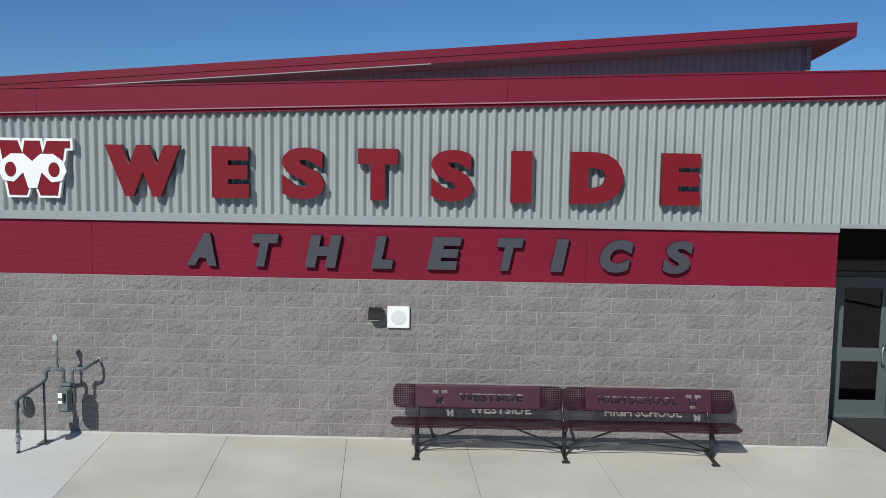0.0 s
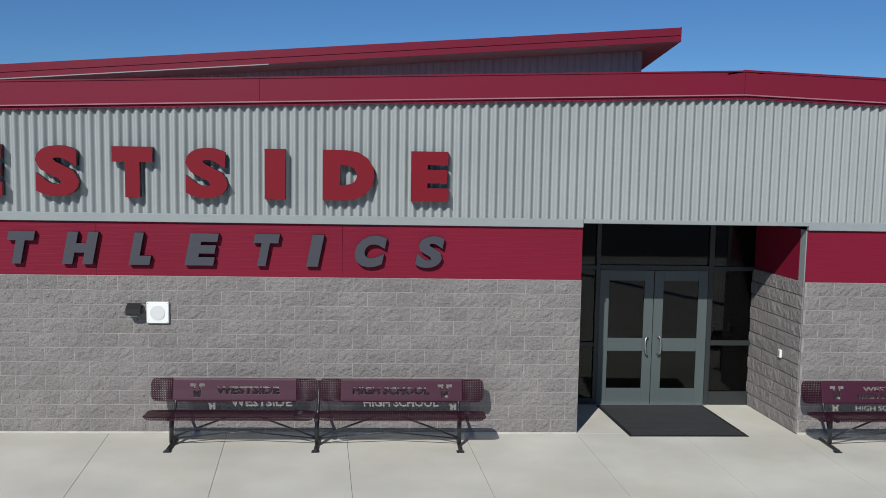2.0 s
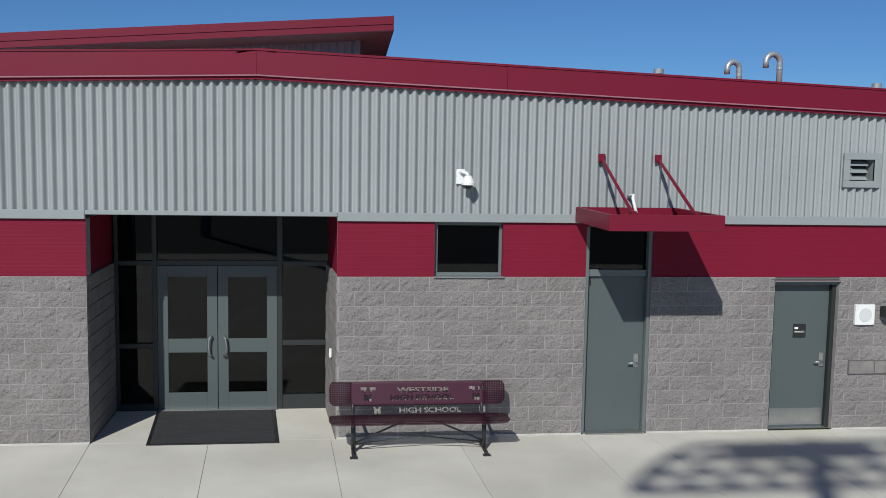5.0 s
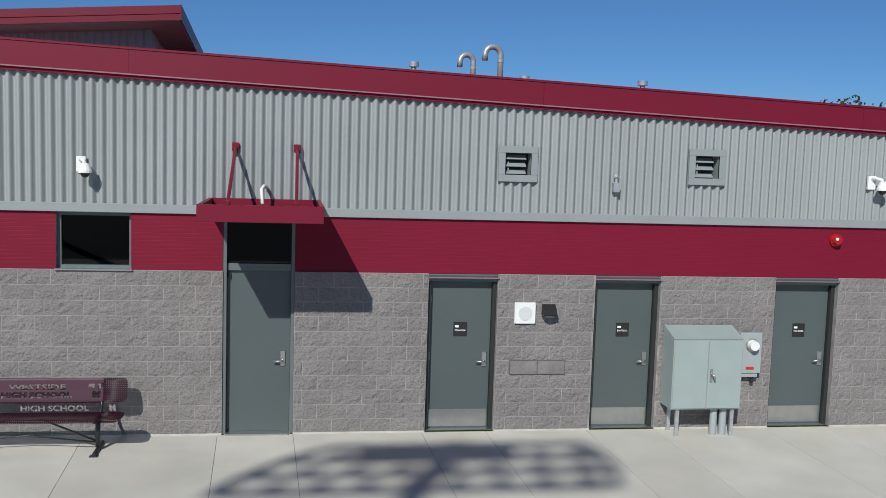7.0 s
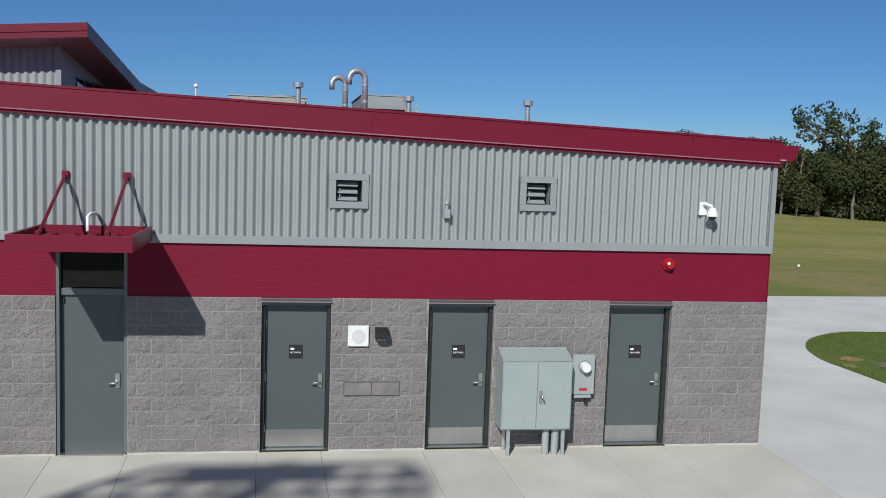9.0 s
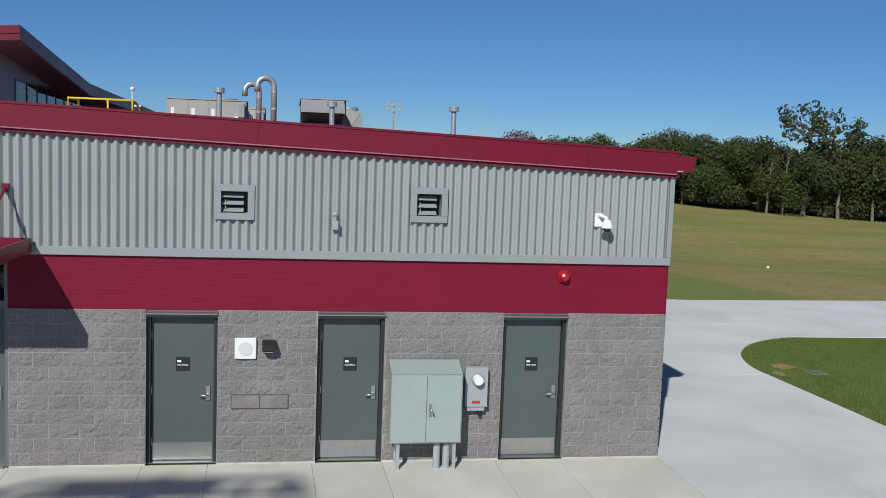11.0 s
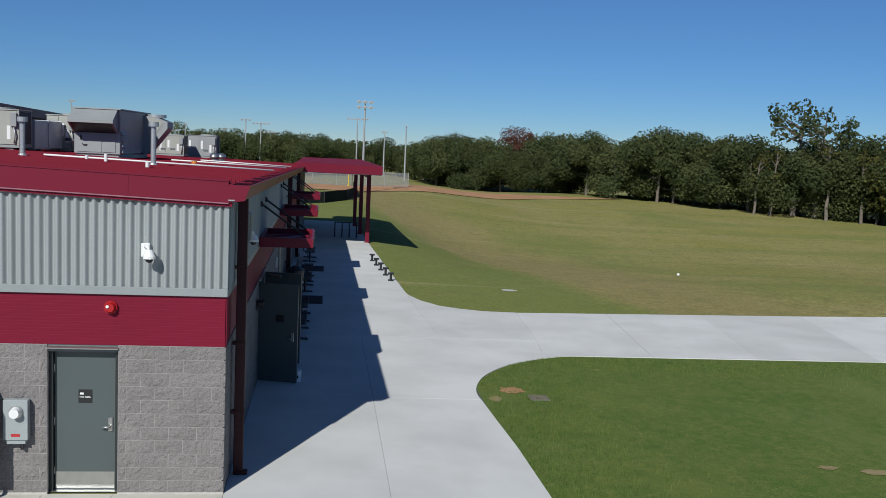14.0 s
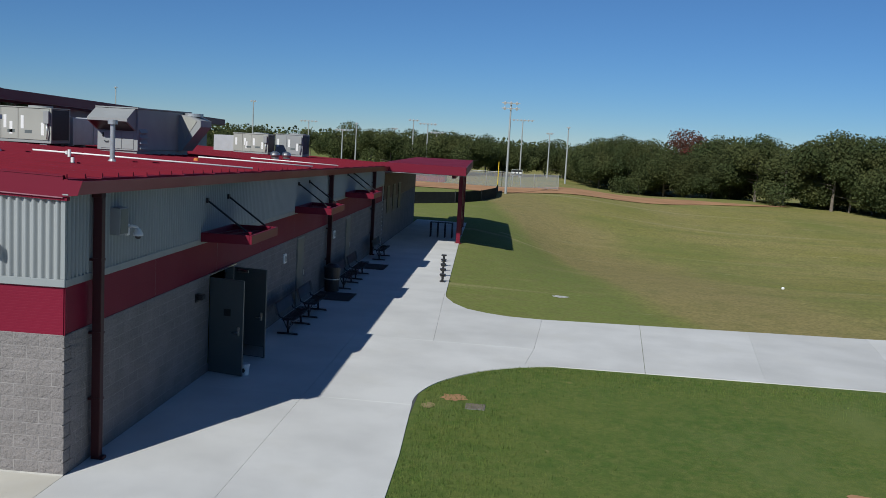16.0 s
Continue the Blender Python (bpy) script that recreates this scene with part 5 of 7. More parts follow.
SEAT = [(-0.93, 0.415), (-0.94, 0.44), (-0.925, 0.462), (-0.88, 0.458), (-0.74, 0.448), (-0.62, 0.458), (-0.585, 0.462), (-0.575, 0.44)]
BACK = [(-0.445, 0.545), (-0.46, 0.56), (-0.455, 0.585), (-0.425, 0.705), (-0.395, 0.835), (-0.385, 0.86), (-0.365, 0.855)]


def bench(x0, x1, legs, words, sheet, frame_mat, label, rot=None, emblems=((), ())):
    """Local x runs along the wall; the wall stands at local y = 0."""
    o = thing("bench", label, "bench", (x0, 0.12, 0), "benches along the walls")
    L = x1 - x0
    segs = max(1, len(legs) - 1) if len(legs) > 2 else 1
    for i in range(segs):
        sub = new("bench_section")
        sub.parent = o
        sub.location = (L * i / segs, 0, 0)
        plank(L / segs - 0.01, SEAT, sheet, 0.30, sub, "seat", None, True)
        cuts = None
        if words:
            cuts = bmesh.new()
            for txt, xa, wdt, zc, hh in words[i]:
                bm = text_mesh(txt, wdt, hh, 0.10, 0.032)
                merge(cuts, bm, Matrix.Translation((xa, -0.41, zc - 0.02)))
            for xx in emblems[i]:
                for outline in ([(0, 0.14), (0, 0.18), (0.08, 0.18), (0.07, 0.10), (0.055, 0.10), (0.045, 0.14)], [(0.20, 0.14), (0.20, 0.18), (0.12, 0.18), (0.13, 0.10), (0.145, 0.10), (0.155, 0.14)], [(0.05, 0.08), (0.06, 0.0), (0.09, 0.0), (0.10, 0.035), (0.11, 0.0), (0.14, 0.0), (0.15, 0.08), (0.12, 0.08), (0.10, 0.055), (0.08, 0.08)]):
                    merge(cuts, prism(bmesh.new(), outline, -0.10, 0.0), Matrix.Translation((xx, -0.36, 0.61)))
        plank(L / segs - 0.01, BACK, sheet, 0.30, sub, "backrest", cuts)
    for lx in legs:
        x = lx - x0
        leg = part("leg_post", tube(bmesh.new(), [(x, -0.72, 0.05), (x, -0.70, 0.43)], 0.03, 8), frame_mat, o, "black steel leg")
        part("foot", tube(bmesh.new(), [(x, -0.98, 0.022), (x, -0.42, 0.022)], 0.026, 8), frame_mat, leg)
        part("foot_pad", bx(x - 0.05, x + 0.05, -1.0, -0.92, 0.0, 0.012), frame_mat, leg)
        part("seat_bracket", bx(x - 0.025, x + 0.025, -0.92, -0.60, 0.40, 0.44, 0.006), frame_mat, leg)
        part("back_post", tube(bmesh.new(), [(x, -0.60, 0.42), (x, -0.47, 0.47), (x, -0.425, 0.60), (x, -0.37, 0.83)], 0.022, 8), frame_mat, leg)
        part("strut", tube(bmesh.new(), [(x, -0.72, 0.12), (x, -0.56, 0.42)], 0.016, 8), frame_mat, leg)
    for a, b in zip(legs, legs[1:]):
        a, b = a - x0, b - x0
        m = (a + b) / 2
        part("brace", tube(bmesh.new(), [(a, -0.72, 0.12), (m - 0.18, -0.75, 0.43)], 0.013, 8), frame_mat, o)
        part("brace", tube(bmesh.new(), [(b, -0.72, 0.12), (m + 0.18, -0.75, 0.43)], 0.013, 8), frame_mat, o)
        part("tie_bar", tube(bmesh.new(), [(a, -0.72, 0.11), (m, -0.70, 0.20), (b, -0.72, 0.11)], 0.010, 8), frame_mat, o)
    if rot is not None:
        o.matrix_basis = rot
    return o


LBL = "maroon perforated steel bench with cut-out lettering"
bench(-23.06, -18.47, (-22.72, -20.77, -18.83), [[("WESTSIDE", 0.89, 0.86, 0.668, 0.105)], [("HIGH SCHOOL", 0.47, 1.06, 0.668, 0.105)]], [MAROON, PERF], BLACKSTEEL, "long double maroon steel bench with cut-out lettering", None, ((0.53,), (1.64,)))
bench(-13.95, -11.57, (-13.63, -11.90), [[("WESTSIDE", 0.90, 0.70, 0.735, 0.07), ("HIGH SCHOOL", 0.82, 0.86, 0.635, 0.07)]], [MAROON, PERF], BLACKSTEEL, LBL, None, ((0.42, 1.88),))
for yy, rx in ((10.9, 2.2), (13.4, 2.0), (18.9, 2.2), (21.3, 2.2), (27.2, 2.2)):
    bench(0, rx, (0.35, rx - 0.35), None, [BLACKSTEEL, PERFBLACK], BLACKSTEEL, "dark steel bench standing in the shaded walkway", Matrix.Translation((0.02, yy, 0)) @ Matrix.Rotation(radians(90), 4, "Z"))

# ---- gas meter set ----
o = thing("gas_meter", "grey gas meter with regulator, valves and pipework", "meter", (-27.88, 0, 0))
R = 0.027
GX = 0.046                      # the set stands close to the wall


def coupling(p, q, parent, r=0.037, material=GASGREY):
    part("coupling", rod(bmesh.new(), p, q, r, 8), material, parent)


rs = part("riser", tube(bmesh.new(), [(-0.10, -0.98, 0.0), (-0.10, -0.98, 0.74), (-0.085, -0.965, 0.78), (-0.05, -0.93, 0.80), (0.12, -0.68, 0.90), (0.145, -0.63, 0.93), (0.15, -0.62, 0.97)], R, 10), GASGREY, o)
coupling((-0.10, -0.98, 0.70), (-0.10, -0.98, 0.76), rs)
coupling((-0.10, -0.98, 0.42), (-0.10, -0.98, 0.47), rs, 0.034)
coupling((-0.01, -0.87, 0.825), (0.03, -0.81, 0.85), rs)
ib = part("inlet_pipe", tube(bmesh.new(), [(0.15, -0.62, 0.96), (0.15, -0.62, 1.06), (0.16, -0.615, 1.075), (0.45, -0.56, 1.075), (0.47, -0.555, 1.06), (0.47, -0.555, 0.90)], R, 10), GASGREY, o)
for p, q in (((0.15, -0.62, 0.99), (0.15, -0.62, 1.04)), ((0.17, -0.615, 1.075), (0.22, -0.605, 1.075)), ((0.40, -0.57, 1.075), (0.44, -0.56, 1.075)), ((0.47, -0.555, 0.99), (0.47, -0.555, 1.04)), ((0.47, -0.555, 0.89), (0.47, -0.555, 0.94))):
    coupling(p, q, ib, 0.038)
v = part("shutoff_valve", bx(-0.14, -0.06, -1.02, -0.94, 0.16, 0.25, 0.02), GALV, o, "weathered brass shut-off valve")
part("valve_key", rod(bmesh.new(), (-0.155, -0.98, 0.20), (-0.045, -0.98, 0.20), 0.022), GALV, v)
coupling((-0.10, -0.98, 0.26), (-0.10, -0.98, 0.30), v, 0.036, GALV)
coupling((-0.10, -0.98, 0.04), (-0.10, -0.98, 0.14), v, 0.030, GALV)
reg = part("regulator", rod(bmesh.new(), (-0.005, -0.90, 0.61), (0.055, -0.87, 0.635), 0.145, 24), GASGREY, o, "round dark regulator")
part("regulator_rim", rod(bmesh.new(), (0.018, -0.889, 0.620), (0.034, -0.881, 0.627), 0.165, 24), GASGREY, reg)
part("regulator_cap", rod(bmesh.new(), (-0.22, -0.97, 0.66), (-0.10, -0.93, 0.66), 0.028, 12), GALV, reg)
part("stand_pipe", tube(bmesh.new(), [(0.13, -0.66, 0.0), (0.13, -0.66, 0.88)], 0.020, 8), GASGREY, o)
part("stand_foot", bx(0.03, 0.24, -0.75, -0.57, 0.0, 0.010), GASGREY, o)
vr = part("vent_riser", tube(bmesh.new(), [(0.36, -0.58, 1.07), (0.36, -0.58, 1.52)], 0.020, 8), GASGREY, o)
for z in (1.10, 1.22, 1.34, 1.43):
    coupling((0.36, -0.58, z), (0.36, -0.58, z + 0.045), vr, 0.031)
part("vent_tee", tube(bmesh.new(), [(0.30, -0.58, 1.36), (0.41, -0.58, 1.36)], 0.017, 8), GALV, vr)
part("vent_cap", rod(bmesh.new(), (0.335, -0.61, 1.545), (0.335, -0.55, 1.545), 0.055, 14), GALV, o, "round weathered vent head")
mb = part("meter_body", bx(0.40, 0.655, -0.66, -0.44, 0.44, 0.82, 0.035), GASGREY, o)
part("meter_face", bx(0.425, 0.63, -0.685, -0.66, 0.47, 0.80, 0.015), GASGREY, mb)
part("meter_head", bx(0.42, 0.64, -0.63, -0.47, 0.82, 0.875, 0.02), GASGREY, mb)
part("meter_side", bx(0.655, 0.70, -0.62, -0.47, 0.55, 0.80, 0.02), GASGREY, mb)
part("index_window", bx(0.53, 0.58, -0.705, -0.685, 0.62, 0.75, 0.004), BLACK, mb, "dark index window")
for a, b in ((0.68, 0.755), (0.595, 0.635)):
    part("label", bx(0.43, 0.515, -0.688, -0.684, a, b), WHITE, mb, "white label")
ot = part("outlet", tube(bmesh.new(), [(0.645, -0.555, 0.86), (0.645, -0.555, 1.06), (0.66, -0.55, 1.075), (0.84, -0.50, 1.075), (0.88, -0.46, 1.08), (0.96, -0.30, 1.12), (0.99, -0.20, 1.13), (1.0, 0.0, 1.13)], R, 10), GASGREY, o)
for p, q in (((0.645, -0.555, 0.88), (0.645, -0.555, 0.93)), ((0.645, -0.555, 1.0), (0.645, -0.555, 1.05)), ((0.67, -0.547, 1.075), (0.71, -0.536, 1.075))):
    coupling(p, q, ot, 0.038)
part("wall_flange", rod(bmesh.new(), (1.0, -0.03, 1.13), (1.0, 0.0, 1.13), 0.052, 14), GALV, o)

for piece in o.children_recursive:
    for v in piece.data.vertices:
        v.co.x = GX + 0.67 * v.co.x
        v.co.y = 0.645 * v.co.y if v.co.y > -0.62 else -0.40 + 1.44 * (v.co.y + 0.62)
        v.co.z *= 0.92

# ---- roof plant ----
def rtop(x, y):
    return roof_z(x) - 0.03 - ROOF_FALL * max(0.0, y)


def flue(x, y, top, r=0.055, label="galvanised flue pipe with flat cap on the roof"):
    o = thing("roof_flue", label, "flue", (x, y, rtop(x, y)), "roof flues")
    h = top - rtop(x, y)
    part("flashing", rod(bmesh.new(), (0, 0, 0), (0, 0, 0.10), r * 2.2, 16, r * 1.2), GALV, o)
    part("pipe", rod(bmesh.new(), (0, 0, 0.08), (0, 0, h - 0.06), r, 14), GALV, o)
    part("cap", rod(bmesh.new(), (0, 0, h - 0.10), (0, 0, h), r * 1.9, 16), GALV, o)


flue(-2.25, 6.68, 5.55)
flue(-4.85, 6.55, 5.53)
flue(-7.15, 6.6, 5.72)


def gooseneck(x, y, top, reach, rz):
    o = thing("gooseneck_vent", "shiny galvanised gooseneck vent pipe on the roof", "vent", (x, y, rtop(x, y)), "gooseneck vents", rz=rz)
    h = top - rtop(x, y)
    r = reach / 2
    pts = [(0, 0, 0.02), (0, 0, h - r)] + [tuple(p) for p in arc((-r, 0, h - r), (1, 0, 0), (0, 0, 1), r, 0, 180, 10)][1:] + [(-reach, 0, h - r - 0.10)]
    part("pipe", tube(bmesh.new(), pts, 0.052, 14), GALV, o)
    part("flashing", rod(bmesh.new(), (0, 0, 0), (0, 0, 0.12), 0.16, 16, 0.085), GALV, o)
    for k in (0.45, 0.75):
        part("joint_band", rod(bmesh.new(), (0, 0, h * k - 0.02), (0, 0, h * k + 0.02), 0.058, 14), GALV, o)


gooseneck(-6.29, 4.6, 5.70, 0.26, 10)
gooseneck(-6.00, 3.56, 5.75, 0.29, 10)


def rooftop_unit(x0, x1, y0, y1, h, colour, lift=0.12, label="grey-beige packaged rooftop air unit on low feet"):
    """A packaged unit: panelled front with plates, and a dark coil on its right-hand side."""
    z = rtop(x1, y0)
    o = thing("rooftop_unit", label, "air unit", (x0, y0, z), "rooftop units")
    w, d = x1 - x0, y1 - y0
    for a in (0.12, w - 0.42):
        for b in (0.05, d - 0.25):
            part("foot", prism(bmesh.new(), [(a, -0.02), (a + 0.30, -0.02), (a + 0.24, lift), (a + 0.06, lift)], b, b + 0.2), UNITGREY, o)
    part("base_rail", bx(0.0, w, 0.0, d, lift, lift + 0.07, 0.006), UNITGREY, o)
    part("body", bx(0.015, w - 0.03, 0.012, d - 0.012, lift + 0.07, h - 0.03, 0.01), colour, o)
    part("top_cover", bx(-0.01, w + 0.01, -0.012, d + 0.012, h - 0.03, h, 0.008), colour, o)
    edges = [0.03, w * 0.42, w - 0.05] if w < 1.4 else [0.03, w * 0.27, w * 0.52, w - 0.05]
    for k, (a, b) in enumerate(zip(edges, edges[1:])):
        pn = part("access_panel", bx(a + 0.006, b - 0.006, -0.004, 0.012, lift + 0.09, h - 0.045, 0.004), colour, o)
        part("label_plate", bx(a + 0.08, a + 0.17, -0.008, -0.004, h * 0.45, h * 0.78), WHITE, pn)
        if k:
            part("label_plate", bx(b - 0.26, b - 0.17, -0.008, -0.004, h * 0.30, h * 0.62), WHITE, pn)
            part("warning_plate", bx(a + 0.20, a + 0.42, -0.008, -0.004, h * 0.34, h * 0.42), FRAMEGREY, pn)
    part("coil", bx(w - 0.03, w - 0.012, 0.06, d - 0.05, lift + 0.10, h - 0.06, 0.004), COIL, o, "dark condenser coil side")
    for b in (0.0, d - 0.06):
        part("corner_post", bx(w - 0.05, w, b, b + 0.06, lift + 0.07, h - 0.03, 0.006), colour, o)
    part("disconnect_box", bx(w - 0.20, w - 0.04, -0.10, -0.006, h * 0.60, h * 0.92, 0.008), UNITGREY, o)
    part("flexible_conduit", tube(bmesh.new(), [(w - 0.12, -0.06, h * 0.60), (w - 0.08, -0.08, h * 0.42), (w - 0.11, -0.05, lift + 0.12)], 0.02, 8), GALV, o)
    part("fan_ring", rod(bmesh.new(), (w * 0.7, d / 2, h), (w * 0.7, d / 2, h + 0.05), min(w, d) * 0.3, 20), UNITGREY, o)
    return o


rooftop_unit(-8.97, -6.88, 12.95, 14.1, 1.15, UNITBEIGE)
rooftop_unit(-7.38, -6.48, 17.2, 18.3, 1.22, UNITBEIGE, 0.10, "upright grey-beige rooftop unit on low feet")
rooftop_unit(-6.6, -4.95, 29.4, 30.6, 1.00, UNITBEIGE, 0.08)
rooftop_unit(-5.1, -3.75, 31.2, 32.6, 1.12, UNITGREY, 0.08, "grey rooftop air unit on low feet")
for x, y, w, d, h in ((-7.42, 14.25, 0.55, 2.8, 0.92), (-7.55, 29.6, 0.9, 0.8, 0.78)):
    o = thing("supply_duct", "shiny galvanised sheet-metal duct between rooftop units", "duct", (x, y, rtop(x + w, y)), "roof ducts")
    part("duct", bx(0, w, 0, d, 0.10, h, 0.01), DUCT, o)
    for k in (0.0, 0.5, 1.0):
        part("flange", bx(-0.02, w + 0.02, (d - 0.04) * k - 0.008, (d - 0.04) * k + 0.048, 0.08, h + 0.02), DUCT, o)
    part("support", bx(0.05, w - 0.05, d * 0.3, d * 0.3 + 0.12, -0.04, 0.10), UNITGREY, o)
# air handler with intake hood and angled exhaust duct
zb = rtop(-4.3, 12.75) + 0.05
o = thing("air_handler", "grey air handler with intake hood and angled exhaust duct", "air unit", (-5.40, 12.75, zb))
part("curb", bx(0.05, 1.15, 0.05, 4.2, -0.22, 0.09), UNITGREY, o)
part("cabinet", bx(0, 1.2, 0, 4.3, 0.09, 1.29, 0.012), UNITGREY, o)
part("top_flashing", bx(-0.03, 1.23, -0.10, 4.33, 1.29, 1.325, 0.006), UNITGREY, o)
part("intake_hood", prism_y(bmesh.new(), [(-0.004, 1.28), (-0.08, 1.28), (-0.62, 1.00), (-0.62, 0.92), (-0.004, 0.66)], -0.02, 1.14), UNITGREY, o, "sloping intake hood")
# black sheet stands for the shade in the hood's mouth
part("hood_opening", prism_y(bmesh.new(), [(-0.60, 0.922), (-0.02, 0.676), (-0.02, 0.658), (-0.60, 0.904)], 0.03, 1.09), BLACK, o)
pn = part("access_panel", bx(0.10, 0.72, -0.016, -0.002, 0.14, 0.62, 0.004), UNITGREY, o)
part("latch", bx(0.16, 0.20, -0.04, -0.016, 0.46, 0.58, 0.006), BLACK, pn)
part("door_pull", tube(bmesh.new(), [(0.22, -0.016, 0.36), (0.24, -0.05, 0.33), (0.32, -0.05, 0.33), (0.34, -0.016, 0.34)], 0.012, 8), BLACK, pn)
part("access_panel", bx(0.75, 1.08, -0.016, -0.002, 0.14, 0.62, 0.004), UNITGREY, o)
for i in range(4):
    z = 0.14 + 0.155 * i
    part("louvre_slat", prism(bmesh.new(), [(1.2, z), (1.27, z + 0.01), (1.2, z + 0.12)], 0.08, 0.62), UNITGREY, o)
part("exhaust_duct", prism(bmesh.new(), [(1.2, 0.06), (1.30, 0.06), (1.92, 0.86), (1.92, 1.06), (1.55, 1.20), (1.2, 1.22)], 3.2, 4.25), UNITGREY, o, "angled sheet-metal exhaust duct")
part("duct_cover", prism(bmesh.new(), [(1.23, 1.17), (1.56, 1.15), (1.80, 1.04), (1.42, 0.46)], 3.185, 3.2), UNITBEIGE, o)
part("fan_ring", rod(bmesh.new(), (1.50, 3.75, 1.18), (1.50, 3.75, 1.28), 0.30, 20), GALV, o)
# roof hatch rail, ladder mast and round fan
o = thing("safety_rail", "yellow tubular safety railing round the roof hatch", "railing", (-11.2, 11.7, rtop(-11.2, 11.7)))
part("top_rail", tube(bmesh.new(), [(0, 0, 0.02), (0, 0, 0.80), (1.55, 0, 0.80), (1.55, 0, 0.02)], 0.03, 8), YELLOW, o)
part("side_rail", tube(bmesh.new(), [(0, 0, 0.80), (0, 1.2, 0.80), (0, 1.2, 0.02)], 0.03, 8), YELLOW, o)
part("side_rail", tube(bmesh.new(), [(1.55, 0, 0.80), (1.55, 1.2, 0.70), (1.55, 1.2, 0.02)], 0.03, 8), YELLOW, o)
part("mid_rail", tube(bmesh.new(), [(0, 0, 0.42), (1.55, 0, 0.42)], 0.025, 8), YELLOW, o)
part("post", tube(bmesh.new(), [(0.95, 0, 0.80), (0.95, 0, 0.02)], 0.025, 8), YELLOW, o)
part("brace", tube(bmesh.new(), [(0.95, 0, 0.42), (0.5, 0, 0.05)], 0.025, 8), YELLOW, o)
o = thing("roof_hatch", "flat galvanised roof hatch behind the railing", "hatch", (-10.9, 12.1, rtop(-10.9, 12.1)))
part("curb", bx(0, 1.0, 0, 0.9, -0.08, 0.28, 0.01), GALV, o)
part("lid", bx(-0.04, 1.04, -0.04, 0.94, 0.28, 0.34, 0.01), GALV, o)
o = thing("roof_mast", "thin white mast with a ball and small camera", "mast", (-9.75, 12.3, rtop(-9.75, 12.3)))
part("pole", rod(bmesh.new(), (0, 0, 0), (0, 0, 1.15), 0.018, 8), WHITE, o)
bm = bmesh.new()
bmesh.ops.create_uvsphere(bm, u_segments=12, v_segments=8, radius=0.06)
bmesh.ops.translate(bm, vec=(0, 0, 1.18), verts=bm.verts)
part("ball", bm, WHITE, o)
part("camera", bx(0.05, 0.22, -0.03, 0.03, 0.72, 0.78, 0.01), WHITE, o)
o = thing("exhaust_fan", "round spun-aluminium roof exhaust fan", "fan", (-12.2, 7.6, rtop(-12.2, 7.6)))
part("curb", bx(-0.30, 0.30, -0.30, 0.30, -0.1, 0.16), GALV, o)
part("lower_bowl", rod(bmesh.new(), (0, 0, 0.16), (0, 0, 0.32), 0.30, 24, 0.36), STEEL, o)
part("upper_bowl", rod(bmesh.new(), (0, 0, 0.34), (0, 0, 0.56), 0.27, 24, 0.25), STEEL, o)
# pipe runs and small vents on the roof
for a, b in (((-4.9, 8.2), (0.1, 9.6)), ((-3.2, 15.0), (0.1, 16.4)), ((-3.0, 20.0), (0.1, 20.6))):
    o = thing("condensate_pipe", "white plastic condensate pipe lying on the roof", "pipe", (a[0], a[1], rtop(*a) + 0.02), "roof pipes")
    part("pipe", tube(bmesh.new(), [(0, 0, 0.06), (b[0] - a[0], b[1] - a[1], rtop(*b) - rtop(*a) + 0.06)], 0.022, 8), WHITE, o)
    for k in (0.15, 0.5, 0.85):
        q = (b[0] - a[0]) * k
        w = (b[1] - a[1]) * k
        h = rtop(a[0] + q, a[1] + w) - rtop(*a)
        part("support", bx(q - 0.06, q + 0.06, w - 0.06, w + 0.06, h - 0.03, h + 0.04), BLACK, o)
for x, y, h in ((-19.30, 1.40, 0.18), (-1.9, 4.1, 0.16), (-3.2, 6.6, 0.22), (-3.9, 7.9, 0.14)):
    o = thing("pipe_vent", "short white vent pipe through the roof", "vent", (x, y, rtop(x, y)), "roof pipe vents")
    part("boot", rod(bmesh.new(), (0, 0, 0), (0, 0, 0.06), 0.09, 12, 0.05), BLACK, o)
    part("pipe", rod(bmesh.new(), (0, 0, 0.03), (0, 0, h), 0.035, 10), WHITE, o)
o = thing("vent_cap", "small orange cap on the roof", "vent", (-2.08, 11.65, rtop(-2.08, 11.65)))
part("cap", rod(bmesh.new(), (0, 0, 0), (0, 0, 0.14), 0.09, 14, 0.07), mat("orange_plastic", (0.6, 0.18, 0.03), 0.5), o)
part("collar", rod(bmesh.new(), (0, 0, 0), (0, 0, 0.03), 0.13, 14), GALV, o)
for x, y in ((-2.85, 22.8), (-2.75, 24.2)):
    o = thing("roof_turbine", "shiny round turbine vent on the roof", "vent", (x, y, rtop(x, y)), "turbine vents")
    bm = bmesh.new()
    bmesh.ops.create_uvsphere(bm, u_segments=20, v_segments=10, radius=0.19)
    bmesh.ops.transform(bm, matrix=Matrix.Translation((0, 0, 0.22)) @ Matrix.Diagonal((1, 1, 0.75, 1)), verts=bm.verts)
    part("dome", bm, STEEL, o)
    part("collar", rod(bmesh.new(), (0, 0, 0), (0, 0, 0.12), 0.15, 16), STEEL, o)

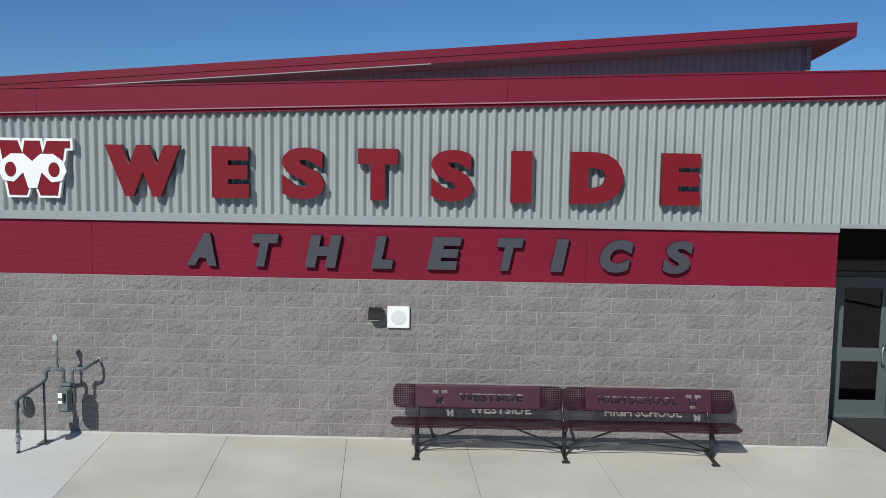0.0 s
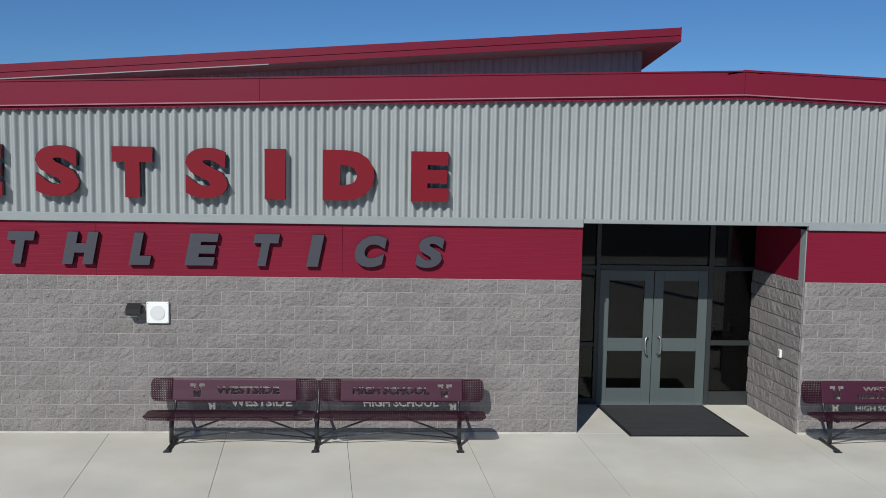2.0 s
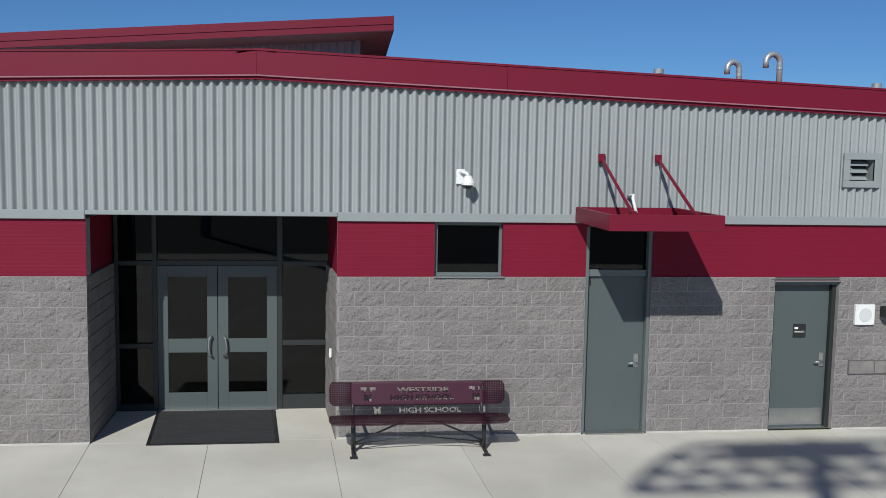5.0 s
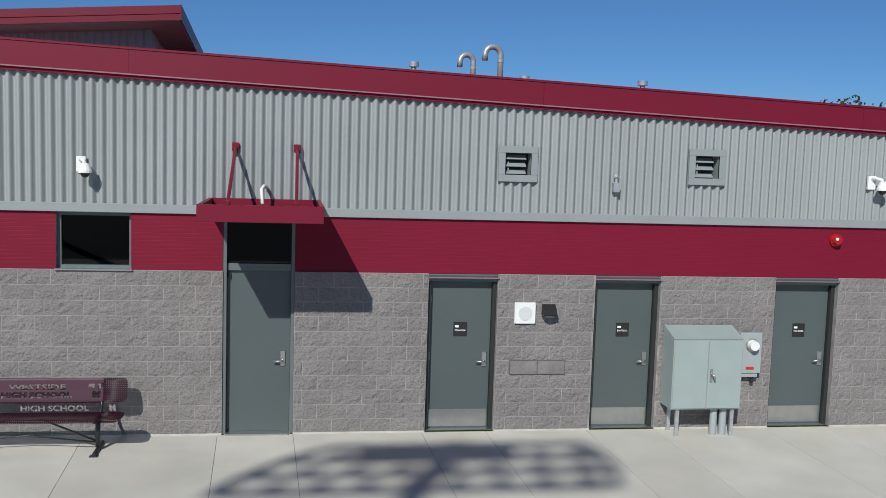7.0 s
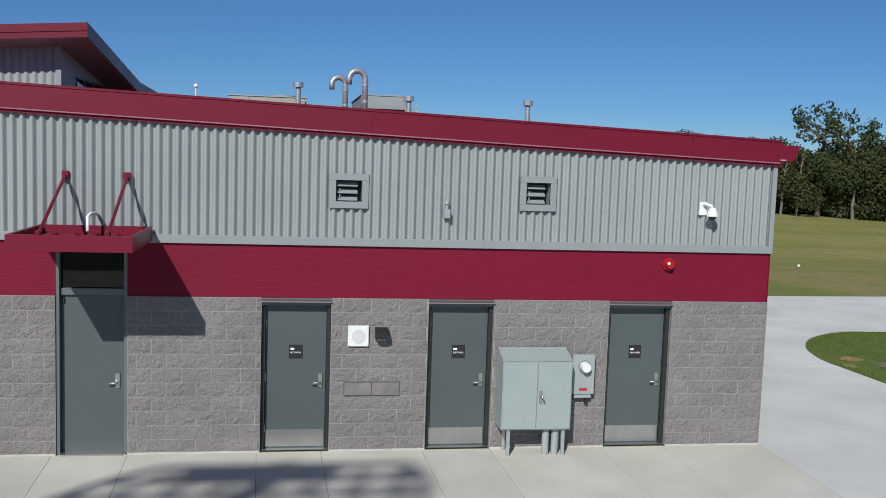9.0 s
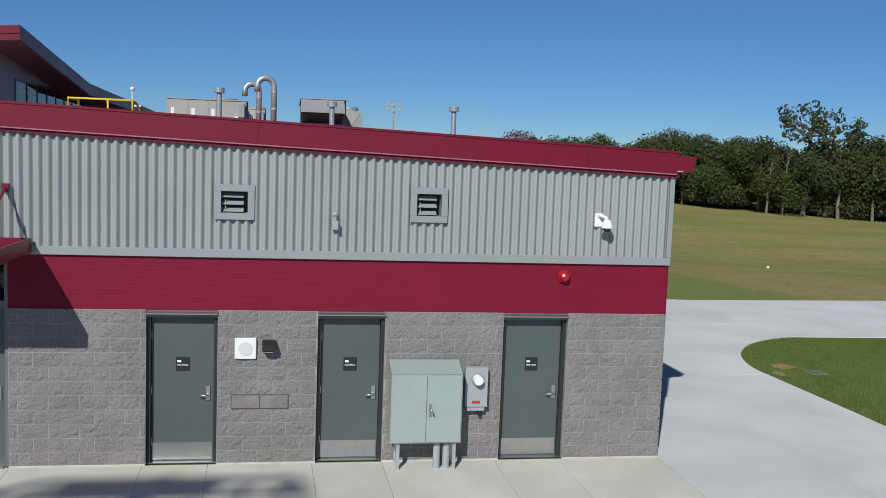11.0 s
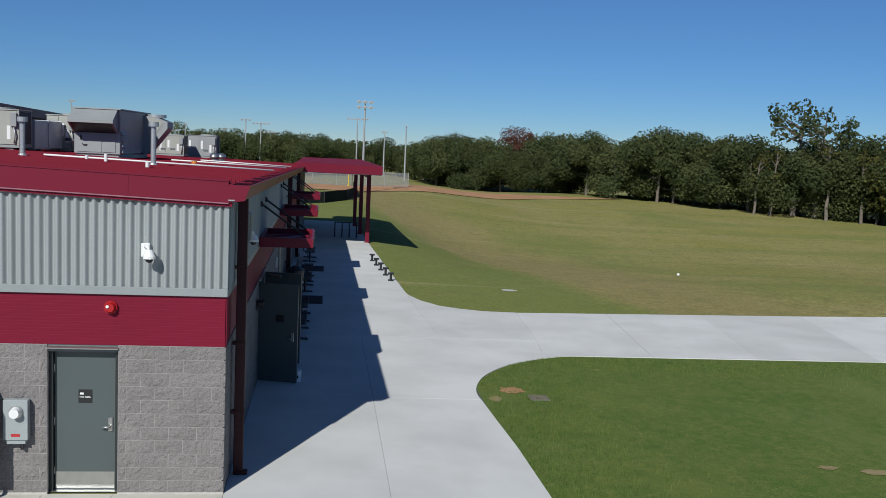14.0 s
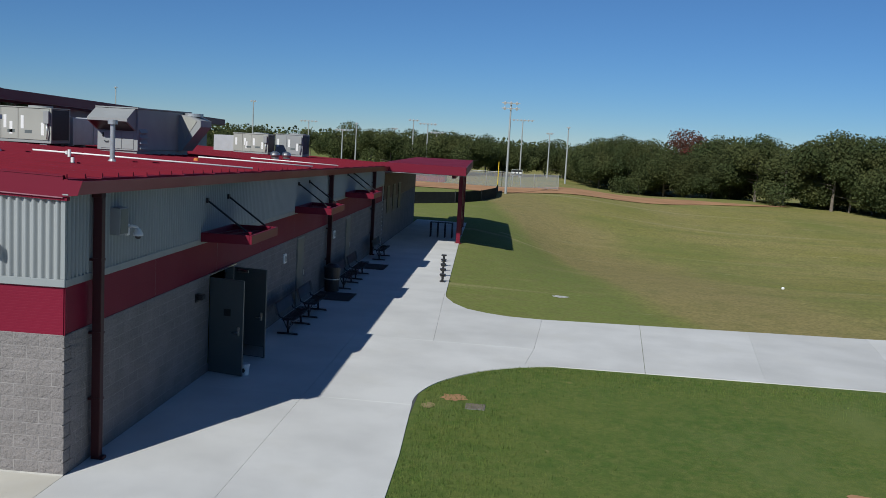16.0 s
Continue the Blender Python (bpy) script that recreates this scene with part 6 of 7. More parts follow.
# ---- side walkway ----
for yy in (0.80, 19.3, 29.0):
    o = thing("downspout", "dark crimson square downspout from eave to paving", "downspout", (0.06, yy, 0), "downspouts")
    eave = ZE - ROOF_FALL * yy
    part("pipe", bx(0, 0.15, 0, 0.13, 0.05, eave - 0.30, 0.01), DARKCRIMSON, o)
    part("leader_head", bx(-0.02, OVX + 0.09, -0.02, 0.15, eave - 0.34, eave - 0.262, 0.01), DARKCRIMSON, o)
    part("shoe", bx(0, 0.22, 0, 0.13, 0.004, 0.06, 0.01), DARKCRIMSON, o)
    for k in (1.0, 2.1, 3.3):
        part("strap", bx(-0.05, 0.155, -0.012, 0.142, k, k + 0.04), DARKCRIMSON, o)
o = thing("door_6", "grey steel double doors standing open to the walkway", "door", (0, 6.75, 0), kind="structure")
for a in (0.0, 1.84):
    part("jamb", bx(-0.2, -0.01, a, a + 0.06, 0, 2.19), FRAMEGREY, o)
part("head", bx(-0.2, -0.01, 0, 1.9, 2.19, 2.235), FRAMEGREY, o)
part("drip_cap", bx(-0.01, 0.04, -0.02, 1.92, 2.22, 2.245), STEEL, o)
for y0, ang, sgn in ((0.06, -16, 1), (1.86, -14, -1)):
    lf = part("leaf", bx(0, 0.88, -0.022, 0.022, 0.012, 2.17, 0.003), DOORGREY, o, "open grey door leaf")
    lf.matrix_basis = pose(0.02, y0, 0, 0, 0, ang)
    hh = part("door_handle", bx(0.74, 0.80, -0.04, 0.04, 0.92, 1.12, 0.005), STEEL, lf, "steel handle")
    part("lever", tube(bmesh.new(), [(0.77, -0.04, 1.0), (0.77, -0.08, 1.0), (0.65, -0.08, 0.99)], 0.011, 8), STEEL, hh)
    if sgn > 0:
        part("door_sign", bx(0.38, 0.56, -0.028, -0.023, 1.34, 1.50), BLACK, lf, "black room sign")
    else:
        part("closer", bx(0.10, 0.40, -0.06, -0.022, 2.05, 2.12, 0.006), STEEL, lf, "steel door closer")
        part("kick_plate", bx(0.03, 0.85, -0.025, -0.0225, 0.03, 0.28), STEEL, lf)
tagged(part("store_backing", bx(-2.5, -2.4, 6.0, 9.4, 0, 2.6), DARKROOM), "plain dim storeroom wall", "wall", kind="structure")
o = thing("paint_bucket", "small white bucket propping the open door", "bucket", (0.86, 6.80, fall(0.86)))
part("body", rod(bmesh.new(), (0, 0, 0), (0, 0, 0.24), 0.095, 18, 0.115), WHITE, o)
part("lid", rod(bmesh.new(), (0, 0, 0.24), (0, 0, 0.26), 0.12, 18), WHITE, o)
part("label", prism(bmesh.new(), [(-0.05, 0.12), (0, 0.06), (0.05, 0.12), (0, 0.18)], -0.117, -0.112), BLACK, o, "dark diamond label")
o = thing("utility_box", "dark grey utility box under the eave", "box", (0.0, 1.55, 3.64))
part("housing", bx(0, 0.18, 0, 0.34, 0, 0.46, 0.008), UNITGREY, o)
part("cover", bx(0.18, 0.19, 0.02, 0.32, 0.02, 0.44, 0.004), FRAMEGREY, o)
dome_camera(0.02, 2.25, 3.62, 90)
o = thing("wall_lamp", "black hooded wall lamp on the shaded side wall", "lamp", (0.0, 5.85, 1.75), "wall lamps")
part("back_plate", bx(0, 0.03, 0.0, 0.2, 0, 0.18), BLACK, o)
part("hood", bx(0.03, 0.17, 0.0, 0.2, 0.05, 0.17, 0.02), BLACK, o)
for yy in (13.3, 20.6):
    o = thing("wall_speaker", "square white loudspeaker on the shaded side wall", "speaker", (0.0, yy, 1.62), "wall speakers")
    part("housing", bx(0, 0.05, 0, 0.28, 0, 0.28, 0.008), WHITE, o)
    part("grille", rod(bmesh.new(), (0.05, 0.14, 0.14), (0.06, 0.14, 0.14), 0.09, 20), METERGREY, o)
# wing run on past its known end, to cast shade over the paving
rear = thing("rear_wing", "low dark block wing under the walkway shelter, lengthened for its shade", "building", (0, YB, 0))
part("wall", bx(-9.0, -0.02, 0.32, 14.0, -0.1, 2.25), BLOCK, rear)
# band darkened in its colour for the shade under the shelter
part("band", bx(-9.0, -0.01, 0.32, 14.0, 2.25, 3.58), DARKCRIMSON, rear, "upper wall, crimson darkened for shade under the shelter")
for a in (1.2, 3.4, 5.6):
    w = part("window", bx(-0.01, 0.015, a, a + 1.0, 1.5, 2.9), FRAMEDARK, rear)
    part("pane", bx(0.015, 0.02, a + 0.06, a + 0.94, 1.56, 2.84), BLACK, w)
for i, (a, b) in enumerate(((15.0, 15.95), (23.1, 24.05))):
    o = thing("door_%d" % (i + 7), "closed grey steel door in the shaded side wall", "door", (0, a, 0), "side doors", "structure")
    part("frame", bx(-0.05, 0.018, 0, b - a, 0, 2.2, 0.004), FRAMEGREY, o)
    lf = part("leaf", bx(0.018, 0.03, 0.05, b - a - 0.05, 0.01, 2.14, 0.003), DOORGREY, o)
    part("door_handle", bx(0.03, 0.06, b - a - 0.16, b - a - 0.10, 0.95, 1.12, 0.005), STEEL, lf)
for a in (16.9, 24.6):
    o = thing("entrance_mat", "black rubber mat on the shaded walkway", "mat", (0.10, a, 0), "walkway mats")
    part("mat", bx(0, 1.25, 0, 1.5, 0, 0.014, 0.004), MATBLACK, o)
    part("border", bx(-0.03, 1.28, -0.03, 1.53, 0, 0.008), BLACK, o)
o = thing("litter_bin", "black round litter bin beside the side wall", "bin", (0.42, 18.7, fall(0.42)))
part("body", rod(bmesh.new(), (0, 0, 0), (0, 0, 0.85), 0.25, 20, 0.29), BLACKSTEEL, o)
part("lid", rod(bmesh.new(), (0, 0, 0.85), (0, 0, 0.98), 0.30, 20, 0.12), BLACKSTEEL, o)
part("hoop", rod(bmesh.new(), (0, 0, 0.42), (0, 0, 0.46), 0.285, 20), GALV, o)
for i in range(5):
    o = thing("path_marker", "low black path marker at the walkway edge", "marker", (3.98 - 0.115 * i, 22.7 + 1.5 * i, fall(3.7) - 0.005), "path markers")
    part("foot", bx(-0.10, 0.10, -0.10, 0.10, 0, 0.05, 0.01), BLACKSTEEL, o)
    part("post", rod(bmesh.new(), (0, 0, 0.05), (0, 0, 0.26), 0.05, 10), BLACKSTEEL, o)
    part("cap", bx(-0.12, 0.12, -0.07, 0.07, 0.26, 0.33, 0.02), BLACKSTEEL, o)

# covered end of the walkway
o = thing("walkway_shelter", "crimson flat-roofed shelter on steel columns", "shelter", (0, 32.6, 0))
def roof_sheet(y0, y1, z0, z1, xa=-0.2, inset=0.0):
    """A level sheet whose outer side draws in towards the far end."""
    bm = bx(0, 1, y0, y1, z0, z1)
    for v in bm.verts:
        out = 4.05 - 0.55 * (v.co.y / 16.0) - inset
        v.co.x = out if v.co.x > 0.5 else (xa if inset == 0 else out - xa)
    return bm


part("roof_deck", roof_sheet(0, 16.0, 4.06, 4.12), ROOFRED, o)
part("front_fascia", prism(bmesh.new(), [(-0.2, 3.74), (4.07, 3.71), (4.07, 4.13), (-0.2, 4.18)], -0.03, 0.0), FASCIA, o)
part("side_fascia", roof_sheet(0.0, 16.0, 3.71, 4.13, 0.03, -0.03), FASCIA, o)
part("soffit", roof_sheet(0.0, 16.0, 3.69, 3.72), SOFFIT, o)
for x, y in ((3.60, 4.0), (3.38, 8.6), (3.18, 13.4)):
    c = part("column", bx(x - 0.11, x + 0.11, y - 0.11, y + 0.11, fall(x), 3.70, 0.01), FASCIA, o)
    part("base_plate", bx(x - 0.17, x + 0.17, y - 0.17, y + 0.17, fall(x) - 0.005, fall(x) + 0.02), FASCIA, c)
part("beam", roof_sheet(0.4, 15.6, 3.54, 3.69, 0.18, 0.5), FASCIA, o)
o = thing("bike_rack", "black tubular rack beside the shelter columns", "rack", (1.9, 38.6, fall(2.5)))
for i in range(4):
    part("hoop", tube(bmesh.new(), [(0.4 * i, 0, 0), (0.4 * i, 0, 0.85), (0.4 * i, 0.5, 0.85), (0.4 * i, 0.5, 0)], 0.03, 8), BLACKSTEEL, o)
part("rail", tube(bmesh.new(), [(0, 0, 0.85), (1.2, 0, 0.85)], 0.03, 8), BLACKSTEEL, o)

# ---- lawn details ----
o = thing("lawn_drain", "square galvanised drain grate in the lawn", "drain", (6.15, 5.9, fall(6.15) - 0.022))
part("frame", bx(-0.21, 0.21, -0.21, 0.21, 0, 0.02, 0.004), mat("dull_galvanised", (0.20, 0.20, 0.18), 0.7, var=0.2), o)
for i in range(7):
    part("bar", bx(-0.20, 0.20, -0.20 + 0.06 * i, -0.17 + 0.06 * i, 0.021, 0.028), BARK, o)


def patch(x, y, rx, ry, m, name, label, seed):
    rng = random.Random(seed)
    bm = bmesh.new()
    vs = []
    for k in range(18):
        a = 2 * math.pi * k / 18
        f = rng.uniform(0.7, 1.15)
        px, py = x + rx * f * math.cos(a), y + ry * f * math.sin(a)
        vs.append(bm.verts.new((px, py, ground_z(px, py) + 0.012)))
    bm.faces.new(vs)
    tagged(part(name, bm, m), label, "ground", kind="structure")


patch(5.66, 6.5, 0.30, 0.30, DIRT, "bare_patch", "bare orange clay patch in the lawn", 3)
DRY = mat("dry_grass", (0.30, 0.24, 0.11), 0.95, var=0.3)
patch(5.16, 5.7, 0.15, 0.24, DRY, "dry_patch", "dry straw patch at the lawn edge", 5)
patch(11.3, 1.35, 0.30, 0.16, DRY, "dry_patch", "dry straw patch in the lawn", 6)
patch(10.5, 1.55, 0.22, 0.12, DRY, "dry_patch", "dry straw patch in the lawn", 9)
patch(13.0, 2.35, 0.30, 0.22, DIRT, "bare_patch", "bare orange clay patch in the lawn", 4)
patch(8.55, 21.9, 0.35, 0.30, mat("pale_cover", (0.55, 0.55, 0.5), 0.8), "drain_cover", "pale concrete drain cover in the turf", 8)
o = thing("field_ball", "small white ball lying on the field", "ball", (20.0, 34.0, ground_z(20, 34)))
bm = bmesh.new()
bmesh.ops.create_uvsphere(bm, u_segments=12, v_segments=8, radius=0.08)
bmesh.ops.translate(bm, vec=(0, 0, 0.07), verts=bm.verts)
part("ball", bm, WHITE, o)
# grass blades along the paving edge of the near lawn
def lawn_edge(y):
    """x of the paving's edge beside the near lawn."""
    for (xa, ya), (xb, yb) in zip(EDGE, EDGE[1:]):
        if y <= yb:
            return xa + (xb - xa) * (y - ya) / (yb - ya)
    return 8.0


rng = random.Random(11)
gv, gf = [], []
for n in range(16000):
    e = rng.random()
    if e < 0.6:
        x, y = 5.0 + abs(rng.gauss(0, 1.4)), rng.uniform(-2, 9.9)
    else:
        x, y = rng.uniform(5.5, 20), 10.0 - abs(rng.gauss(0, 1.0))
    if x < lawn_edge(y) + 0.02 or y > 10.08:
        continue
    h, a = rng.uniform(0.03, 0.075), rng.uniform(0, 6.28)
    dx, dy = 0.008 * math.cos(a), 0.008 * math.sin(a)
    z = ground_z(x, y)
    k = len(gv)
    gv += [(x - dx, y - dy, z), (x + dx, y + dy, z), (x + rng.uniform(-.02, .02), y + rng.uniform(-.02, .02), z + h)]
    gf.append((k, k + 1, k + 2))
tagged(raw("lawn_grass", gv, gf, GRASS), "short green lawn grass blades", "grass", kind="stuff")

# ---- ball field in the distance ----
bm = bmesh.new()
cols = []
for k in range(67):
    x = -24 + k
    y0 = 88 - 0.5 * math.sin(x * 0.4) + max(0, x - 4) * 0.70
    wide = 11.5 - 2.0 * S((x - 2) / 22) - 7.5 * S((x - 20) / 22)
    cols.append([bm.verts.new((x, y0 + wide * n / 6, ground_z(x, y0 + wide * n / 6) + 0.06)) for n in range(7)])
for a, b in zip(cols, cols[1:]):
    for n in range(6):
        bm.faces.new((a[n], b[n], b[n + 1], a[n + 1]))
tagged(part("infield", bm, DIRT), "orange clay infield of the ball ground", "ground", kind="structure")
o = thing("outfield_fence", "low dark windscreen fence round the ball ground", "fence", (0, 0, 0))
pts = [(-20, 62), (-10, 62), (-5, 62.3), (-2, 63.5), (1.2, 67), (3.2, 72), (4.3, 79), (4.2, 90)]
for a, b in zip(pts, pts[1:]):
    za, zb2 = ground_z(*a), ground_z(*b)
    bm = bmesh.new()
    q = [bm.verts.new(p) for p in ((a[0], a[1], za), (b[0], b[1], zb2), (b[0], b[1], zb2 + 0.95), (a[0], a[1], za + 0.95))]
    bm.faces.new(q)
    bmesh.ops.solidify(bm, geom=bm.faces[:], thickness=0.03)
    part("windscreen", bm, NETBLACK, o)
    part("post", rod(bmesh.new(), (a[0], a[1], za), (a[0], a[1], za + 1.02), 0.035, 8), NETBLACK, o)
o = thing("dugout", "long low crimson dugout building across the field", "building", (-16, 104, ground_z(-10, 104)))
part("wall", bx(0, 13.2, 0, 3, 0, 1.0), REDPANEL, o)
part("roof", bx(-0.3, 13.4, -0.4, 3.3, 1.0, 1.12), ROOFRED, o)
o = thing("backstop_fence", "grey chain-link fence and posts beyond the infield", "fence", (0, 0, 0))
for i in range(14):
    x, y = -26 + 2.85 * i, 100.5 - 0.05 * i
    z = ground_z(x, y)
    part("post", rod(bmesh.new(), (x, y, z), (x, y, z + 1.8), 0.035, 8), POLE, o)
    if i < 13:
        zz = min(z, ground_z(x + 2.85, y))
        part("mesh_panel", bx(x + 0.05, x + 2.8, y - 0.02, y + 0.02, zz, zz + 1.75), CHAINLINK, o, "chain-link mesh")
part("top_rail", rod(bmesh.new(), (-26, 100.5, ground_z(-26, 100.5) + 1.8), (6, 99.9, ground_z(6, 100) + 1.8), 0.03, 8), POLE, o)
o = thing("foul_pole", "thin yellow foul pole at the outfield fence", "pole", (3.9, 99, ground_z(3.9, 99)))
part("pole", rod(bmesh.new(), (0, 0, 0), (0, 0, 3.0), 0.05, 8), YELLOW, o)
part("base", rod(bmesh.new(), (0, 0, 0), (0, 0, 0.15), 0.12, 10), YELLOW, o)
o = thing("scoreboard", "small dark scoreboard with white border on two posts", "scoreboard", (6.0, 112, ground_z(6.0, 112)))
part("border", bx(-0.72, 0.72, -0.06, 0.06, 1.53, 2.37), METERGREY, o)
part("panel", bx(-0.67, 0.67, -0.08, -0.061, 1.58, 2.32), BLACK, o)
for k in range(3):
    part("bar", bx(-0.6 + 0.45 * k, -0.3 + 0.45 * k, -0.095, -0.081, 1.85, 2.05), WHITE, o)
for k in (-0.55, 0.55):
    part("post", rod(bmesh.new(), (k, 0, 0), (k, 0, 1.5), 0.05, 8), POLE, o)


def light_pole(x, y, top, n, rows):
    z = ground_z(x, y)
    o = thing("floodlight_pole", "tall galvanised sports floodlight pole", "floodlight", (x, y, z), "sports floodlights")
    h = top - z
    part("mast", rod(bmesh.new(), (0, 0, 0), (0, 0, h), 0.15, 10, 0.08), POLE, o)
    for j in range(rows):
        zz = h - 0.1 - 0.55 * j
        arm = part("crossarm", bx(-0.32 * n, 0.32 * n, -0.06, 0.06, zz - 0.05, zz + 0.05), POLE, o)
        for i in range(n):
            xx = (-n / 2 + 0.5 + i) * 0.62
            part("floodlight", rod(bmesh.new(), (xx, 0.05, zz + 0.10), (xx, -0.28, zz - 0.08), 0.09, 10, 0.15), LAMPGREY, arm)


light_pole(5.1, 87.0, 9.5, 3, 2)
for x, y, top, n in ((6.2, 150, 9.1, 6), (10.9, 150, 7.1, 2), (13.3, 134, 8.0, 1), (-12.5, 150, 8.1, 3), (-10.0, 150, 7.6, 5), (-8.4, 150, 6.2, 4), (-15.8, 150, 6.5, 2), (-22.4, 150, 7.0, 1), (-24.8, 150, 5.8, 4), (-30.8, 150, 7.0, 5), (-40.7, 150, 9.9, 2), (-65.5, 150, 11.0, 1)):
    light_pole(x, y, top, n, 1)
# stadium floodlights at the car park side, seen by their shadow on the paving
o = thing("floodlight_pole", "tall floodlight pole with rows of lamps on a braced frame", "floodlight", (-19.35, -27.45, 0), "sports floodlights")
part("mast", rod(bmesh.new(), (0, 0, 0), (0, 0, 22.05), 0.24, 12, 0.15), POLE, o)
ROWS = [(22.0, 3.4, 0), (21.55, 4.2, 8), (21.1, 4.6, 8), (20.65, 4.8, 9)]
for zz, wd, n in ROWS:
    arm = part("crossarm", bx(-wd / 2, wd / 2, -0.05, 0.05, zz - 0.055, zz + 0.055), POLE, o)
    for i in range(n):
        xx = -wd / 2 + wd * (i + 0.5) / n
        part("floodlight", rod(bmesh.new(), (xx, -0.12, zz + 0.06), (xx, 0.28, zz - 0.12), 0.08, 12, 0.135), GALV, arm)
for (za, wa, _), (zb2, wb, _) in zip(ROWS, ROWS[1:]):
    for sg in (-1, 1):
        part("frame_brace", rod(bmesh.new(), (sg * wa / 2, 0, za), (sg * wb / 2, 0, zb2), 0.07, 8), POLE, o)
part("service_platform", bx(-1.2, 0.9, -0.25, 0.25, 21.6, 21.75, 0.02), POLE, o)

# ---- trees ----
def leaf_cloud(rng, blobs, count, size):
    """Many small leaf cards scattered over the skins of uneven clumps."""
    v, f = [], []
    wts = [b[3] ** 2 for b in blobs]
    for _ in range(count):
        bx0, by0, bz0, r = rng.choices(blobs, wts)[0]
        d = Vector((rng.gauss(0, 1), rng.gauss(0, 1), rng.gauss(0, 1))).normalized()
        rr = r * rng.uniform(0.55, 1.08)
        p = Vector((bx0, by0, bz0)) + Vector((d.x * rr, d.y * rr, d.z * rr * 0.85))
        face = (d + Vector((rng.gauss(0, 0.75), rng.gauss(0, 0.75), rng.gauss(0.1, 0.75)))).normalized()
        w = face.cross(Vector((rng.gauss(0, 1), rng.gauss(0, 1), rng.gauss(0, 1)))).normalized()
        u = face.cross(w)
        s = size * rng.uniform(0.6, 1.5)
        k = len(v)
        v += [tuple(p - w * s * 0.5), tuple(p + u * s * 0.5 - w * s * 0.1), tuple(p + w * s * 0.5), tuple(p - u * s * 0.5 + w * s * 0.15)]
        f.append((k, k + 1, k + 2, k + 3))
    return v, f


def tree(seed, height, spread, leaves, count, size, clear=0.15, limbs=6, clump=1.0):
    rng = random.Random(seed)
    o = new("tree")
    bm = bmesh.new()
    base = height * clear
    lean = Vector((rng.uniform(-.04, .04), rng.uniform(-.04, .04), 1))
    pts = [lean * (height * k / 6) + Vector((rng.uniform(-.1, .1), rng.uniform(-.1, .1), 0)) * (k > 0) for k in range(6)]
    r0 = height * 0.018 + 0.05
    for i, (a, b) in enumerate(zip(pts, pts[1:])):
        rod(bm, a, b, r0 * (1 - i * 0.16), 8, r0 * (1 - (i + 1) * 0.16))
    blobs = [(pts[-1].x, pts[-1].y, height * 0.86, spread * 0.33 * clump)]
    for k in range(limbs * 2):
        f = rng.uniform(clear + 0.12, 0.88)
        a = rng.uniform(0, 6.28)
        reach = spread * rng.uniform(0.25, 0.62) * (1.15 - abs(f - 0.5))
        st = lean * (height * f * 0.9)
        en = st + Vector((math.cos(a) * reach, math.sin(a) * reach, height * rng.uniform(0.03, 0.12)))
        if k < limbs:
            rod(bm, st, en, r0 * 0.4, 6, r0 * 0.12)
        blobs.append((en.x, en.y, en.z, spread * rng.uniform(0.17, 0.32) * clump))
    part("trunk", bm, BARK, o, "grey tapering trunk and limbs")
    v, f = leaf_cloud(rng, blobs, count, size)
    raw("crown", v, f, leaves, o)
    return o


KINDS = [(tree(1, 9.5, 9.0, LEAF, 11500, 0.28, 0.04, 6), "dense dark green broadleaf tree at the field edge"),
         (tree(2, 8.6, 8.5, LEAF, 11500, 0.28, 0.03, 6), "rounded dark green tree at the field edge"),
         (tree(3, 10.5, 8.0, LEAF, 11000, 0.28, 0.05, 7), "tall uneven green tree at the field edge"),
         (tree(4, 8.8, 9.5, LEAF, 12500, 0.28, 0.02, 7), "broad spreading green tree at the field edge"),
         (tree(5, 11.0, 7.0, LEAFRED, 5200, 0.24, 0.3, 6), "russet autumn tree above the treeline"),
         (tree(6, 15.5, 7.0, LEAF, 620, 0.34, 0.50, 9, 0.5), "tall thin-crowned tree with bare pale trunk"),
         (tree(7, 8.0, 6.0, LEAFY, 2600, 0.34, 0.10, 6), "yellowing young tree at the field edge"),
         (tree(8, 12.0, 3.0, LEAFY, 300, 0.3, 0.3, 8), "nearly bare slender tree with pale trunk")]
used = set()


def plant(k, x, y, scale, turn):
    ob, label = KINDS[k]
    z = ground_z(x, y) - 0.1
    m = pose(x, y, z, 0, 0, turn)
    if k in used:
        t = copy_thing(ob, m)
    else:
        used.add(k)
        ob.matrix_basis = m
        t = ob
    t.scale = (scale, scale, scale)
    tagged(t, label, "tree", "woodland edge")


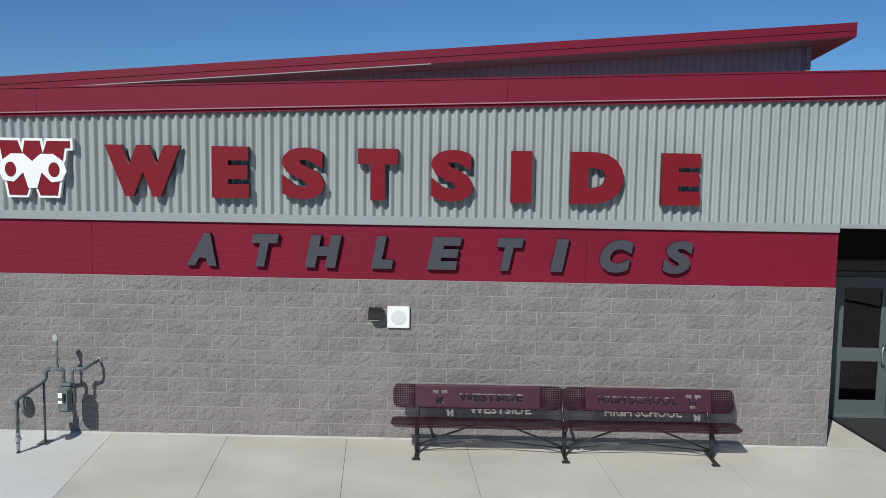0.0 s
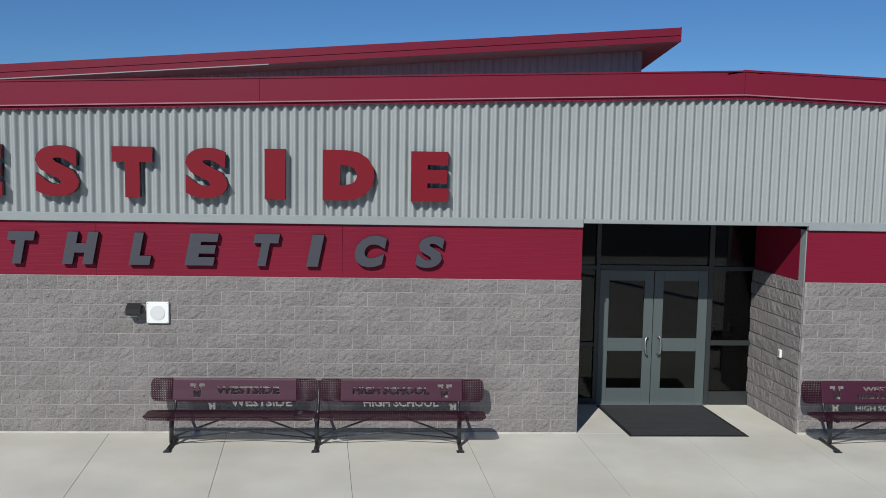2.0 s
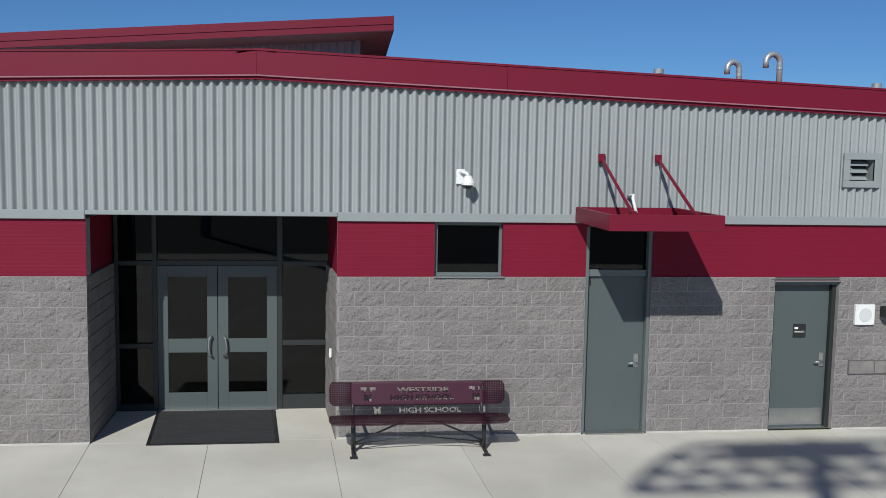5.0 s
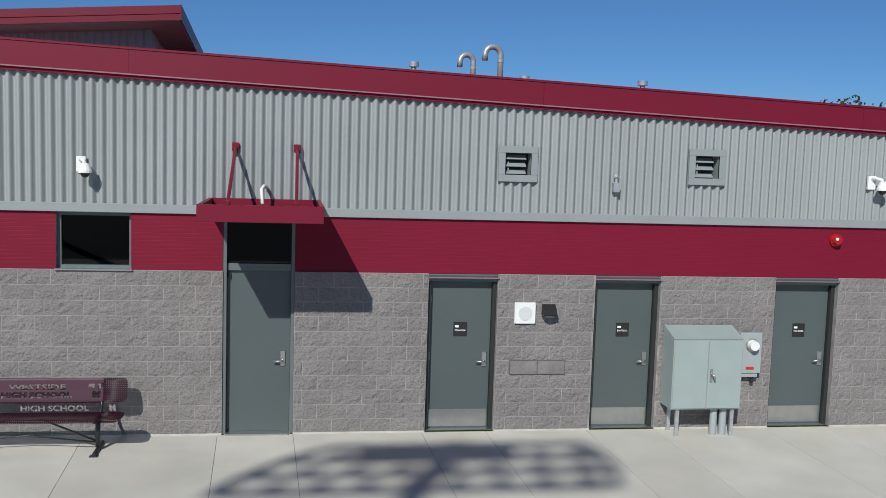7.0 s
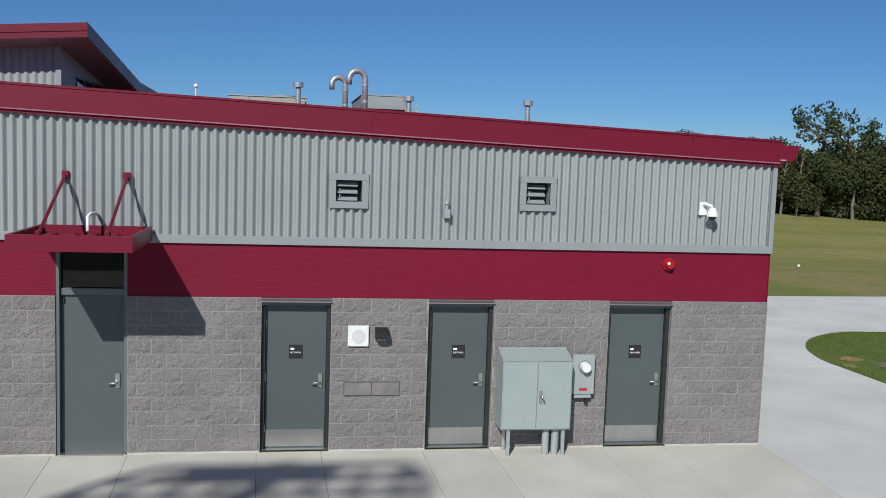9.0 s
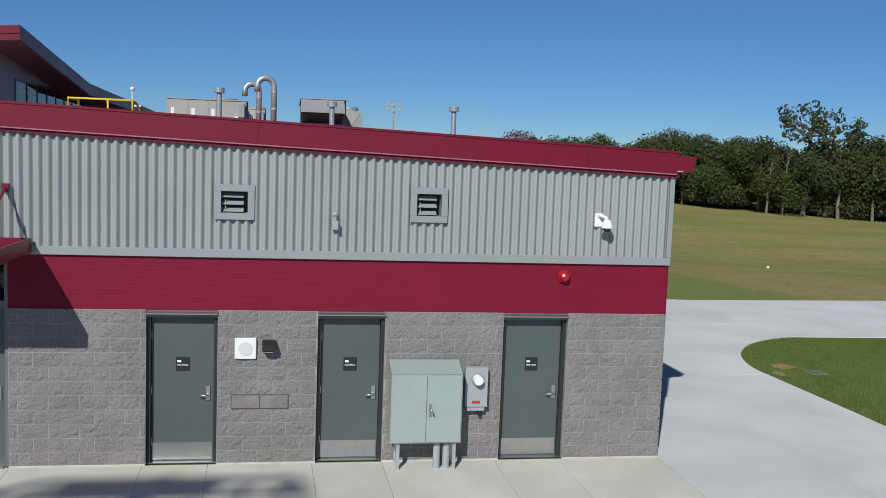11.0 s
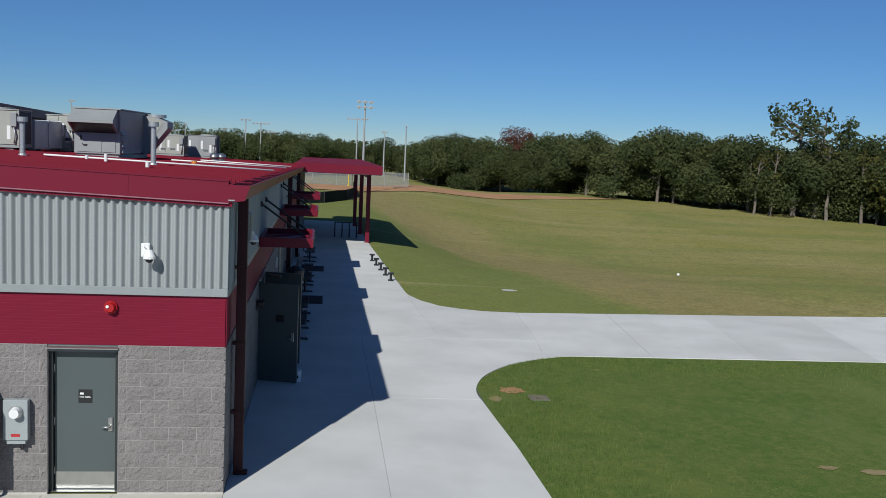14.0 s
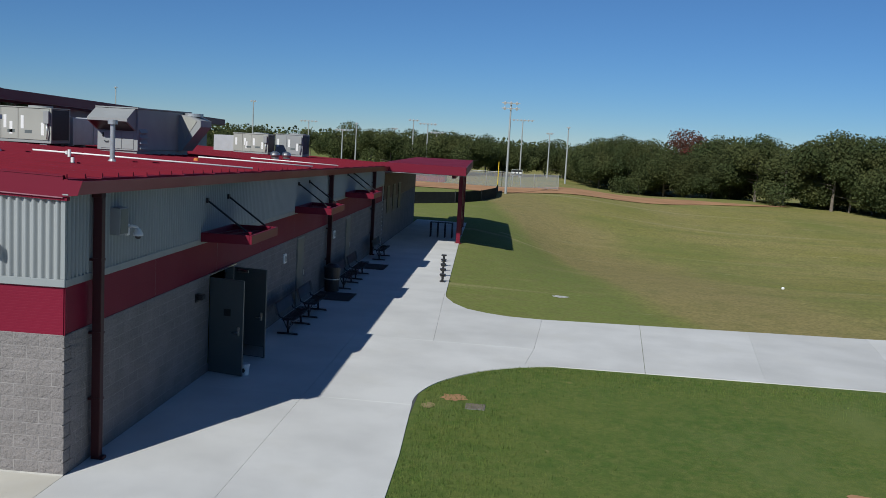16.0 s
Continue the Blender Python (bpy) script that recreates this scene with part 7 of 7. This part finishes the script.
rng = random.Random(21)
EYE0 = (3.0, -13.8)
for row, (dist, n) in enumerate(((0, 31), (7, 21), (15, 17))):
    for i in range(n):
        az = 6.2 + (44.0 - 6.2) * (i + rng.uniform(-0.3, 0.3)) / (n - 1)
        d = (152 - 1.05 * max(0, az - 5)) + dist + rng.uniform(-2.5, 2.5)
        x, y = EYE0[0] + d * math.sin(radians(az)), EYE0[1] + d * math.cos(radians(az))
        k = rng.choice((0, 1, 2, 3, 0, 1, 3, 3))
        s = rng.uniform(0.76, 1.08) * (1.0 + 0.05 * row) * (0.78 + 0.0065 * az)
        if az > 33 and rng.random() < 0.4:
            k = rng.choice((6, 7))
        plant(k, x, y, s, rng.uniform(0, 360))
for az, d, k, s in ((10.9, 158, 4, 0.93), (26.6, 128, 5, 1.05), (27.8, 126, 5, 0.98), (29.2, 130, 5, 0.92), (25.4, 126, 7, 0.8), (24.5, 125, 7, 0.7), (28.4, 124, 7, 0.9), (31.0, 124, 6, 1.0), (32.6, 122, 6, 1.1), (34.5, 120, 5, 0.85), (36.5, 118, 6, 1.1), (30.2, 123, 7, 0.8)):
    plant(k, EYE0[0] + d * math.sin(radians(az)), EYE0[1] + d * math.cos(radians(az)), s, az * 37)
for i in range(28):
    az = -34 + 40 * i / 27
    d = 205 + rng.uniform(-10, 12)
    k = rng.choice((0, 1, 2, 3))
    plant(k, EYE0[0] + d * math.sin(radians(az)), EYE0[1] + d * math.cos(radians(az)), rng.uniform(0.40, 0.66) * (1.15 if az > -6 else 1.0), rng.uniform(0, 360))
for i in range(16):
    az = -9.0 + 15.5 * i / 15 + rng.uniform(-0.3, 0.3)
    d = 166 + rng.uniform(-6, 8)
    plant(rng.choice((0, 1, 2, 3)), EYE0[0] + d * math.sin(radians(az)), EYE0[1] + d * math.cos(radians(az)), rng.uniform(0.52, 0.76), rng.uniform(0, 360))
woods = []
for i in range(90):
    az = radians(-40 + 86 * i / 89)
    d = 330 + 12 * math.sin(i * 1.7)
    x, y = EYE0[0] + d * math.sin(az), EYE0[1] + d * math.cos(az)
    woods.append((x, y, ground_z(x, y) + 1.0, 6.5))
v, f = leaf_cloud(random.Random(5), woods, 34000, 1.0)
tagged(raw("far_woods", v, f, LEAF), "continuous dark green woodland on the horizon", "woodland", kind="stuff")
